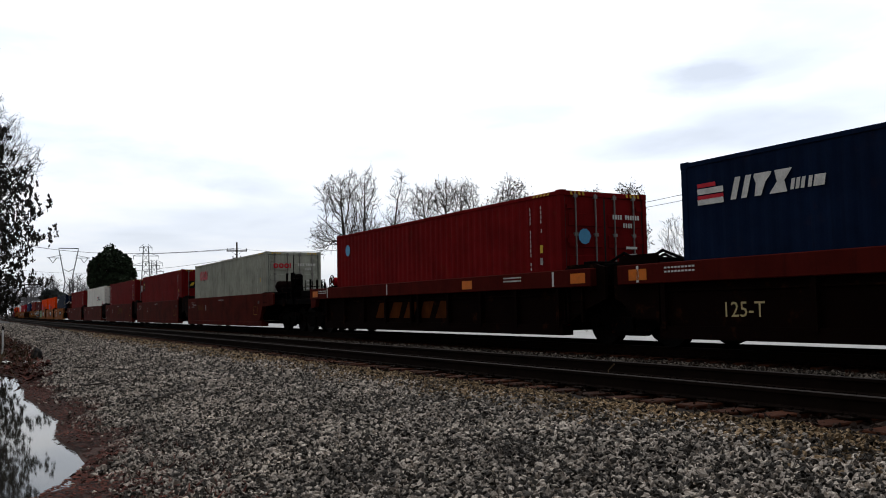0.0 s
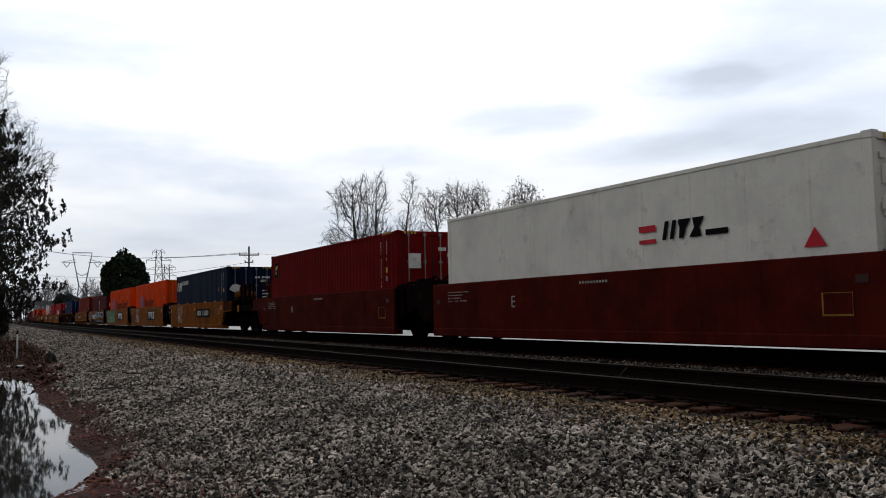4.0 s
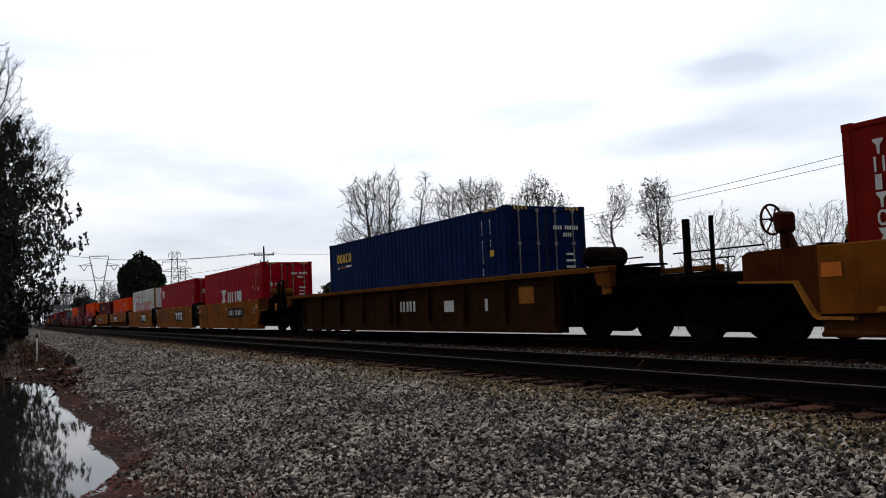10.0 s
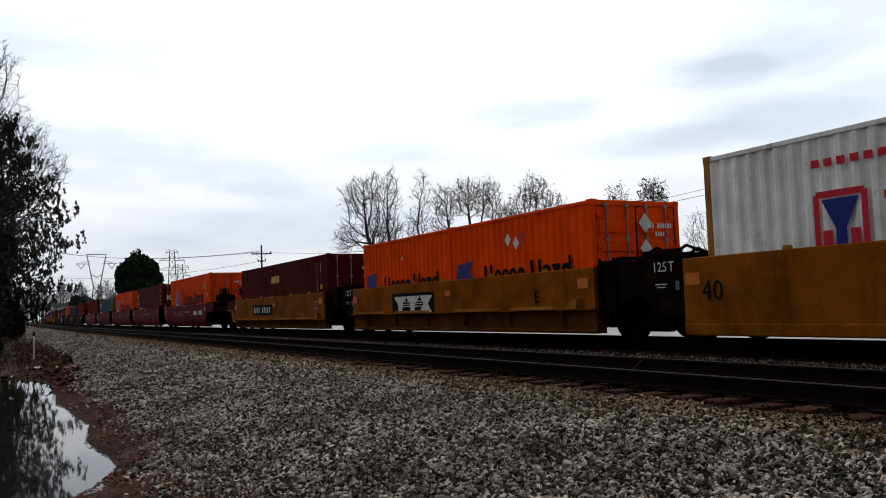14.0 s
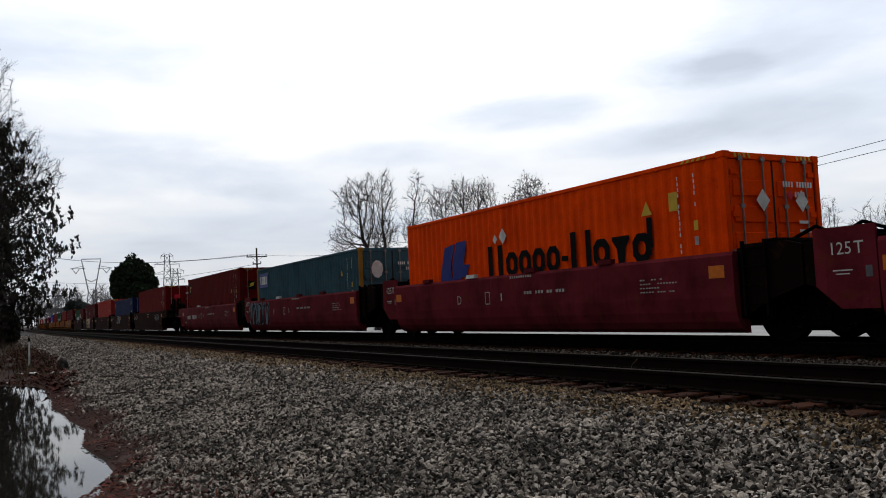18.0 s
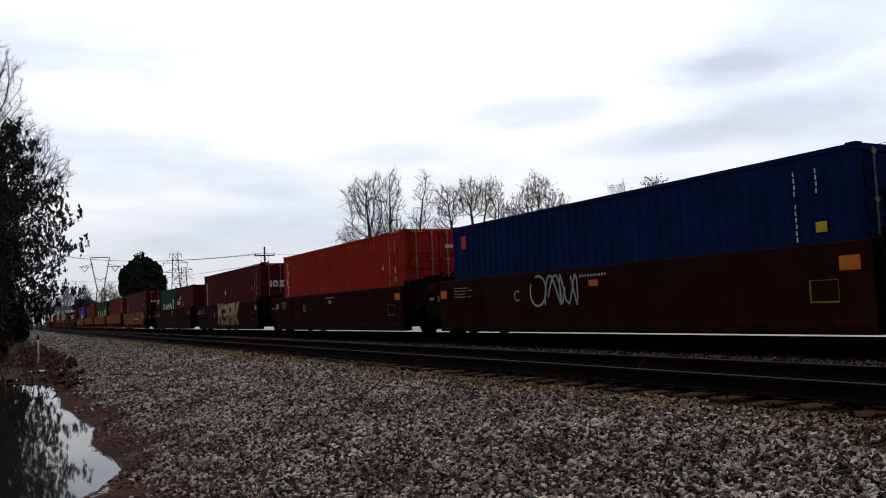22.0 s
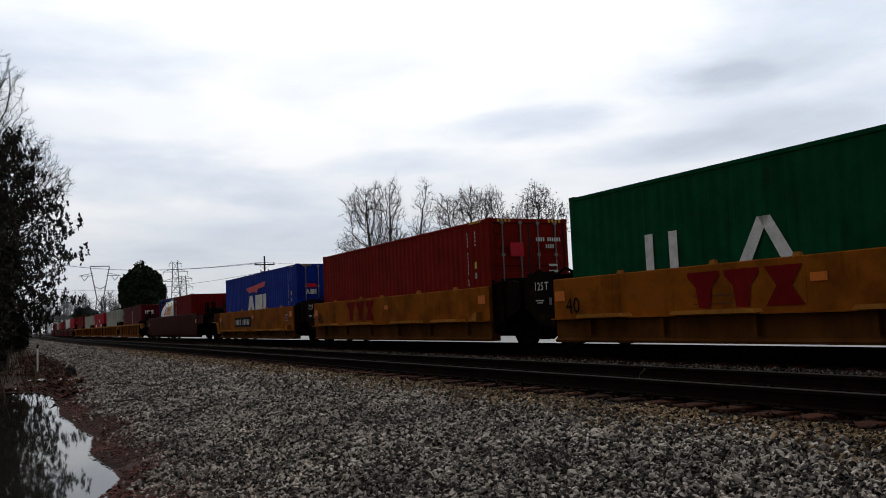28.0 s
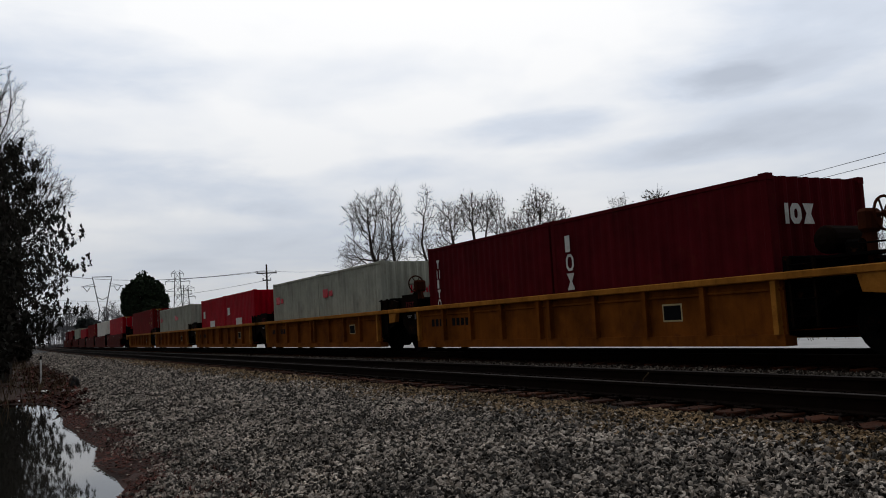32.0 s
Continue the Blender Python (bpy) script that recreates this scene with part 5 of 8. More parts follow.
# third car, yellow
c = forty(-126.88, "navy", "navy blue container with a white winged emblem and name", seed=8)
side(c, scrawl(-5.75, 1.95, 1.2, 0.55, 3, 41, 0.09) + shapes("coodoo", -4.4, 2.30, 1.7, 0.24, 0.05), WHITE, "white emblem and name")
spots_end(c, [[(-0.8 + 0.26 * math.cos(a * 0.7) * (1 + 0.3 * (a % 2)), 1.8 + 0.2 * math.sin(a * 0.7)) for a in range(9)]], WHITE)
w = W(-126.88, "yellow", "lead", "", "number")
marks(w, scrawl(-4.3, 0.80, 1.3, 0.55, 4, 51, 0.018) + scrawl(-4.3, 0.32, 1.3, 0.5, 5, 53, 0.018), -1.5165, WHITE, "graffiti", "thin white sprayed scrawl")
c = forty(-142.47, "orange", "bright orange container with a blue emblem and black name", seed=9)
orange_name(c, -2.0, 3.6, 1.18, 0.85, 61)
w = W(-142.47, "yellow", "mid", "", "name", forty_mark=True)
marks(w, scrawl(-4.3, 0.80, 1.4, 0.55, 4, 52, 0.018) + scrawl(-4.3, 0.32, 1.4, 0.5, 5, 54, 0.018), -1.5165, WHITE, "graffiti", "thin white sprayed scrawl")
lettering(w, "C", -2.4, 0.68, 0.28, -1.516, INK, "unit_letter")
c = forty(-157.49, "orange", "bright orange container with a blue emblem and large black name", doors=False, seed=10)
orange_name(c, -1.7, 6.1, 1.12, 1.05, 62)
side(c, [diamond(-0.4, 2.35, 0.18)], INK)
side(c, [bar(4.6, 1.95, 0.22, 0.34), [(3.9, 1.95), (4.2, 1.95), (4.05, 2.22)]], YELLOWMARK)
spots_end(c, [diamond(-0.5, 2.2, 0.2), diamond(0.1, 2.1, 0.14)], WHITE)
w = W(-157.49, "yellow", "mid", "", "name")
sprayed(w, "tewrk", -5.9, -0.75, 0.26, 1.34, 91, -1.5165, GREENMARK, LIMEMARK, "bright green sprayed letters", 0.10, NAVYSPRAY, ORANGEMARK)
c = twenty(-172.78, False, "maroon", "maroon twenty-foot container with a small yellow and black sticker", seed=11)
side(c, [bar(-2.5, 1.72, 0.19, 0.38)], INK)
marks(c, [[(-2.47, 1.92), (-2.34, 1.98), (-2.34, 2.05), (-2.47, 1.99)]], -1.2300, YELLOWMARK, "emblem")
side(c, [[(-1.0 + 0.11 * math.cos(a * 0.52), 1.45 + 0.13 * math.sin(a * 0.52)) for a in range(12)]], GREENMARK, "round green sticker")
c = twenty(-172.78, True, "maroon", "maroon twenty-foot container with white upright letters", seed=12)
upright_name(c, -2.6, 2.2, 3, 0.42, 25)
spots_end(c, shapes("iox", -0.95, 1.55, 0.62, 0.34, 0, 0.30), WHITE)
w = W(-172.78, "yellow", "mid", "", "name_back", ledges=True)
marks(w, [[(-5.5, 0.40), (-4.6, 0.30), (-4.0, 0.42), (-3.95, 1.22), (-4.7, 1.30), (-5.45, 1.16)]], -1.5165, DARKSILVER, "graffiti", "grey sprayed patch with a dark tag")
marks(w, scrawl(-5.4, 0.78, 1.3, 0.34, 4, 93, 0.045) + scrawl(-5.3, 0.42, 1.2, 0.32, 4, 94, 0.045), -1.5185, INK, "graffiti")
sprayed(w, "kwerss", -0.5, 6.1, 0.30, 1.32, 92, -1.5165, SILVERMARK, DARKSILVER, "silver and black sprayed lettering", 0.16, INK)
marks(w, scrawl(-0.6, 0.40, 6.5, 0.8, 7, 54, 0.05), -1.5225, INK, "graffiti")
c = forty(-188.27, "brown_red", RED40, seed=13)
upright_name(c, -5.6, 2.62, 6, 0.22, 28)
spots_end(c, [[(-0.55 + 0.12 * math.cos(a * 0.6), 2.1 + 0.16 * math.sin(a * 0.6)) for a in range(10)]], WHITE)
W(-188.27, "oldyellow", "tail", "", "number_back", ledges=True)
# a single ribbed car
c = forty(-209.74, "navy2", "dark blue container with a small yellow name", seed=14)
side(c, shapes("ooaco", -5.3, 2.16, 1.40, 0.32, 0, 0.30), YELLOWMARK, "yellow painted name")
side(c, [bar(-5.25, 1.96, 0.16, 0.06), bar(-4.42, 1.99, 0.48, 0.07)], WHITE)
side(c, [bar(-4.98, 1.96, 0.48, 0.09)], REDSTAIN)
W(-209.74, "chord", "single", reach=2.75)
# fourth car, yellow
c = forty(-230.96, "brightred", "bright red container with a large white name", seed=15)
side(c, shapes("x", -1.9, 1.12, 1.1, 0.72, 0.05, 0.3) + shapes("iidr", -0.55, 1.12, 3.0, 0.58, 0, 0.26) + [bar(-2.1, 1.75, 0.12, 0.12), bar(-0.95, 1.75, 0.12, 0.12)], WHITE, "white painted name")
spots_end(c, shapes("x iidr", -0.85, 1.75, 0.66, 0.16), WHITE)
w = W(-230.96, "yellow", "lead", "", "number", forty_mark=True)
marks(w, scrawl(-5.2, 0.45, 1.2, 0.78, 4, 61, 0.024) + scrawl(-2.7, 0.98, 1.0, 0.28, 5, 62, 0.03) + scrawl(-3.7, 0.62, 0.5, 0.2, 3, 63, 0.02), -1.5175, FADEDINK, "graffiti", "thin dark sprayed scrawl")
lettering(w, "B", -0.35, 0.78, 0.24, -1.516, INK, "unit_letter")
c = forty(-246.13, "brightred", "bright red container with a white three-figure name", seed=16)
side(c, shapes("ovi", -5.65, 1.90, 1.05, 0.55, 0.05, 0.26), WHITE, "white painted name")
spots_end(c, shapes("ovi", -0.75, 1.95, 0.50, 0.26), WHITE)
w = W(-246.13, "yellow", "mid", "", "name", forty_mark=True)
marks(w, scrawl(-5.3, 0.4, 1.3, 0.85, 3, 56, 0.030) + scrawl(-3.8, 0.92, 1.2, 0.32, 6, 57, 0.03) + scrawl(-3.6, 0.62, 0.9, 0.24, 4, 58, 0.03) + scrawl(-3.7, 0.36, 0.8, 0.2, 4, 59, 0.025), -1.5175, FADEDINK, "graffiti", "thin dark sprayed scrawl")
c = forty(-261.64, "palegrey", "pale grey container with large red name and rusty posts", doors=False, seed=17)
side(c, shapes("vadc", -2.75, 1.12, 3.3, 0.74, 0, 0.22) + shapes("didc", 0.95, 1.12, 3.4, 0.78, 0, 0.22) + stroke([(-3.85, 0.98), (-3.85, 1.92), (-3.05, 1.92), (-3.05, 0.98), (-3.85, 0.98)], 0.10) + [bar(-3.9 + i * 0.22, 2.34, 0.14, 0.12) for i in range(10)], REDMARK, "large red painted name")
marks(c, [[(-3.76, 1.84), (-3.14, 1.84), (-3.36, 1.40), (-3.54, 1.40)], bar(-3.54, 1.02, 0.18, 0.38)], -1.2300, BLUEMARK, "emblem", "", True)
side(c, [bar(-3.76, 1.02, 0.16, 0.36), bar(-3.30, 1.02, 0.16, 0.36)], REDMARK)
marks(c, [[(hx_ + 0.0, 1.78), (hx_ + 0.30, 1.78), (hx_ + 0.15, 2.05)] for hx_ in (4.15,)] + [bar(5.2, 1.5, 0.14, 0.18)], -1.2300, YELLOWMARK, "emblem", "", True)
spots_end(c, [ebar(-0.72, 2.0, 0.38, 0.52)], REDMARK)
spots_end(c, [[(0.18, 2.1), (0.42, 2.1), (0.30, 2.42)]], YELLOWMARK)
W(-261.64, "yellow", "mid", "", "name", forty_mark=True)
for first, sd in ((False, 18), (True, 19)):
    c = twenty(-276.99, first, "orange", "orange twenty-foot container with a blue emblem and black name", seed=sd)
    orange_name(c, -1.35, 3.7, 0.98, 0.62, 63 + sd)
    side(c, [diamond(-0.2, 2.0, 0.16), diamond(0.15, 1.9, 0.16)] if first else [diamond(0.0, 1.95, 0.07)], WHITE)
    if first:
        side(c, [diamond(0.42, 2.05, 0.15)], REDMARK)
        spots_end(c, [diamond(0.2, 2.1, 0.22), diamond(0.2, 1.55, 0.2)], WHITE)
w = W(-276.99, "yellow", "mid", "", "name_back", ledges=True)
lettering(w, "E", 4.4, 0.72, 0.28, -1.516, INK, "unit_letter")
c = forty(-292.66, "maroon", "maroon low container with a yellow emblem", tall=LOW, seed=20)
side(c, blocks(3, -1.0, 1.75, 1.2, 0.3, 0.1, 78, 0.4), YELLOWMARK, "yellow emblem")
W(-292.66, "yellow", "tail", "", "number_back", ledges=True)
# fifth car, faded mauve-red
for u_, lt in ((-311.89, "B"), (-343.11, "D")):
    c = forty(u_, "orange", "orange container with a blue emblem and large black name", seed=int(-u_))
    orange_name(c, -1.6, 6.0, 1.12, 1.05, 66)
    if lt == "D":
        side(c, [diamond(-0.9, 2.1, 0.2), diamond(-1.25, 2.05, 0.12)], WHITE)
        spots_end(c, [diamond(-0.35, 2.05, 0.2), diamond(0.65, 2.05, 0.2)], WHITE)
        spots_end(c, [diamond(0.35, 2.15, 0.1)], REDMARK)
    side(c, [bar(4.75, 2.0, 0.22, 0.34), [(4.0, 2.0), (4.3, 2.0), (4.15, 2.27)]], YELLOWMARK)
w = W(-311.89, "mauve", "lead", "B", tabs=True)
marks(w, [bar(3.0 + i * 0.25, 0.75, 0.16, 0.25) for i in range(10) if i not in (4, 5)], -1.5395, WHITE, "number_bar", "", True)
c = forty(-327.50, "maroon", "maroon container with upright white letters", seed=22)
upright_name(c, -5.65, 2.5, 3, 0.36, 27)
spots_end(c, shapes("iox", -0.9, 1.7, 0.7, 0.36, 0, 0.30), WHITE)
W(-327.70, "mauve", "mid", "C", tabs=True)
W(-343.11, "mauve", "mid", "D", tabs=True)
c = forty(-358.99, "teal", "grey-blue low container with a blue and white emblem and rusty posts", tall=LOW, seed=23)
side(c, [bar(-5.65, 1.72, 1.3, 0.62)], BLUEMARK)
marks(c, shapes("dri", -5.5, 1.85, 1.0, 0.36, 0, 0.3), -1.2300, WHITE, "emblem")
spots_end(c, [[(-0.6 + 0.22 * math.cos(a * 0.6), 1.85 + 0.3 * math.sin(a * 0.6)) for a in range(10)]], WHITE)
w = W(-358.99, "mauve", "mid", "E", tabs=True)
marks(w, scrawl(-6.2, 0.32, 2.9, 1.0, 6, 58, 0.13), -1.5395, BLUEGREY, "graffiti", "blue and black sprayed lettering")
marks(w, scrawl(-6.2, 0.36, 2.9, 0.9, 5, 59, 0.07), -1.5415, INK, "graffiti")
c = forty(-374.22, "dark_red", RED40, seed=24)
small_sign(c, -5.55, 1.95)
spots_end(c, [ebar(-0.80, 1.80, 0.34, 0.42)], INK)
spots_end(c, [[(-0.76, 1.92), (-0.56, 1.98), (-0.50, 2.16), (-0.70, 2.10)]], YELLOWMARK, c["half"] + 0.037)
w = W(-374.22, "mauve", "tail", "A", tabs=True)
lettering(w, "40", -5.62, 0.47, 0.44, -1.5225, CREAM, "size_mark")
marks(w, [bar(-4.9 + i * 0.23, 0.72, 0.10, 0.22) for i in range(11) if i not in (4, 5)], -1.5395, WHITE, "number_bar", "", True)
# sixth car, dark brown
c = forty(-394.18, "red", RED40, seed=25)
spots_end(c, [ebar(-0.62, 1.9, 0.40, 0.36)], REDMARK)
w = W(-394.18, "brown", "lead")
marks(w, scrawl(3.3, 0.7, 1.6, 0.5, 4, 81, 0.018), -1.5165, SILVERMARK, "graffiti", "thin white sprayed scrawl")
c = forty(-409.89, "navy2", "dark blue low container with a small red sticker", tall=LOW, seed=26)
side(c, [bar(-5.6, 1.95, 0.25, 0.34)], REDMARK)
spots_end(c, [ebar(-0.62, 1.6, 0.40, 0.36)], REDMARK)
w = W(-409.89, "brown", "mid", "C")
marks(w, scrawl(-2.0, 0.62, 1.7, 0.7, 3, 84, 0.05), -1.5165, SILVERMARK, "graffiti", "faint grey sprayed letters")
c = forty(-425.16, "orange_red", "orange-red container with an upright white name", seed=27)
upright_name(c, -5.6, 2.6, 6, 0.27, 29)
W(-425.16, "brown", "mid", "D")
c = forty(-440.96, "maroon", "dark maroon container with upright white letters", seed=28)
upright_name(c, -5.45, 2.5, 3, 0.40, 27)
spots_end(c, shapes("iox", -0.8, 1.75, 0.75, 0.32, 0, 0.30), WHITE)
side(c, [diamond(-0.9, 1.75, 0.17)], WHITE, "white diamond label")
w = W(-440.96, "brown", "mid")
sprayed(w, "kerk", -1.5, 3.0, 0.28, 1.42, 95, -1.5165, TANSPRAY, DARKTAN, "large tan sprayed lettering", 0.06, None, ORANGEMARK)
lettering(w, "E", -2.35, 0.72, 0.24, -1.5165, WHITE, "unit_letter")
c = twenty(-456.55, False, "green", "dark green twenty-foot container with large white letters", seed=29)
side(c, shapes("daoo", -2.0, 0.95, 3.7, 0.62, 0, 0.24) + [bar(2.0, 0.95, 0.34, 0.9)], WHITE, "large white painted name")
c = twenty(-456.55, True, "maroon", "maroon twenty-foot container with a black and yellow name panel", doors=False, seed=30)
side(c, [bar(-2.4, 1.35, 1.35, 0.75)], INK)
marks(c, [[(-2.0, 1.72), (-1.1, 1.72), (-1.1, 2.02)]], -1.2300, YELLOWMARK, "emblem")
marks(c, shapes("raooda", -2.3, 1.40, 1.15, 0.26, 0, 0.28), -1.2300, WHITE, "emblem")
side(c, [bar(-0.35, 1.3, 0.14, 0.22)], WHITE)
W(-456.55, "brown", "tail")
# seventh car, yellow with ledges
c = forty(-475.96, "maroon", "maroon container with white letters on its doors", seed=31)
upright_name(c, -5.6, 2.4, 4, 0.25, 27)
spots_end(c, shapes("iox", -0.85, 1.75, 0.75, 0.34, 0, 0.30), WHITE)
W(-475.96, "yellow", "lead", "", "number", ledges=True)
c = forty(-491.59, "brown_red", RED40, seed=32)
spots_end(c, [ebar(-0.62, 1.7, 0.40, 0.5)], REDMARK)
W(-491.59, "yellow", "mid", ledges=True, forty_mark=True)
c = forty(-506.76, "green", "dark green container with widely spaced white letters", seed=33)
side(c, shapes("d", -3.75, 1.12, 1.0, 0.72, 0, 0.22) + shapes("a", -1.5, 1.12, 1.35, 0.74, 0, 0.2) + shapes("o", 1.2, 1.12, 1.15, 0.74, 0, 0.2) + shapes("c", 3.4, 1.12, 1.15, 0.74, 0, 0.2) + [bar(4.75, 1.0, 0.5, 1.15)], WHITE, "white spaced letters")
marks(c, [bar(4.85, 1.15 + i * 0.25, 0.3, 0.08) for i in range(4)], -1.2300, INK, "emblem")
spots_end(c, [ebar(-0.95, 1.75, 0.45, 0.34)], WHITE)
w = W(-506.76, "yellow", "mid", ledges=True, forty_mark=True)
marks(w, shapes("vvx", -2.4, 0.66, 2.5, 0.62, 0, 0.28), -1.5165, paint("red"), "emblem", "faded red shape", True)
c = forty(-522.34, "brown_red", RED40, seed=34)
spots_end(c, [ebar(-0.62, 1.9, 0.40, 0.36)], REDMARK)
w = W(-522.34, "yellow", "mid", ledges=True, forty_mark=True)
marks(w, shapes("vvx", -3.0, 0.70, 2.4, 0.62, 0, 0.28), -1.5165, paint("red"), "emblem", "faded red shape", True)
c = forty(-537.77, "blue", "blue container with a red winged emblem and white letters", seed=35)
side(c, [[(-1.9, 2.22), (-0.9, 2.28), (0.4, 2.36), (1.55, 2.42), (1.35, 2.18), (0.3, 2.14), (0.0, 1.92), (-0.3, 2.02), (-1.3, 2.0)]], REDMARK, "red winged emblem")
side(c, shapes("ari", -1.6, 1.05, 3.3, 0.80, 0.03, 0.34, 0.1), WHITE, "white painted shape")
spots_end(c, [ebar(-0.8, 1.9, 0.42, 0.16)], REDMARK)
spots_end(c, shapes("ari", -0.85, 1.62, 0.5, 0.2), WHITE)
W(-537.77, "yellow", "tail", "", "number_back", ledges=True, forty_mark=True)


# a tall brown single car with a tank and a red box
def tank_container(u):
    """A twenty-foot tank in an open blue frame."""
    c = thing("tank_container", "white tank in a blue frame with an orange sign", "tank container", "containers on the train")
    m, h, hx = paint("tank_blue"), LOW, 3.03
    for sg in (-1, 1):
        for ex in (-1, 1):
            part("corner_post", f"tpost/{sg}{ex}", lambda b: box(b, ex * hx - ex * 0.16, ex * hx, sg * 1.06, sg * 1.219, 0, h, 0.015), m, c)
            part("brace", f"tbrace/{sg}{ex}", lambda b: rod(b, (ex * (hx - 0.08), sg * 1.1, h - 0.5), (ex * (hx - 0.08), sg * 0.2, h - 0.05), 0.05, seg=6), m, c)
        part("top_rail", f"ttop/{sg}", lambda b: box(b, -hx + 0.16, hx - 0.16, sg * 1.10, sg * 1.21, h - 0.12, h - 0.01, 0.01), m, c)
        part("bottom_rail", f"tbot/{sg}", lambda b: box(b, -hx + 0.16, hx - 0.16, sg * 1.08, sg * 1.21, 0.02, 0.18, 0.01), m, c)
    for ex in (-1, 1):
        part("end_beam", f"tbeam/{ex}", lambda b: (box(b, ex * hx - ex * 0.15, ex * hx - ex * 0.01, -1.06, 1.06, h - 0.13, h, 0.01), box(b, ex * hx - ex * 0.15, ex * hx - ex * 0.01, -1.06, 1.06, 0, 0.14, 0.01)), m, c)
    shell = part("tank", "tank_shell", lambda b: disc(b, (-2.88, 0, 1.38), (1, 0, 0), ((0, 0.35), (0.06, 0.76), (0.15, 1.03), (0.27, 1.16), (0.42, 1.20), (5.34, 1.20), (5.49, 1.16), (5.61, 1.03), (5.70, 0.76), (5.76, 0.35)), 64), paint("white"), c, "glossy white tank")
    shell.data.polygons.foreach_set("use_smooth", [True] * len(shell.data.polygons))
    part("walkway", "tank_walk", lambda b: box(b, -2.4, 2.4, -0.30, 0.30, h - 0.045, h - 0.005), GALV, c)
    for i, x in enumerate((-1.6, -0.2, 1.2)):
        part("clamp", f"tclamp/{i}", lambda b: (rod(b, (x, -1.14, h - 0.14), (x + 0.12, -1.0, h - 0.55), 0.012, seg=5)), DARKIRON, c)

    def panel(key, x0, x1, a0, a1, material, label="", slant=0.0, rise=0.0):
        def build(b):
            rows = []
            for i in range(7):
                a = a0 + (a1 - a0) * i / 6
                rows.append([b.verts.new((x + slant * math.sin(a), -math.cos(a) * (1.206 + rise), 1.38 + math.sin(a) * (1.206 + rise))) for x in (x0, x1)])
            for p, q in zip(rows, rows[1:]):
                b.faces.new((p[0], p[1], q[1], q[0]))
        part("emblem", key, build, material, c, label)
    panel("tp1a", -1.05, -0.72, 0.02, 0.56, REDMARK, "red leaning stripe", 0.12)
    panel("tp1b", -0.62, -0.40, 0.02, 0.24, REDMARK, "red leaning stripe", 0.3)
    panel("tp1c", -0.62, -0.40, 0.34, 0.56, REDMARK, "red leaning stripe", 0.3)
    panel("tp1d", -0.36, -0.16, 0.02, 0.56, REDMARK, "red leaning stripe", 0.12)
    panel("tp2", -0.08, 1.42, 0.02, 0.60, AMBERMARK, "orange-yellow name panel")
    for i, (x, wd, a0, a1) in enumerate(((0.02, 0.26, 0.24, 0.52), (0.36, 0.14, 0.24, 0.50), (0.56, 0.30, 0.24, 0.42), (0.94, 0.12, 0.24, 0.56), (1.12, 0.16, 0.24, 0.50))):
        panel(f"tp5/{i}", x, x + wd, a0, a1, BROWNMARK, "dark brown painted shape", 0.15, 0.004)
    for i in range(9):
        panel(f"tp6/{i}", 0.02 + i * 0.15, 0.13 + i * 0.15, 0.07, 0.15, REDMARK, "", 0.0, 0.004)
    part("hazard_label", "tank_diamond", lambda b: b.faces.new([b.verts.new((1.66 + q * 0.17, -math.cos(g) * 1.208, 1.38 + math.sin(g) * 1.208)) for q, g in ((0, 0.06), (1, 0.21), (0, 0.36), (-1, 0.21))]), REDSTAIN, c, "dark red diamond hazard label")
    for i in range(7):
        panel(f"tp4/{i}", 1.98, 2.28 + 0.12 * ((i * 5) % 3), 0.06 + i * 0.085, 0.085 + i * 0.085 + (0.02 if i > 3 else 0), GREYSTENCIL, "", 0.1)
    return put(c, u, -3.065)


tank_container(-559.21)
c = twenty(-559.21, True, "red", "red twenty-foot container with an upright white name", doors=False, seed=36)
upright_name(c, -2.35, 2.38, 4, 0.34, 29)
W(-559.21, "tall", "single", reach=2.25)
# last seen car, rusty yellow and ribbed, pairs of twenty-foot boxes
for i, (u_, colour, words) in enumerate(((-580.86, "maroon", "maroon twenty-foot container with white letters"), (-596.45, "grey", "grey twenty-foot container with a red emblem"),
                                         (-611.9, "brightred", "bright red twenty-foot container with white marks"), (-627.4, "grey", "grey twenty-foot container with a red emblem"))):
    for first in (False, True):
        c = twenty(u_, first, colour, words, doors=False, seed=40 + i)
        if colour == "maroon":
            upright_name(c, -2.5, 2.25, 3 if first else 5, 0.36 if first else 0.24, 27)
            spots_end(c, shapes("iox", -0.9, 1.75, 0.75, 0.34, 0, 0.30), WHITE)
        elif colour == "grey":
            side(c, [bar(-2.55, 1.65, 0.55, 0.32), bar(-1.9, 1.68, 0.4, 0.2)], REDMARK)
            spots_end(c, blocks(4, -0.2, 1.5, 0.9, 0.25, seed=27), REDMARK)
        else:
            side(c, [bar(-2.4, 1.5, 0.5, 0.4), bar(-0.6, 0.9, 1.2, 0.4)], WHITE)
    W(u_, "ribyellow", "lead" if i == 0 else "mid", reach=3.6 if i == 0 else None)
for u_, colour, tall_ in ((-643.0, "red", HIGH), (-663.0, "brightred", HIGH), (-678.4, "white", HIGH), (-693.8, "red", HIGH), (-709.2, "brightred", LOW), (-724.6, "grey", HIGH), (-744.5, "red", HIGH), (-760.0, "maroon", HIGH)):
    forty(u_, colour, {"white": "white container far down the train", "grey": "pale grey container far down the train"}.get(colour, "red container far down the train"), tall=tall_, seed=int(-u_))
    W(u_, "railred" if u_ < -650 else "ribyellow", "tail" if u_ in (-643.0, -724.6) else ("lead" if u_ in (-663.0, -744.5) else "mid"))


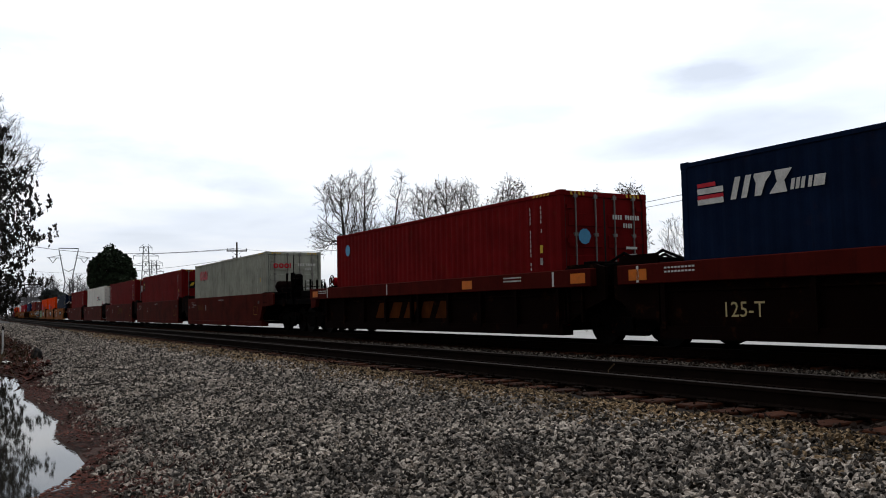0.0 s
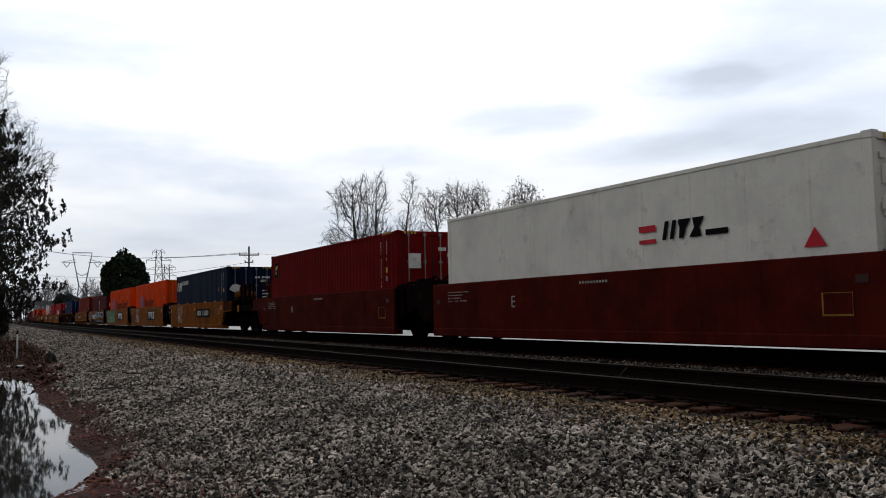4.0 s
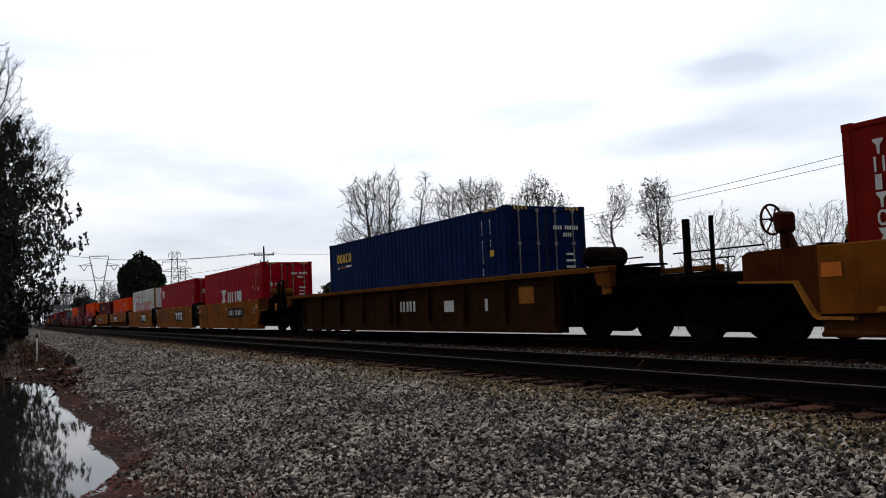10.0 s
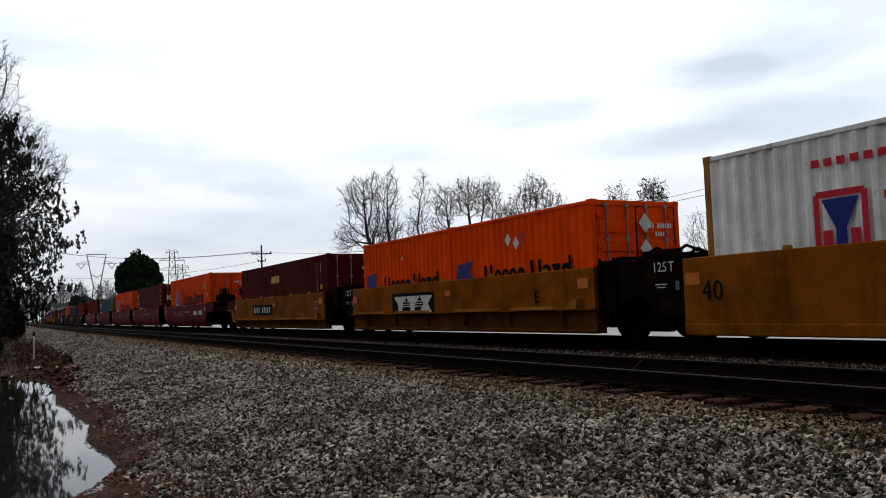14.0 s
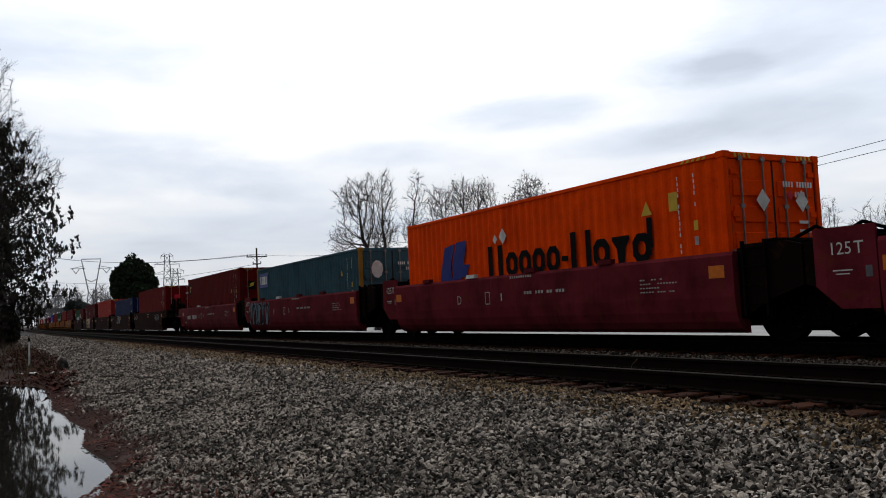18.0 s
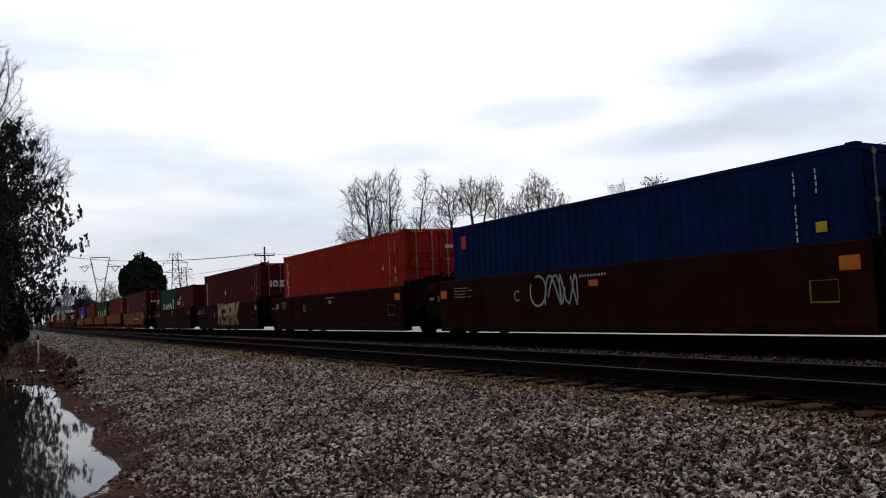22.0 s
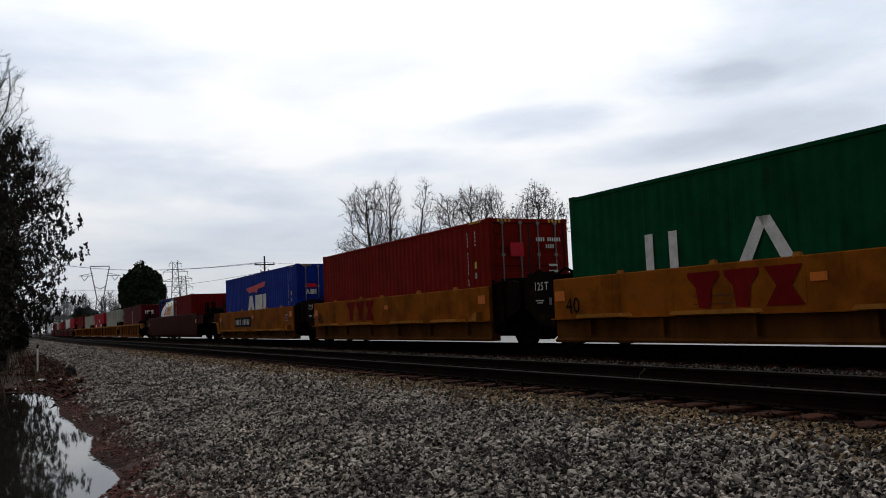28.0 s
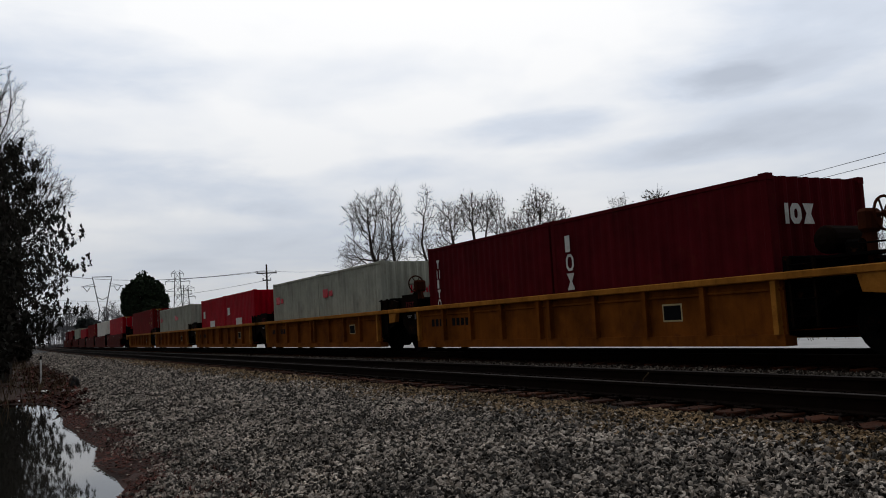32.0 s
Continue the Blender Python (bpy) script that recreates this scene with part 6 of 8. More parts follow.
# ---- ground, water, tracks ----
def ease(a, b, x):
    t = min(1, max(0, (x - a) / (b - a)))
    return t * t * (3 - 2 * t)


def lerp_list(table, x):
    for (a, va), (b, vb) in zip(table, table[1:]):
        if x <= b:
            return va + (vb - va) * max(0, min(1, (x - a) / (b - a)))
    return table[-1][1]


SECTION = [(-4000, 2.0), (-300, 1.0), (-60, 0.6), (-14, 0.25), (-6, -0.15), (-3.2, -0.55), (-1.6, -0.78), (0.4, -0.80), (1.1, -0.78), (1.9, -0.68), (3.4, -0.46), (4.7, -0.345), (5.3, -0.310), (5.75, -0.305), (6.3, -0.335),
           (8.5, -0.35), (9.0, -0.29), (9.45, -0.250), (9.9, -0.265), (10.5, -0.34), (13.6, -0.35), (14.4, -0.40), (15.6, -0.62), (30, -0.62), (60, -0.4), (300, 0.0), (4000, 3.0)]


def ground_z(s, off):
    z = lerp_list(SECTION, off)
    shore = ease(-9.7, -8.5, s + 2.0 * (off - 1.27)) if s > -14 else 0.0
    if off < 2.2:
        z += 0.11 * shore * (1 - ease(1.4, 2.2, off)) * ease(-9, -4, off)
    wave = 0.10 * math.sin(s * 0.85 + 1.2) + 0.05 * math.sin(s * 2.3)
    ditch = ease(-26, -20, s) * (1 - shore) * (1 - ease(0.50 + wave, 1.30 + wave, off)) * ease(-3.5, -2.2, off)
    z -= 0.22 * ditch
    if off < 4.6 and off > -40:
        z += 0.05 * (noise.noise((s * 0.5, off * 0.5, 3.1))) * (1 - ease(3.6, 4.6, off))
    return z


TOE_S, TOE_O = (-100, -60, -38, -26, -18, -12.4, -9.5, -8.0, -6.8, -4, 0), (2.9, 2.7, 2.45, 2.15, 1.70, 1.68, 1.52, 1.38, 1.10, 0.8, 0.7)


def toe(ss):
    """Where the ballast ends and the leaf-strewn bank begins."""
    return np.interp(ss, TOE_S, TOE_O) + 0.12 * np.sin(ss * 1.7) + 0.07 * np.sin(ss * 4.1)


S_LIST = [-4000, -2500, -1500, -1000, -800, -700, -600, -500, -420, -360, -300, -250, -200, -160, -130, -105, -85, -70] + [-60 + i for i in range(0, 30, 2)] + [-30 + 0.8 * i for i in range(44)] + [6, 10, 16, 25, 40, 60, 100, 160, 250, 400, 600, 800, 1200, 2500, 4000]
O_LIST = [-4000, -1500, -600, -300, -150, -80, -45, -28, -18, -12, -9, -7, -5.5, -4.2, -3.2, -2.6, -2.0, -1.4, -0.8, -0.2, 0.3, 0.7, 0.95, 1.2, 1.5, 1.9, 2.3, 2.8, 3.4, 4.0, 4.4, 4.7, 5.0, 5.3, 5.55, 5.75, 6.3, 8.5, 8.85, 9.0, 9.2, 9.45, 9.9, 10.2, 10.5, 13.6, 14.4, 15.2, 15.8, 22, 30, 45, 60, 100, 200, 300, 600, 1500, 4000]
gv, gf, gm = [], [], []
for s in S_LIST:
    for off in O_LIST:
        gv.append(along(s, off, ground_z(s, off)))
no = len(O_LIST)
for i in range(len(S_LIST) - 1):
    for j in range(no - 1):
        gf.append((i * no + j, (i + 1) * no + j, (i + 1) * no + j + 1, i * no + j + 1))
        mid_off, mid_s = (O_LIST[j] + O_LIST[j + 1]) / 2, (S_LIST[i] + S_LIST[i + 1]) / 2
        edge = float(toe(mid_s)) + 0.05
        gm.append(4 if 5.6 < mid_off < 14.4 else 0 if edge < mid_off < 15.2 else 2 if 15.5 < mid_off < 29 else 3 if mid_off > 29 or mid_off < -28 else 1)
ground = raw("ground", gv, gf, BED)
for m_ in (SOIL, PALE, FIELD, TRACKBED):
    ground.data.materials.append(m_)
ground.data.polygons.foreach_set("material_index", np.array(gm, np.int32))
ground.data.polygons.foreach_set("use_smooth", np.ones(len(gf), bool))
tagged(ground, "ground with ballast bed, leaf-strewn bank, pale gravel and winter fields", "ground", kind="structure")

wv, wf = [], []
w_s = [-27 + i for i in range(25)]
for s in w_s:
    for off in (-3.4, -2, -1, 0, 0.8, 1.6):
        wv.append(along(s, off, -0.795))
for i in range(len(w_s) - 1):
    for j in range(5):
        wf.append((i * 6 + j, (i + 1) * 6 + j, (i + 1) * 6 + j + 1, i * 6 + j + 1))
tagged(raw("water", wv, wf, WATER), "still dark ditch water mirroring the overcast sky", "water", kind="structure")


def swept(name, prof, off, s_list, material, parent):
    """A cross-section (across, up) drawn along the curve."""
    n = len(prof)
    v = [along(s, off + p, z + RAIL_TOP) for s in s_list for p, z in prof]
    f = [(i * n + k, i * n + (k + 1) % n, (i + 1) * n + (k + 1) % n, (i + 1) * n + k) for i in range(len(s_list) - 1) for k in range(n)]
    ob = raw(name, v, f, material)
    ob.parent = parent
    return ob


RAIL_S = [-760 + 20 * i for i in range(32)] + [-120 + 5 * i for i in range(26)] + [30 + 20 * i for i in range(32)]
RAIL = [(-0.070, -0.172), (-0.070, -0.160), (-0.012, -0.145), (-0.010, -0.045), (-0.036, -0.036), (-0.036, -0.006), (0.036, -0.006), (0.036, -0.036), (0.010, -0.045), (0.012, -0.145), (0.070, -0.160), (0.070, -0.172)]
HEAD = [(-0.034, -0.0055), (-0.028, 0.0), (0.028, 0.0), (0.034, -0.0055)]


def tie_build(b):
    box(b, -0.115, 0.115, -1.30, 1.30, -0.355, -0.185, 0.012)


def track(name, centre, label, worn):
    t = tagged(new(name), label, "railway track", "tracks", "structure")
    for sg in (-1, 1):
        swept("rail", RAIL, centre + sg * 0.753, RAIL_S, RAILWEB, t)
        swept("rail_head", HEAD, centre + sg * 0.753, RAIL_S, RAILHEAD, t)
    rg = random.Random(int(centre * 10))
    for i in range(130):
        s = -58 + i * 0.5 + rg.uniform(-0.04, 0.04)
        part("tie", "tie", tie_build, TIE, t, "", on_track(s, centre + rg.uniform(-0.05, 0.05), RAIL_TOP + rg.uniform(-0.012, 0.006)) @ Matrix.Rotation(rg.uniform(-0.02, 0.02), 4, "Z"))
    v, f = [], []
    for i in range(420):
        s = -58 - (i + 1) * 0.55
        m_ = on_track(s, centre + rg.uniform(-0.05, 0.05), RAIL_TOP)
        k = len(v)
        v += [m_ @ Vector(p) for p in ((-0.115, -1.3, -0.3), (0.115, -1.3, -0.3), (0.115, 1.3, -0.3), (-0.115, 1.3, -0.3), (-0.115, -1.3, -0.185), (0.115, -1.3, -0.185), (0.115, 1.3, -0.185), (-0.115, 1.3, -0.185))]
        f += [[k + q for q in r] for r in ((4, 5, 6, 7), (0, 1, 5, 4), (1, 2, 6, 5), (2, 3, 7, 6), (3, 0, 4, 7))]
    far_ties = raw("tie_row", v, f, TIE)
    far_ties.parent = t
    far_ties["kind"] = "stuff"

    def plate(b):
        box(b, -0.09, 0.09, -0.18, 0.18, -0.186, -0.168, 0.004)
        for q in (-0.06, 0.06):
            for r in (-0.11, 0.11):
                box(b, q - 0.012, q + 0.012, r - 0.014, r + 0.014, -0.170, -0.145)
    for i in range(44):
        for sg in (-1, 1):
            part("tie_plate", "tie_plate", plate, RAILWEB, t, "", on_track(-20 + i * 0.5, centre + sg * 0.753, RAIL_TOP))
    return t


track("track_1", NEAR, "empty railway track with rusty rails on creosoted ties", 1)
track("track_2", FAR, "railway track under the passing train", 2)

# ---- ballast stones ----
ICO_V = np.array([(0, 0, 1), (0.894, 0, 0.447), (0.276, 0.851, 0.447), (-0.724, 0.526, 0.447), (-0.724, -0.526, 0.447), (0.276, -0.851, 0.447),
                  (0.724, 0.526, -0.447), (-0.276, 0.851, -0.447), (-0.894, 0, -0.447), (-0.276, -0.851, -0.447), (0.724, -0.526, -0.447), (0, 0, -1)])
ICO_F = np.array([(0, 1, 2), (0, 2, 3), (0, 3, 4), (0, 4, 5), (0, 5, 1), (1, 6, 2), (2, 7, 3), (3, 8, 4), (4, 9, 5), (5, 10, 1),
                  (6, 7, 2), (7, 8, 3), (8, 9, 4), (9, 10, 5), (10, 6, 1)])
OCT_V = np.array([(1, 0, 0), (0, 1, 0), (-1, 0, 0), (0, -1, 0), (0, 0, 1), (0, 0, -1.0)])
OCT_F = np.array([(0, 1, 4), (1, 2, 4), (2, 3, 4), (3, 0, 4), (1, 0, 5), (2, 1, 5), (3, 2, 5), (0, 3, 5)])
rng = np.random.default_rng(7)


def stones(name, s0, s1, o0, o1, step, size, material, base, label, keep=None):
    bv, bf = base
    ns, nf = int((s1 - s0) / step), int((o1 - o0) / step)
    ss, oo = np.meshgrid(s0 + (np.arange(ns) + 0.5) * step, o0 + (np.arange(nf) + 0.5) * step, indexing="ij")
    ss, oo = ss.ravel() + rng.uniform(-0.5, 0.5, ss.size) * step, oo.ravel() + rng.uniform(-0.5, 0.5, oo.size) * step
    if keep is not None:
        ok = keep(ss, oo)
        ss, oo = ss[ok], oo[ok]
    n = len(ss)
    zz = np.array([ground_z(float(a), float(b)) for a, b in zip(ss, oo)])
    q = rng.normal(size=(n, 4))
    q /= np.linalg.norm(q, axis=1)[:, None]
    w_, x_, y_, z_ = q.T
    rot = np.stack([1 - 2 * (y_ ** 2 + z_ ** 2), 2 * (x_ * y_ - z_ * w_), 2 * (x_ * z_ + y_ * w_), 2 * (x_ * y_ + z_ * w_), 1 - 2 * (x_ ** 2 + z_ ** 2), 2 * (y_ * z_ - x_ * w_),
                    2 * (x_ * z_ - y_ * w_), 2 * (y_ * z_ + x_ * w_), 1 - 2 * (x_ ** 2 + y_ ** 2)], 1).reshape(n, 3, 3)
    r = size / 2 * rng.uniform(0.6, 1.5, (n, 1)) * np.stack([rng.uniform(0.8, 1.6, n), rng.uniform(0.6, 1.2, n), rng.uniform(0.35, 0.8, n)], 1)
    pts = bv[None] * r[:, None, :] * rng.uniform(0.52, 1.36, (n, len(bv), 1))
    pts = np.einsum("nij,nkj->nki", rot, pts)
    a = ss * CURVE
    rad = 1 / CURVE - oo
    cen = np.stack([np.sin(a) * rad, 1 / CURVE - np.cos(a) * rad, zz + size * rng.uniform(0.0, 0.42, n)], 1)
    v = (pts + cen[:, None]).reshape(-1, 3)
    f = (bf[None] + (np.arange(n) * len(bv))[:, None, None]).reshape(-1, 3)
    return tagged(raw(name, v, f, material), label, "ballast", kind="stuff")


def keep_grey(ss, oo):
    return (oo > toe(ss) + rng.normal(0, 0.16, len(oo))) & (oo < 5.28 + 0.16 * np.sin(ss * 2.3) + rng.uniform(-0.45, 0.45, len(oo)))


def keep_rust(ss, oo):
    return (oo > 5.15 + 0.16 * np.sin(ss * 2.3) + rng.uniform(-0.45, 0.45, len(oo))) & (oo < 5.74 + 0.12 * np.sin(ss * 3.7) + 0.12 * np.sin(ss * 9.1) + rng.uniform(0, 0.22, len(oo)))


ICO, OCT = (ICO_V, ICO_F), (OCT_V, OCT_F)
GREYWORDS, RUSTWORDS = "loose grey crushed-granite ballast stones", "rust-stained ballast stones beside the ties"
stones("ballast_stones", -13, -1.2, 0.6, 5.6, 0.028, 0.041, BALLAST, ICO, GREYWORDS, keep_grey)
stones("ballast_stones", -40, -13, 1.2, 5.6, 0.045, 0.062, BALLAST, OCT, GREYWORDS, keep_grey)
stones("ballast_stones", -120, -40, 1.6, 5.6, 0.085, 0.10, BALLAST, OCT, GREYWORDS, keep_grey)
stones("ballast_stones", -16, -1.2, 4.4, 6.1, 0.031, 0.044, RUSTBED, ICO, RUSTWORDS, keep_rust)
stones("ballast_stones", -60, -16, 4.4, 6.1, 0.055, 0.075, RUSTBED, OCT, RUSTWORDS, keep_rust)
stones("ballast_stones", -30, 1, 6.0, 13.8, 0.11, 0.065, DARKSTONE, OCT, "dark stained ballast between the ties, shade in its colour")
stones("ballast_stones", -1.2, 12, 0.6, 5.6, 0.055, 0.07, BALLAST, OCT, GREYWORDS, keep_grey)
stones("ballast_stones", -1.2, 12, 4.4, 6.1, 0.06, 0.075, RUSTBED, OCT, RUSTWORDS, keep_rust)
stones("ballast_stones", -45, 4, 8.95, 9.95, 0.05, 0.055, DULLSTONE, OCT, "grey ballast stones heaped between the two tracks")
# the stones nearest to the viewer, each on its own, lying on the bed
pile = tagged(new("loose_ballast"), "loose crushed-granite stones lying on the ballast shoulder", "ballast", kind="structure")
STONE = []
for k in range(8):
    rg = random.Random(k)
    bm = bmesh.new()
    bmesh.ops.create_icosphere(bm, subdivisions=1, radius=0.5)
    for v in bm.verts:
        v.co = Vector((v.co.x * rg.uniform(0.8, 1.2), v.co.y * rg.uniform(0.7, 1.0), v.co.z * rg.uniform(0.55, 0.8))) * rg.uniform(0.85, 1.15)
    me = bpy.data.meshes.new("stone")
    bm.to_mesh(me)
    bm.free()
    me.materials.append(BALLAST)
    STONE.append(me)
rg = random.Random(5)
for k in range(290):
    s, off = rg.uniform(-7.5, -2.2), rg.uniform(2.0, 4.3)
    ob = new("stone", rg.choice(STONE))
    ob.parent = pile
    d = rg.uniform(0.028, 0.05)
    ob.matrix_basis = Matrix.Translation(along(s, off, ground_z(s, off) + 0.022)) @ Euler((rg.random() * 6, rg.random() * 0.6, rg.random() * 6)).to_matrix().to_4x4() @ Matrix.Diagonal((d, d, d, 1))


# ---- plants ----
def blades(name, n, s0, s1, o0, o1, length, width, material, label, flat_=0.0, keep=None, category="plants"):
    v, f = [], []
    rg = random.Random(hash_name(name + label))
    for _ in range(n):
        s, off = rg.uniform(s0, s1), rg.uniform(o0, o1)
        if keep and not keep(s, off):
            continue
        p = along(s, off, ground_z(s, off) + 0.02)
        a = rg.random() * 6.283
        l_ = length * rg.uniform(0.5, 1.3)
        up_ = Vector((math.cos(a) * (0.35 + flat_), math.sin(a) * (0.35 + flat_), max(0.05, 1 - flat_))).normalized() * l_
        sd_ = Vector((-math.sin(a), math.cos(a), rg.uniform(-0.3, 0.3))) * width * rg.uniform(0.6, 1.3)
        k = len(v)
        v += [p - sd_ / 2, p + sd_ / 2, p + up_ + sd_ / 5, p + up_ - sd_ / 5]
        f.append((k, k + 1, k + 2, k + 3))
    return tagged(raw(name, v, f, material), label, category, kind="stuff")


def hash_name(t):
    return sum(ord(ch) * (i + 1) for i, ch in enumerate(t))


blades("leaf_litter", 60000, -26, -2.5, 0.2, 2.9, 0.034, 0.028, LEAFLITTER, "wet red-brown fallen leaves along the ditch", 0.85, lambda s, o: o < toe(s) + 0.05 + 0.35 * abs(noise.noise((s * 31.7, o * 29.3, 7.0))) + 0.45 * noise.noise((s * 0.7, o * 0.9, 2.0)) and ground_z(s, o) > -0.79, "leaves")
blades("leaf_litter", 9000, -60, -20, -3, 3.0, 0.14, 0.10, LEAFLITTER, "red-brown leaves and weeds on the far bank", 0.6, lambda s, o: o < toe(s) and ground_z(s, o) > -0.79, "leaves")
blades("dead_grass", 5000, -75, -22, -9, 2.3, 0.5, 0.025, GRASS, "thin dead winter grass on the bank", 0.1, lambda s, o: o < 1.2 + 0.9 * ease(-12, -34, s) and noise.noise((s * 0.3, o * 0.5, 8)) > -0.1, "grass")
blades("red_weeds", 500, -9, -3.5, 1.1, 2.0, 0.07, 0.014, LEAFLITTER, "short reddish weeds at the ballast toe", 0.5, None, "weeds")
blades("dead_grass", 5000, -60, 10, 25, 45, 0.45, 0.03, GRASS, "dead grass beyond the far track", 0.1, lambda s, o: noise.noise((s * 0.2, o * 0.3, 4)) > 0.15, "grass")


def tubes(segs, sides=4):
    """Tapered prisms along many short lines: arrays of vertices and faces."""
    a = np.array([s[0] for s in segs], float)
    b = np.array([s[1] for s in segs], float)
    r0 = np.array([s[2] for s in segs])[:, None]
    r1 = np.array([s[3] for s in segs])[:, None]
    d = b - a
    d /= np.linalg.norm(d, axis=1)[:, None] + 1e-9
    ref = np.where(np.abs(d[:, 2:3]) > 0.9, np.array([[1.0, 0, 0]]), np.array([[0, 0, 1.0]]))
    e1 = np.cross(d, ref)
    e1 /= np.linalg.norm(e1, axis=1)[:, None]
    e2 = np.cross(d, e1)
    v = []
    for p, r in ((a, r0), (b, r1)):
        for k in range(sides):
            t = k * 2 * math.pi / sides
            v.append(p + (e1 * math.cos(t) + e2 * math.sin(t)) * r)
    v = np.stack(v, 1).reshape(-1, 3)
    n = len(segs)
    q = np.array([(k, (k + 1) % sides, sides + (k + 1) % sides, sides + k) for k in range(sides)])
    return v, (q[None] + (np.arange(n) * 2 * sides)[:, None, None]).reshape(-1, 4)


def polar(turn, r, z=None):
    """A place seen from the viewer: degrees from across the track towards -x, and metres."""
    x, y = -math.sin(radians(turn)) * r, math.cos(radians(turn)) * r
    return Vector((x, y, -0.6 if z is None else z))


def bare_tree(seed, turn, far, lobes, stems=2, leaves=0, label="bare winter tree with fine twigs", spacing=0.27, r_twig=0.0095, fork=0.34):
    """A bare tree whose forks grow towards scattered points until its crown, a few lobes (across, up, half width, half height), is filled."""
    rg = np.random.default_rng(seed)
    right = np.array((math.cos(radians(turn)), math.sin(radians(turn)), 0.0))
    depth = np.array((-right[1], right[0], 0.0))
    goals = []
    for du, z, r, rz in lobes:
        n = int(4.19 * r * r * rz / spacing ** 3) + 6
        q = rg.normal(size=(n, 3))
        q *= (rg.random((n, 1)) ** 0.40 * rg.uniform(0.86, 1.06, (n, 1))) / np.linalg.norm(q, axis=1)[:, None]
        goals.append(right * (du + q[:, :1] * r) + depth * (q[:, 1:2] * r) + np.array((0, 0, 1.0)) * (z + q[:, 2:] * rz))
    goals = np.concatenate(goals)
    low = goals[:, 2].min()
    top = max(low * 0.75, fork * goals[:, 2].max())
    at_, back, head = [], [], []

    def grow(p, k, d):
        at_.append(p)
        back.append(k)
        head.append(d)
        return len(at_) - 1

    lean = right * (goals[:, :2] @ right[:2]).mean()
    for k in range(stems):
        a = k * 2 * math.pi / stems + seed
        p = right * (0.16 * math.cos(a)) + depth * (0.16 * math.sin(a)) + np.array((0, 0, -0.3))
        d = np.array((0, 0, 1.0)) + (right * math.cos(a) + depth * math.sin(a)) * (0.10 if stems > 1 else 0.02) + lean * 0.04
        i = grow(p, -1, d)
        while at_[i][2] < top * (0.85 + 0.3 * k / stems):
            d = d + rg.normal(size=3) * (0.09, 0.09, 0.03) + (0, 0, 0.10)
            d = d / np.linalg.norm(d)
            i = grow(at_[i] + d * 0.30, i, d)
    step, best, near, done = 0.20, np.full(len(goals), 1e9), np.zeros(len(goals), int), 0
    forks = {}
    for _ in range(140):
        fresh = np.array(at_[done:])
        if not len(fresh) or not len(goals):
            break
        dist = np.linalg.norm(goals[:, None] - fresh[None], axis=2)
        j = dist.argmin(1)
        m_ = dist[np.arange(len(goals)), j]
        better = m_ < best
        near[better], best[better] = j[better] + done, m_[better]
        keep = best > 0.72 * spacing
        goals, best, near = goals[keep], best[keep], near[keep]
        done = len(at_)
        if not len(goals):
            break
        reach = max(2.4, best.min() + 0.6)
        spent = np.zeros(len(goals), bool)
        for i in np.unique(near[best < reach]):
            if forks.get(i, 0) > 2:
                spent |= near == i
                continue
            forks[i] = forks.get(i, 0) + 1
            pull = goals[(near == i) & (best < reach)] - at_[i]
            d = (pull / np.linalg.norm(pull, axis=1)[:, None]).mean(0) + 0.45 * np.array(head[i]) + np.array((0, 0, 0.22)) + rg.normal(size=3) * 0.15
            d = d / np.linalg.norm(d)
            grow(at_[i] + d * step * rg.uniform(0.8, 1.2), i, d)
        goals, best, near = goals[~spent], best[~spent], near[~spent]
    load = np.zeros(len(at_))
    kids = np.zeros(len(at_), int)
    for i in range(len(at_) - 1, -1, -1):
        load[i] = max(load[i], 1)
        if back[i] >= 0:
            load[back[i]] += load[i]
            kids[back[i]] += 1
    # every piece carries the sum of its tips, as pipes do
    girth = r_twig * load ** 0.52
    stout = girth.max() * 0.42
    trunk, branch, twig, tips = [], [], [], []
    for i in range(len(at_)):
        k = back[i]
        if k >= 0:
            (trunk if girth[i] > stout else branch).append((at_[k], at_[i], min(girth[k], girth[i] * 1.35), girth[i]))
        if load[i] < 14:
            for _ in range(3 if kids[i] == 0 else int(rg.random() < 0.8)):
                d = np.array(head[i]) + rg.normal(size=3) * 0.45 + (0, 0, 0.35)
                d = d / np.linalg.norm(d)
                q = at_[i] + d * rg.uniform(0.18, 0.40)
                e = q + (d + rg.normal(size=3) * 0.35) * rg.uniform(0.12, 0.26)
                twig += [(at_[i], q, r_twig, r_twig * 0.85), (q, e, r_twig * 0.85, r_twig * 0.6)]
                tips.append(e)
    t = thing("tree", label, "tree", "trees")
    t.location = polar(turn, far)
    for name, ss, mt, sides in (("trunk", trunk, BARK, 6), ("branch", branch, BARK, 4), ("crown", twig, TWIG, 3)):
        ob = raw(name, *tubes(ss, sides), mt)
        ob.parent = t
        if name != "trunk":
            ob["kind"] = "stuff"
    if leaves:
        v, f = [], []
        for _ in range(leaves):
            p = Vector(tips[rg.integers(len(tips))]) + Vector(rg.normal(size=3)) * 0.05
            a, b = Vector(rg.normal(size=3)).normalized() * 0.05, Vector(rg.normal(size=3)).normalized() * 0.04
            k = len(v)
            v += [p - a - b, p + a - b, p + a + b, p - a + b]
            f.append((k, k + 1, k + 2, k + 3))
        ob = raw("leaves", v, f, DEADLEAF)
        ob.parent = t
    return t


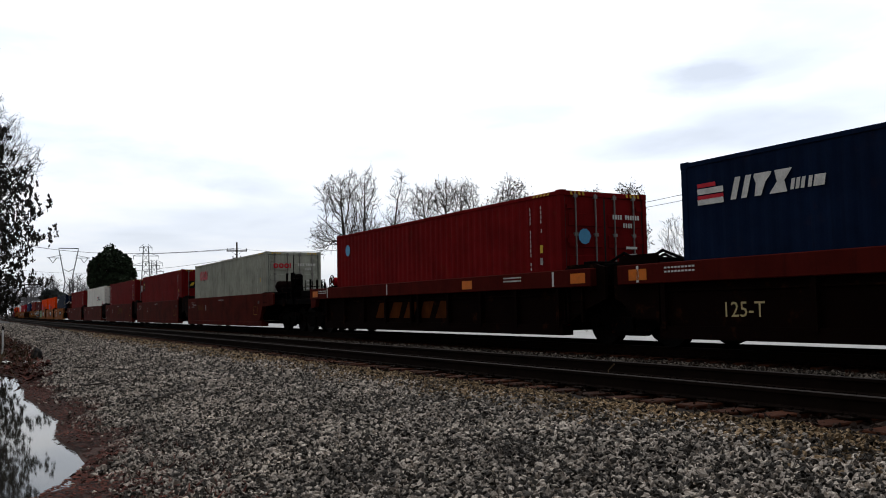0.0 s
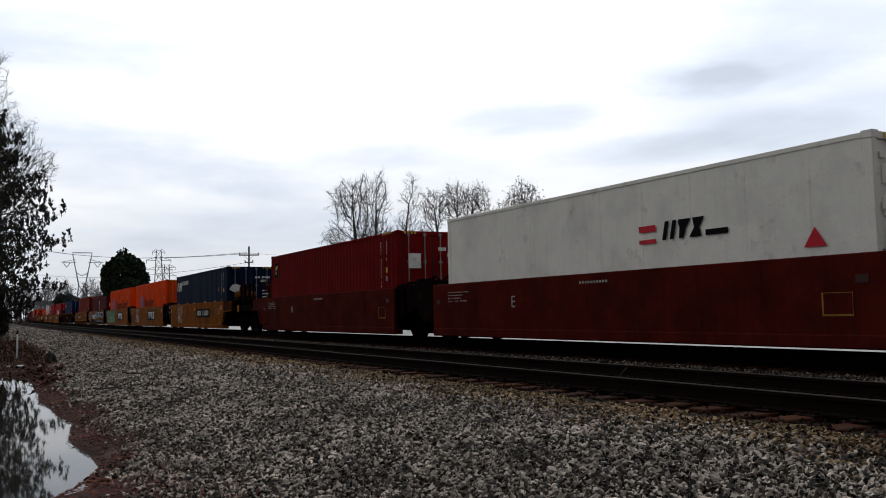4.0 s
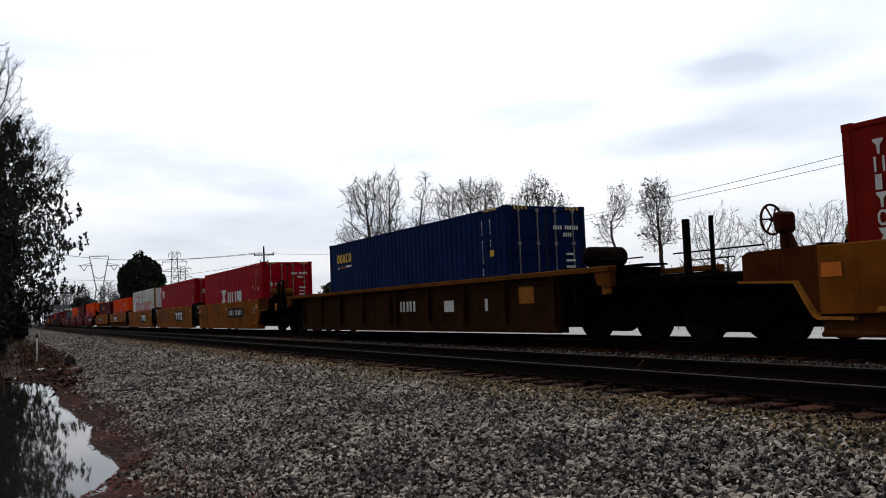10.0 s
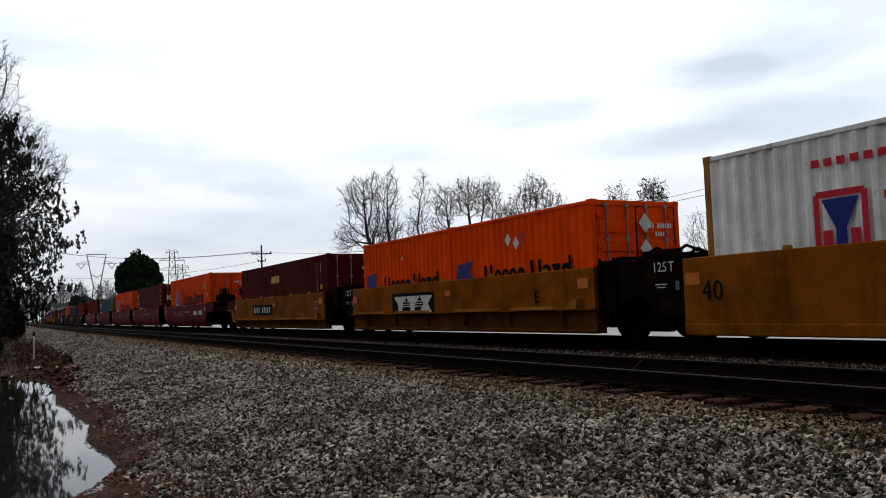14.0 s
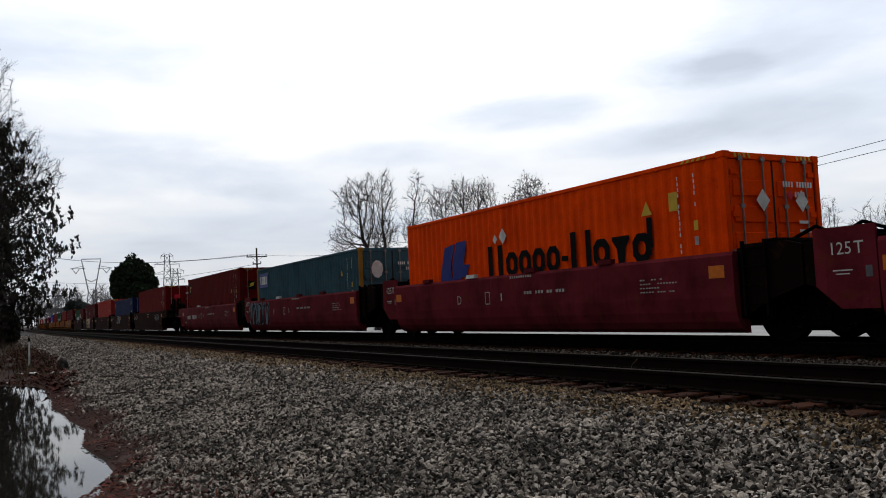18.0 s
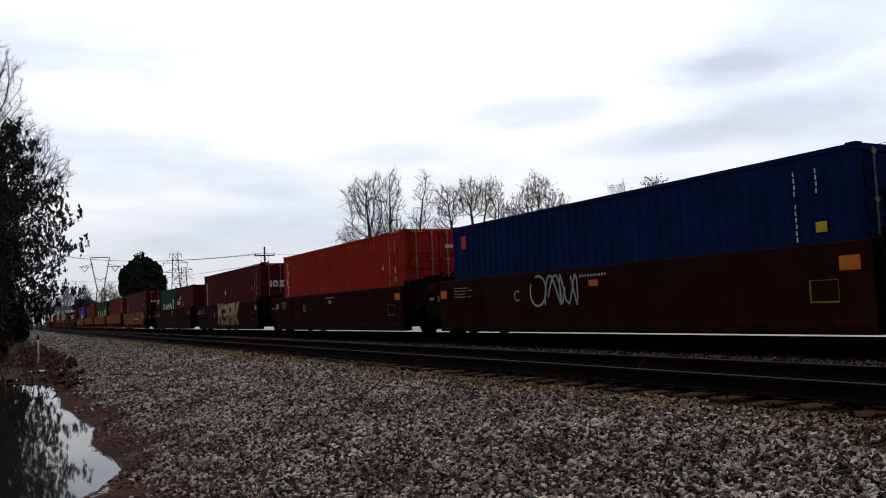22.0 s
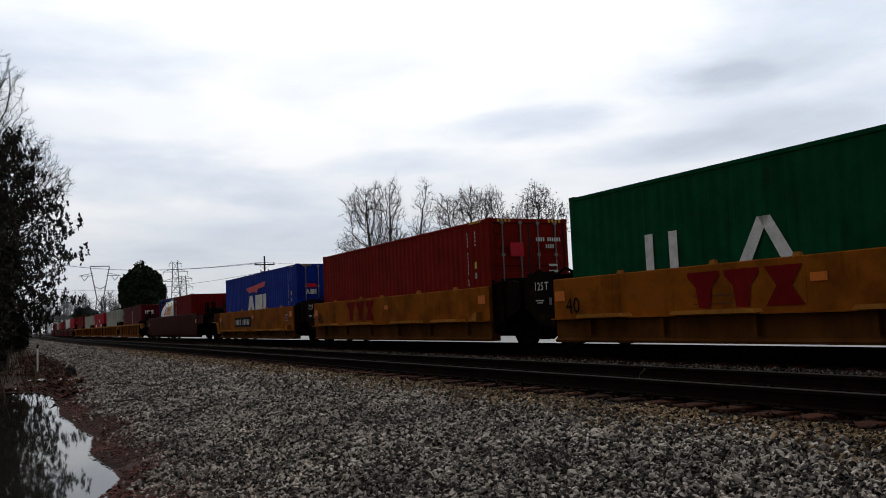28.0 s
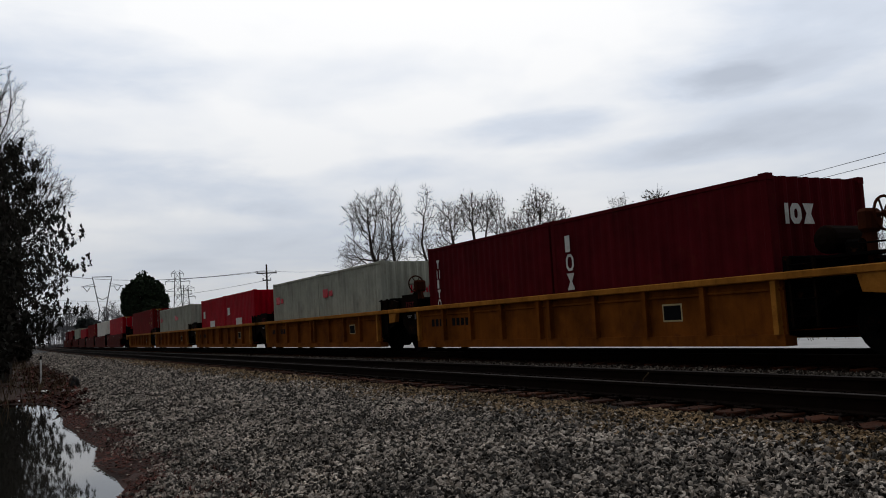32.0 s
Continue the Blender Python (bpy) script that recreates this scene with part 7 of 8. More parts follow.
bare_tree(3, 65.9, 58, ((-1.3, 8.7, 1.1, 1.7), (-0.1, 8.9, 1.0, 1.8), (1.0, 8.9, 0.75, 2.1), (-2.0, 6.2, 1.0, 1.2), (0.3, 6.5, 1.5, 1.4)), 4, 0, "bare many-stemmed winter tree behind the tracks", fork=0.3)
bare_tree(4, 63.0, 58, ((0.2, 9.1, 0.6, 1.9), (-0.2, 6.8, 0.85, 1.4)), 2, 0, "slender bare winter tree behind the tracks")
bare_tree(5, 59.7, 60, ((-1.6, 8.4, 1.1, 1.5), (0, 8.9, 1.3, 1.4), (1.4, 8.8, 1.15, 1.5), (-2.1, 6.7, 0.8, 1.1), (2.2, 7.2, 0.8, 1.3), (-1.3, 5.6, 0.8, 0.9), (0.9, 5.4, 1.0, 0.9)), 4, 500, "round-crowned bare tree with a few dry brown leaves", fork=0.34)
bare_tree(6, 57.2, 61, ((0.1, 7.0, 0.9, 1.4), (0, 5.2, 0.9, 1.0)), 2, 300, "low bare tree with a few dry brown leaves")
bare_tree(7, 55.2, 60, ((0.1, 8.9, 1.25, 1.4), (-1.2, 7.8, 0.9, 1.3), (1.35, 7.8, 0.9, 1.3), (0.3, 6.4, 1.4, 1.1)), 2, 900, "round-crowned bare tree with dry brown leaves", fork=0.42)
bare_tree(8, 49.8, 62, ((0.1, 8.1, 0.9, 1.6), (-0.8, 6.4, 0.7, 1.1)), 2, 300, "slender bare winter tree")
bare_tree(9, 47.3, 62, ((0, 8.2, 1.15, 1.6), (0.2, 6.0, 1.2, 1.2)), 2, 1300, "slender tree with clinging brown leaves")
for seed_, turn_, far_, h_ in ((10, 43.6, 66, 8.6), (11, 40.3, 70, 8.4), (12, 37.2, 72, 9.0), (13, 33.5, 74, 9.0)):
    bare_tree(seed_, turn_, far_, ((-0.8, h_ * 0.62, 1.5, h_ * 0.28), (0.9, h_ * 0.66, 1.4, h_ * 0.3)), 3, 0, "low bare winter tree", 0.40)
bare_tree(14, 91.6, 62, ((0.9, 18.0, 3.0, 2.0), (1.7, 15.4, 2.6, 2.0), (0, 12.6, 3.0, 2.2)), 3, 0, "tall bare tree beside the ditch", 0.44, 0.009, 0.45)
bare_tree(18, 88.9, 72, ((0.5, 15.4, 2.7, 1.9), (1.3, 12.9, 3.2, 2.3), (0, 10.2, 3.0, 2.2)), 3, 0, "tall bare tree beside the ditch", 0.44, 0.010, 0.4)
bare_tree(19, 89.9, 92, ((0, 10.5, 4.2, 3.6), (1.2, 7.5, 3.4, 2.4)), 4, 0, "bare tree at the wood's edge", 0.62, 0.013)


def clump_tree(seed, place, height, crown_r, z0, n_clumps, per, size, material, label, droop=0.3, lean=(0, 0), squash=1.0, trunk_r=0.2, gaps=0.0, leaf_w=0.35, full=False):
    """A tapered trunk with limbs, and a crown of many small leaf clusters."""
    rg = random.Random(seed)
    t = thing("tree", label, "tree", "trees")
    t.location = place
    segs = []
    p = Vector((0, 0, -0.3))
    for i in range(8):
        q = Vector((lean[0] * (i + 1) / 8 + rg.gauss(0, 0.08), lean[1] * (i + 1) / 8 + rg.gauss(0, 0.08), height * 0.92 * (i + 1) / 8))
        segs.append((p, q, trunk_r * (1 - i / 9), trunk_r * (1 - (i + 1) / 9)))
        p = q
    v, f = [], []
    lobes = [(Vector((rg.gauss(0, 0.45) * crown_r, rg.gauss(0, 0.45) * crown_r, z0 + (height - z0) * rg.uniform(0.08, 0.92))), rg.uniform(0.22, 0.42) * crown_r) for _ in range(16)]
    for _ in range(n_clumps):
        c0, cr_ = rg.choice(lobes)
        d = Vector((rg.gauss(0, 1), rg.gauss(0, 1), rg.gauss(0, 0.8))).normalized()
        c_ = c0 + d * cr_ * rg.uniform(0.5, 1.0)
        if full:
            k_ = (1 + 0.55 * noise.noise(d * 3.6 + Vector((seed, 0, 0)))) * rg.uniform(0.5, 1.0) ** 0.5 / (math.hypot(d.x, d.y) ** 3 + abs(d.z) ** 3) ** (1 / 3)
            c_ = Vector((d.x * crown_r * k_, d.y * crown_r * k_, (z0 + height) / 2 + d.z * (height - z0) * 0.5 * k_))
        h_ = (c_.z - z0) / (height - z0)
        lim = crown_r * math.sqrt(max(0.05, 1 - (2 * h_ - 0.9) ** 2 * 0.75)) * squash
        rr = math.hypot(c_.x, c_.y)
        if rr > lim:
            c_.x, c_.y = c_.x * lim / rr, c_.y * lim / rr
        if gaps and noise.noise(c_ * 0.6 + Vector((seed, 0, 0))) < gaps - 0.35:
            continue
        if rg.random() < 0.55:
            hb = min(height * 0.85, max(0.5, c_.z - rr * rg.uniform(0.1, 0.5)))
            a_ = Vector((lean[0] * hb / height, lean[1] * hb / height, hb))
            m1 = a_.lerp(c_, 0.4) + Vector((rg.gauss(0, 0.12), rg.gauss(0, 0.12), rr * rg.uniform(0.02, 0.16)))
            m2 = a_.lerp(c_, 0.75) + Vector((rg.gauss(0, 0.12), rg.gauss(0, 0.12), rr * rg.uniform(0.0, 0.12)))
            k_ = trunk_r * 0.16
            segs += [(a_, m1, k_, k_ * 0.7), (m1, m2, k_ * 0.7, k_ * 0.5), (m2, c_, k_ * 0.5, k_ * 0.25)]
            for _ in range(3):
                e_ = m2 + Vector((rg.gauss(0, 0.5), rg.gauss(0, 0.5), rg.gauss(0.1, 0.3)))
                segs.append((m2, e_, k_ * 0.35, k_ * 0.15))
        for _ in range(per):
            d = Vector((rg.gauss(0, 1), rg.gauss(0, 1), rg.gauss(0, 1) - droop)).normalized()
            s_ = d.cross(Vector((rg.gauss(0, 1), rg.gauss(0, 1), rg.gauss(0, 1)))).normalized() * size * leaf_w
            b_ = c_ + d * size * rg.uniform(0.1, 0.5)
            e_ = b_ + d * size * rg.uniform(0.7, 1.4)
            k = len(v)
            v += [b_ - s_ * 0.3, (b_ + e_) / 2 + s_, e_, (b_ + e_) / 2 - s_]
            f.append((k, k + 1, k + 2, k + 3))
    ob = raw("trunk", *tubes(segs, 6), BARK)
    ob.parent = t
    ob = raw("crown", v, f, material)
    ob.parent = t
    return t


def leafy_tree(seed, place, height, reach_at, material, label, limbs=46, leaf=0.24, per=6, keep=0.66):
    """A straight trunk, limbs that rise outwards, and dense leaf tufts at the twigs' ends."""
    rg = random.Random(seed)
    t = thing("tree", label, "tree", "trees")
    t.location = place
    trunk, twig, v, f = [], [], [], []
    p = Vector((0, 0, -0.4))
    for i in range(10):
        q = Vector((rg.gauss(0, 0.06), rg.gauss(0, 0.06), height * 0.96 * (i + 1) / 10))
        trunk.append((p, q, 0.19 * (1 - i / 10.6), 0.19 * (1 - (i + 1) / 10.6)))
        p = q

    def tuft(c_):
        for _ in range(per):
            d = Vector((rg.gauss(0, 0.28), rg.gauss(0, 0.28), 1 if rg.random() < 0.6 else -1)).normalized()
            w_ = d.cross(Vector((rg.gauss(0, 1), rg.gauss(0, 1), rg.gauss(0, 1)))).normalized() * leaf * 0.22
            b_ = c_ + Vector((rg.gauss(0, 0.03), rg.gauss(0, 0.03), rg.gauss(0, 0.04)))
            e_ = b_ + d * leaf * rg.uniform(0.55, 0.9)
            k = len(v)
            v.extend((b_, b_.lerp(e_, 0.5) + w_, e_, b_.lerp(e_, 0.5) - w_))
            f.append((k, k + 1, k + 2, k + 3))

    for i in range(limbs):
        h_ = 0.10 + 0.88 * (i + rg.random()) / limbs
        a_ = i * 2.4 + rg.uniform(-0.4, 0.4)
        ln = lerp_list(reach_at, h_) * rg.uniform(0.65, 1.05)
        d = Vector((math.cos(a_), math.sin(a_), rg.uniform(0.05, 0.5)))
        p = Vector((0, 0, height * h_ - ln * 0.35))
        n = 6
        r = 0.055 * (1 - 0.6 * h_)
        for j in range(n):
            d2 = (d + Vector((rg.gauss(0, 0.2), rg.gauss(0, 0.2), rg.gauss(0.02, 0.16)))).normalized()
            q = p + d2 * ln / n
            twig.append((p, q, r, r * 0.82))
            r *= 0.82
            p = q
            if j > 0:
                for _ in range(3):
                    e_ = p + (d2 + Vector((rg.gauss(0, 0.8), rg.gauss(0, 0.8), rg.gauss(0.15, 0.5)))).normalized() * ln * rg.uniform(0.10, 0.24)
                    twig.append((p, e_, r * 0.45, r * 0.25))
                    for _ in range(2):
                        g_ = e_ + Vector((rg.gauss(0, 0.16), rg.gauss(0, 0.16), rg.gauss(0.06, 0.14)))
                        twig.append((e_, g_, r * 0.25, 0.006))
                        if j > 1 and rg.random() < keep:
                            tuft(g_)
        tuft(p)
    for name, ss, mt in (("trunk", trunk, BARK), ("branch", twig, TWIG)):
        ob = raw(name, *tubes(ss, 6 if name == "trunk" else 4), mt)
        ob.parent = t
        if name == "branch":
            ob["kind"] = "stuff"
    ob = raw("crown", v, f, material)
    ob.parent = t
    return t


leafy_tree(21, polar(89.4, 40), 10.0, ((0, 0.6), (0.16, 1.2), (0.25, 2.6), (0.40, 3.8), (0.55, 3.1), (0.75, 2.2), (1.0, 0.6)), NEEDLE, "dark tree with dense leaf tufts beside the ditch", 88, 0.21, 8, keep=0.88)
leafy_tree(22, polar(91.6, 34), 10.3, ((0, 0.8), (0.2, 1.5), (0.5, 2.6), (1.0, 0.6)), NEEDLE, "dark tree with dense leaf tufts beside the ditch", 90, 0.22, 8, keep=0.7)
leafy_tree(23, polar(89.9, 52), 9.5, ((0, 0.9), (0.3, 1.8), (0.7, 2.2), (1.0, 0.6)), NEEDLE, "dark scrubby tree at the wood's edge", 52, 0.28, keep=0.5)
clump_tree(24, polar(89.6, 72), 4.6, 2.0, 0.0, 200, 12, 0.33, NEEDLE, "dark scrubby evergreen at the wood's edge", 0.3, gaps=0.25)
clump_tree(29, polar(90.2, 34), 4.6, 1.5, -0.3, 260, 12, 0.26, NEEDLE, "dark evergreen thicket beside the ditch", 0.3, gaps=0.3)
clump_tree(45, polar(81.45, 215), 15.6, 5.2, 4.6, 1500, 14, 0.62, EVERGREEN, "round dark evergreen tree far behind the train", 0.0, trunk_r=0.4, leaf_w=0.5, gaps=0.06, full=True)


def far_wood(name, n, t0, t1, r0, r1, h0, h1, material, label, seed):
    """A distant wood: many thin crowns of upright twigs."""
    rg = random.Random(seed)
    segs = []
    for _ in range(n):
        a, r = rg.uniform(t0, t1), rg.uniform(r0, r1)
        p = polar(a, r)
        h = rg.uniform(h0, h1) * (0.75 + 0.45 * noise.noise((a * 1.3, seed, 0)))
        top_ = p + Vector((rg.gauss(0, 0.4), rg.gauss(0, 0.4), h))
        segs.append((p, top_, 0.16, 0.03))
        for _ in range(22):
            q = p.lerp(top_, rg.uniform(0.25, 0.95))
            e = q + Vector((rg.gauss(0, 1.0), rg.gauss(0, 1.0), rg.uniform(0.3, 1.6))) * h * 0.11
            segs.append((q, e, 0.09, 0.03))
    return tagged(raw(name, *tubes(segs, 3), material), label, "wood", kind="stuff")


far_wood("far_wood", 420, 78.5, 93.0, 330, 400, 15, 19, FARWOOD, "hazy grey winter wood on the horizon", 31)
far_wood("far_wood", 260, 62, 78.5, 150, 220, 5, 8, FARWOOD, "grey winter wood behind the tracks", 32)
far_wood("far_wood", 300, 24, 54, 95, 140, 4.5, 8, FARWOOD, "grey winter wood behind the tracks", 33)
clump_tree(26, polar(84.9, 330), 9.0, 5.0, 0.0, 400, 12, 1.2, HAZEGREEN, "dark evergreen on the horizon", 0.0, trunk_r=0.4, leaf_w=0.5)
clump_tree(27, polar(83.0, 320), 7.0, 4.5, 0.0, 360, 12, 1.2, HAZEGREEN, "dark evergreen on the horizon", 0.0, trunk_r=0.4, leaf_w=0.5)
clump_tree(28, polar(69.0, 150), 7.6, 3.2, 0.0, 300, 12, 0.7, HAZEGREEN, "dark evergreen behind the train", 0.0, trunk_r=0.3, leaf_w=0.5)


# ---- power lines, bridge, small things ----
def pylon(place, height, turn, arms, label):
    """A lattice tower: splayed legs up to a waist, then an open crown with cross-arms."""
    t = thing("transmission_tower", label, "pylon", "transmission towers")
    t.matrix_world = Matrix.Translation(place) @ Matrix.Rotation(radians(turn), 4, "Z")
    h = height
    leg, brace, arm = [], [], []
    lv = [(0.0, 3.6), (0.18, 2.7), (0.36, 1.9), (0.52, 1.3)]
    for sx in (-1, 1):
        for sy in (-1, 1):
            for (z0, w0), (z1, w1) in zip(lv, lv[1:]):
                leg.append((Vector((sx * w0, sy * w0, z0 * h)), Vector((sx * w1, sy * w1, z1 * h)), 0.22, 0.20))
                brace.append((Vector((sx * w0, sy * w0, z0 * h)), Vector((-sx * w1, sy * w1, z1 * h)), 0.13, 0.13))
                brace.append((Vector((sx * w0, sy * w0, z0 * h)), Vector((sx * w1, -sy * w1, z1 * h)), 0.13, 0.13))
            leg.append((Vector((sx * 1.3, sy * 1.0, 0.52 * h)), Vector((sx * 3.9, sy * 0.5, 0.985 * h)), 0.22, 0.18))
        for i in range(5):
            za, zb = 0.52 + 0.09 * i, 0.52 + 0.09 * (i + 1)
            xa, xb = 1.3 + 0.5 * i, 1.3 + 0.5 * (i + 1)
            brace.append((Vector((sx * xa, 0.8, za * h)), Vector((sx * xb, -0.7, zb * h)), 0.13, 0.13))
    arm.append((Vector((-4.1, 0, h)), Vector((4.1, 0, h)), 0.18, 0.18))
    arm.append((Vector((-2.6, 0, 0.71 * h)), Vector((0, 0, 0.66 * h)), 0.14, 0.14))
    arm.append((Vector((2.6, 0, 0.71 * h)), Vector((0, 0, 0.66 * h)), 0.14, 0.14))
    for z, wd in arms:
        for sx in (-1, 1):
            arm.append((Vector((sx * 2.5, 0, z * h)), Vector((sx * wd, 0, z * h)), 0.13, 0.10))
            arm.append((Vector((sx * 2.8, 0, z * h + 1.2)), Vector((sx * wd, 0, z * h)), 0.11, 0.08))
            arm.append((Vector((sx * wd * 0.9, 0, z * h)), Vector((sx * wd * 0.72, 0, z * h - 2.2)), 0.13, 0.13))
            arm.append((Vector((sx * wd * 0.55, 0, z * h)), Vector((sx * wd * 0.72, 0, z * h - 2.2)), 0.13, 0.13))
    for name, ss in (("leg", leg), ("brace", brace), ("cross_arm", arm)):
        ob = raw(name, *tubes(ss, 4), GALV)
        ob.parent = t
        ob["kind"] = "stuff"
    return t


def mast_tower(place, height, turn, levels, label):
    """A narrow four-legged lattice mast with stacked cross-arms."""
    t = thing("transmission_tower", label, "pylon", "transmission towers")
    t.matrix_world = Matrix.Translation(place) @ Matrix.Rotation(radians(turn), 4, "Z")
    h, leg, brace, arm = height, [], [], []
    lv = [(i / 9, 3.0 - 1.9 * (i / 9) ** 0.8) for i in range(10)]
    for (z0, w0), (z1, w1) in zip(lv, lv[1:]):
        for sx in (-1, 1):
            for sy in (-1, 1):
                leg.append((Vector((sx * w0, sy * w0, z0 * h)), Vector((sx * w1, sy * w1, z1 * h)), 0.20, 0.18))
            brace.append((Vector((sx * w0, -w0, z0 * h)), Vector((-sx * w1, -w1, z1 * h)), 0.09, 0.09))
            brace.append((Vector((-w0, sx * w0, z0 * h)), Vector((-w1, -sx * w1, z1 * h)), 0.09, 0.09))
        brace.append((Vector((-w1, -w1, z1 * h)), Vector((w1, -w1, z1 * h)), 0.09, 0.09))
    for z, wd in levels:
        for sx in (-1, 1):
            arm.append((Vector((sx * 1.0, 0, z * h)), Vector((sx * wd, 0, z * h)), 0.16, 0.10))
            arm.append((Vector((sx * 1.0, 0, z * h + 1.6)), Vector((sx * wd, 0, z * h)), 0.12, 0.08))
            arm.append((Vector((sx * wd * 0.94, 0, z * h)), Vector((sx * wd * 0.94, 0, z * h - 1.6)), 0.10, 0.10))
    for name, ss in (("leg", leg), ("brace", brace), ("cross_arm", arm)):
        ob = raw(name, *tubes(ss, 4), GALV)
        ob.parent = t
        ob["kind"] = "stuff"
    return t


pylon(polar(83.95, 400, -0.5), 29.8, 84, [(0.86, 8.6)], "grey steel lattice transmission tower on the horizon")
mast_tower(polar(79.4, 430, -0.5), 33.2, 80, [(0.98, 3.0), (0.86, 6.0), (0.72, 6.6)], "grey steel lattice transmission tower with stacked arms")
mast_tower(polar(78.9, 470, -0.5), 28.5, 80, [(0.96, 4.5), (0.80, 5.0)], "lower grey steel lattice transmission tower")


def utility_pole(place, height, turn, label):
    t = thing("utility_pole", label, "utility pole", "utility poles")
    t.matrix_world = Matrix.Translation(place) @ Matrix.Rotation(radians(turn), 4, "Z")
    part("pole", f"upole/{height}", lambda b: rod(b, (0, 0, -0.5), (0, 0, height), 0.26, 0.17, 10), POLEWOOD, t)
    for i, (z, wd) in enumerate(((height - 1.9, 2.2), (height - 3.5, 0.9))):
        part("crossarm", f"crossarm/{height}{i}", lambda b: box(b, -wd, wd, -0.10, 0.10, z - 0.13, z + 0.13, 0.01), POLEWOOD, t)
        for k, x in enumerate((-wd * 0.92, wd * 0.92)):
            part("insulator", f"insulator/{height}{i}{k}", lambda b: disc(b, (x, 0, z + 0.13), (0, 0, 1), ((0, 0.06), (0.12, 0.14), (0.22, 0.10), (0.34, 0.12), (0.42, 0.05)), 10), CONCRETE, t)
    part("brace", f"ubrace/{height}", lambda b: (rod(b, (-1.2, 0.12, height - 1.95), (0, 0.12, height - 2.9), 0.03, seg=5), rod(b, (1.2, 0.12, height - 1.95), (0, 0.12, height - 2.9), 0.03, seg=5)), POLEWOOD, t)
    return t


P1, P2, P0 = polar(73.7, 190, -0.6), polar(28.0, 60, -0.6), polar(86.5, 330, -0.6)
utility_pole(P1, 16.4, 73.7, "weathered wooden utility pole with two crossarms")
utility_pole(polar(58.7, 84, -0.6), 9.2, 58.7, "wooden utility pole behind the bare trees")
utility_pole(P2, 13.0, 40, "wooden utility pole beyond the tracks")


def wire(a, b, sag, r, label="thin overhead power cable"):
    n, k = 24, 5
    d = (b - a).normalized()
    e1 = d.cross(Vector((0, 0, 1))).normalized()
    e2 = e1.cross(d)
    v, f = [], []
    for i in range(n + 1):
        p = a.lerp(b, i / n) - Vector((0, 0, sag * 4 * (i / n) * (1 - i / n)))
        v += [p + (e1 * math.cos(q * 2 * math.pi / k) + e2 * math.sin(q * 2 * math.pi / k)) * r for q in range(k)]
    for i in range(n):
        f += [(i * k + q, i * k + (q + 1) % k, (i + 1) * k + (q + 1) % k, (i + 1) * k + q) for q in range(k)]
    return tagged(raw("power_cable", v, f, CABLE), label, "cable", "cables")


for dx, z1, z2 in ((-0.5, 15.0, 11.3), (0.5, 15.0, 10.9)):
    wire(P1 + Vector((dx, -1.5 * dx, z1)), P2 + Vector((dx, dx, z2)), 3.0, 0.022)
    wire(P0 + Vector((0, dx, z1 + 11)), P1 + Vector((dx, -1.5 * dx, z1)), 2.0, 0.05)

wire(P0 + Vector((0, 0, 17)), P1 + Vector((0, 0, 12.9)), 2.0, 0.04)


def overpass():
    t = thing("road_bridge", "low grey concrete road bridge crossing the tracks far away", "bridge")
    s0 = -440
    m_ = on_track(s0, 0, 0)
    t.matrix_world = m_
    part("deck", "bridge_deck", lambda b: box(b, -5, 5, -70, 120, 7.2, 8.3, 0.05), CONCRETE, t)
    for x in (-5, 5):
        part("parapet", f"parapet/{x}", lambda b: box(b, x - 0.2, x + 0.2, -70, 120, 8.3, 9.1, 0.03), CONCRETE, t)
    for y in (-12, 2, 24, 44):
        part("pier", f"pier/{y}", lambda b: (box(b, -4, 4, y - 0.6, y + 0.6, 6.4, 7.2, 0.05), [rod(b, (q, y, -1), (q, y, 6.4), 0.5, seg=10) for q in (-3, 0, 3)]), CONCRETE, t)
    for y0, y1 in ((-70, -20), (50, 120)):
        part("abutment", f"abut/{y0}", lambda b: prism(b, [(-9, -1), (9, -1), (5, 7.2), (-5, 7.2)], y0, y1), FIELD, t)


overpass()

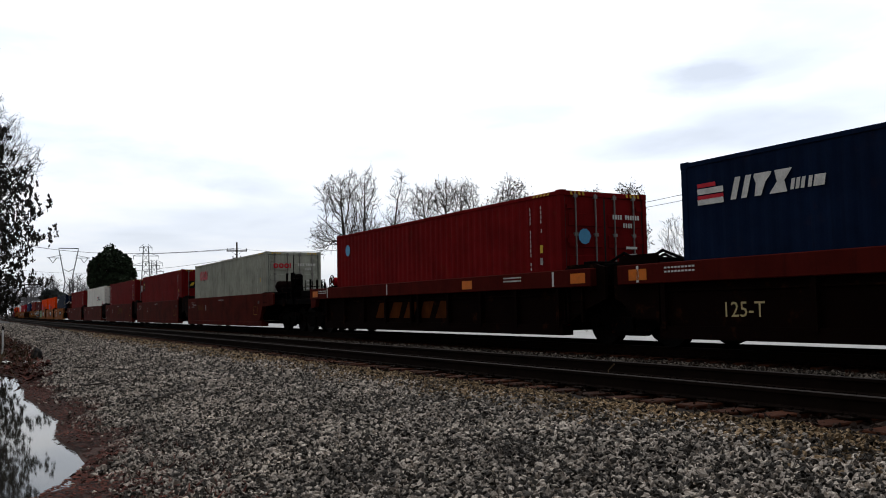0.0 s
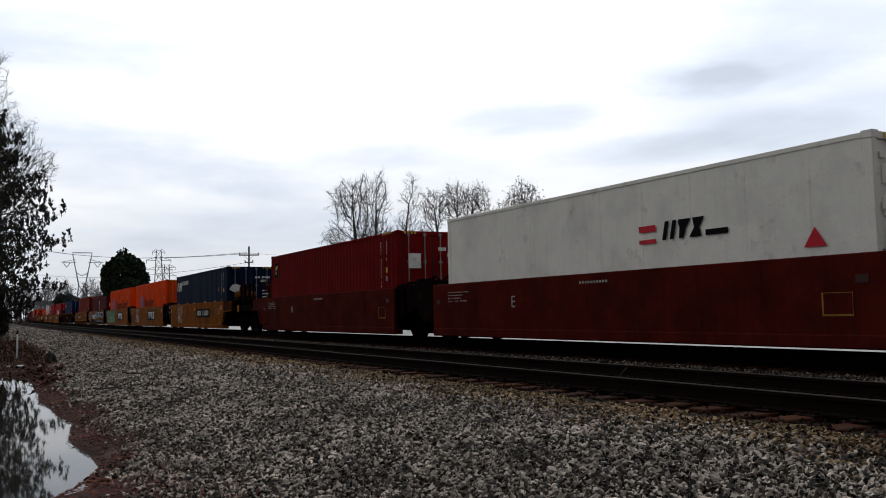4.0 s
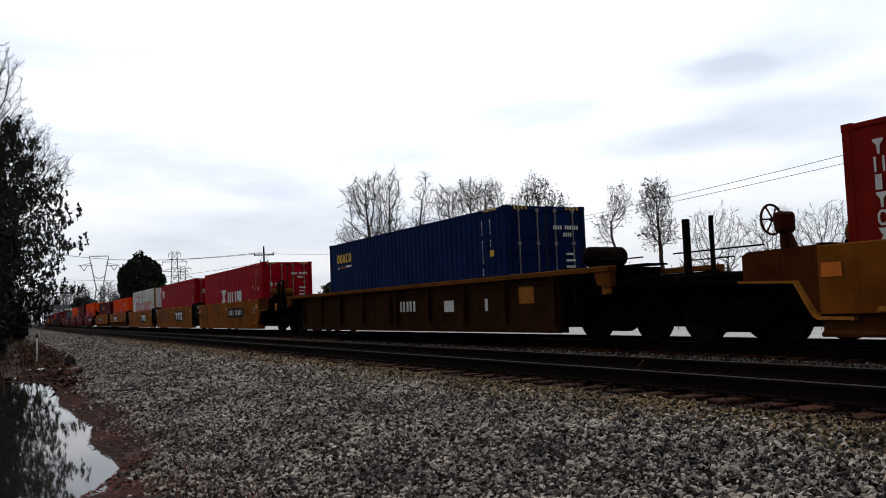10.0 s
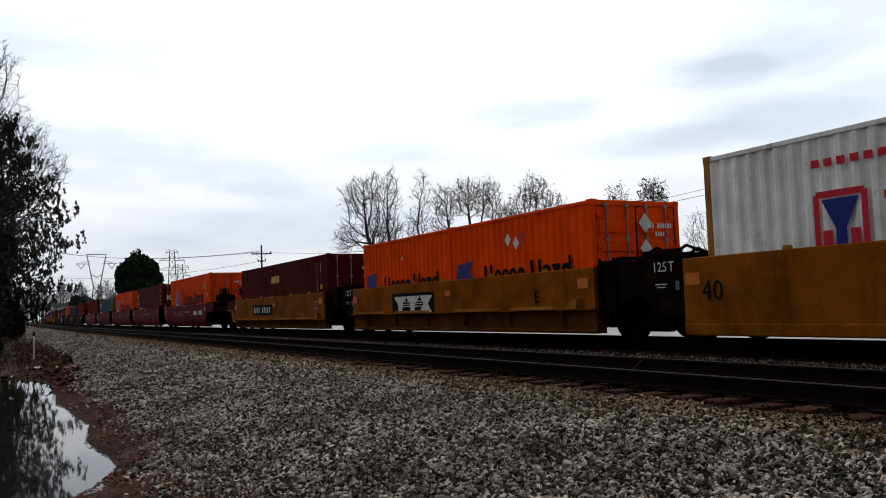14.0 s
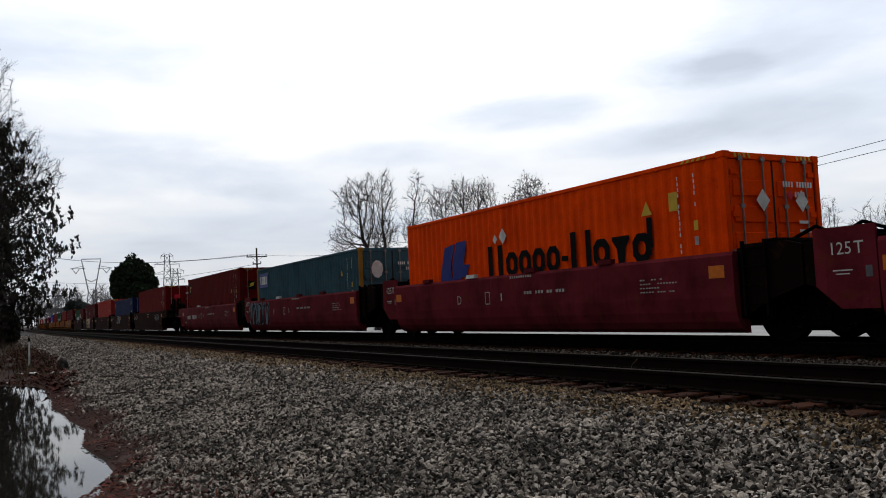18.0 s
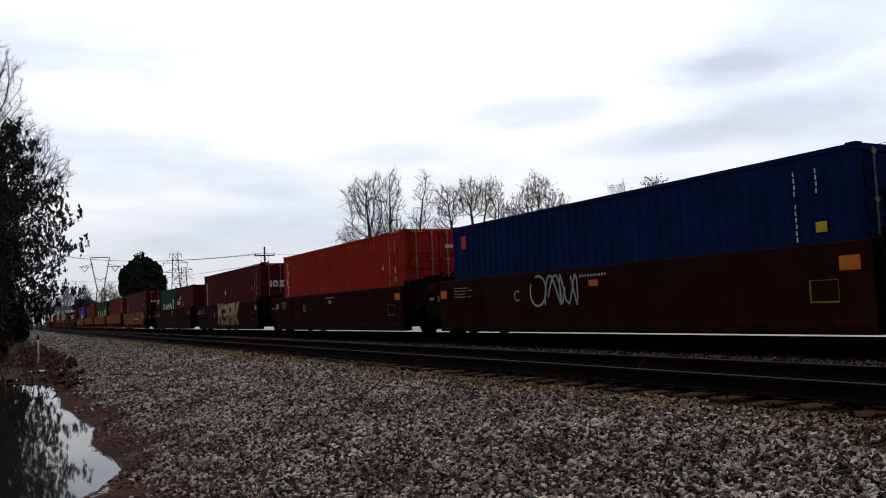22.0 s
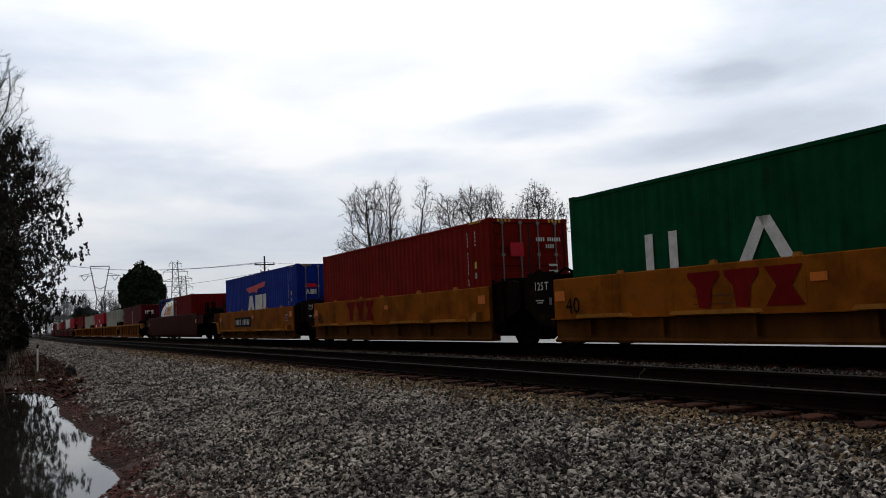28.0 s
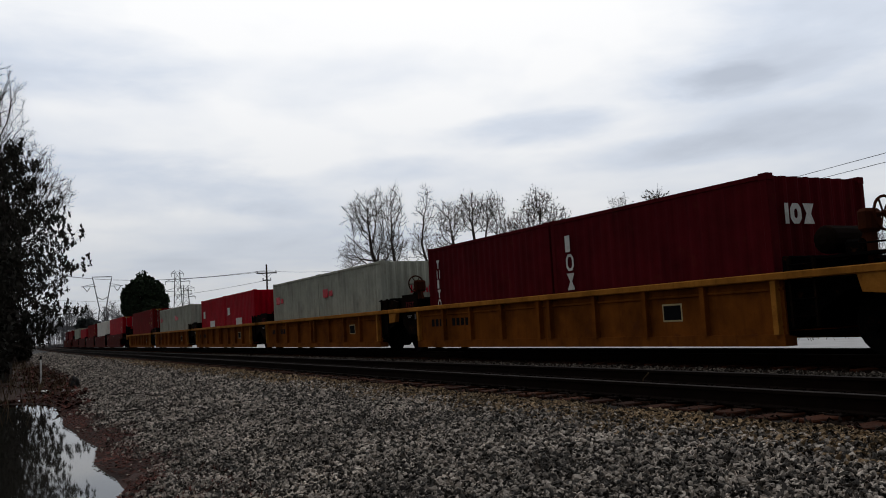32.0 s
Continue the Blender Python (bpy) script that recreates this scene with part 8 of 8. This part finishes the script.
post = thing("marker_post", "slim white marker post beside the ditch", "post")
post.location = along(-34.5, 1.42, ground_z(-34.5, 1.42))
part("stake", "stake", lambda b: box(b, -0.035, 0.035, -0.03, 0.03, -0.1, 0.92, 0.006), POSTWHITE, post)
part("cap", "stake_cap", lambda b: box(b, -0.038, 0.038, -0.033, 0.033, 0.92, 1.06, 0.006), INK, post)
for k, (s, off, r_) in enumerate(((-28.5, 1.3, 0.13), (-27.6, 1.75, 0.08), (-29.4, 1.0, 0.10), (-26.5, 1.95, 0.07))):
    rg = random.Random(k)
    bm = bmesh.new()
    bmesh.ops.create_icosphere(bm, subdivisions=2, radius=r_)
    for v in bm.verts:
        v.co = Vector((v.co.x * 1.6, v.co.y, v.co.z * 0.4)) * rg.uniform(0.7, 1.25)
    ob = solo("litter", bm, WHITE)
    ob.location = along(s, off, ground_z(s, off) + r_ * 0.25)
    tagged(ob, "crumpled white litter on the ditch bank", "litter", "litter")
bm = bmesh.new()
bmesh.ops.create_icosphere(bm, subdivisions=3, radius=0.17)
for v in bm.verts:
    v.co = Vector((v.co.x * 0.8, v.co.y * 0.8, v.co.z * 1.1)) * (1 + 0.55 * noise.noise(v.co * 7))
stump = solo("stump", bm, GASKET)
stump.location = along(-28.3, 2.08, ground_z(-28.3, 2.08) + 0.16)
tagged(stump, "dark rotten stump at the edge of the ballast", "stump")
for k, (s, off, a) in enumerate(((-20.5, 2.6, 0.5), (-18.2, 2.9, 0.3), (-16.0, 2.3, 0.8), (-12.5, 2.5, 0.2))):
    bm = bmesh.new()
    rg = random.Random(k)
    pts = [Vector((-0.6 + 0.25 * i, rg.gauss(0, 0.05), 0.045 + rg.uniform(0, 0.05))) for i in range(6)]
    for i in range(5):
        rod(bm, pts[i], pts[i + 1], 0.020 - 0.003 * i, 0.017 - 0.003 * i, 5)
    for i in (2, 3, 4):
        rod(bm, pts[i], pts[i] + Vector((0.3, rg.choice((-0.25, 0.25)), 0.1)), 0.009, 0.004, 4)
    br = solo("fallen_branch", bm, BARK)
    br.matrix_world = Matrix.Translation(along(s, off, ground_z(s, off))) @ Matrix.Rotation(a, 4, "Z")
    tagged(br, "dark fallen branch lying on the ballast", "branch", "fallen branches")
bm = bmesh.new()
rod(bm, (0, 0, -0.25), (0.12, -0.05, 0.02), 0.008, 0.006, 5)
rod(bm, (0.12, -0.05, 0.02), (0.20, -0.02, 0.10), 0.007, 0.012, 5)
stalk = solo("dry_stalk", bm, GRASS)
stalk.location = along(-8.75, 7.55, -0.19)
tagged(stalk, "pale dry stalk standing between the rails", "stalk")


# ---- what moves: the train, on along the far track ----
def motions():
    for ob, u, z in MOVERS:
        walk(ob, [(t, on_track(u + run(t), FAR, z)) for t in range(0, 33, 2)])


motions()
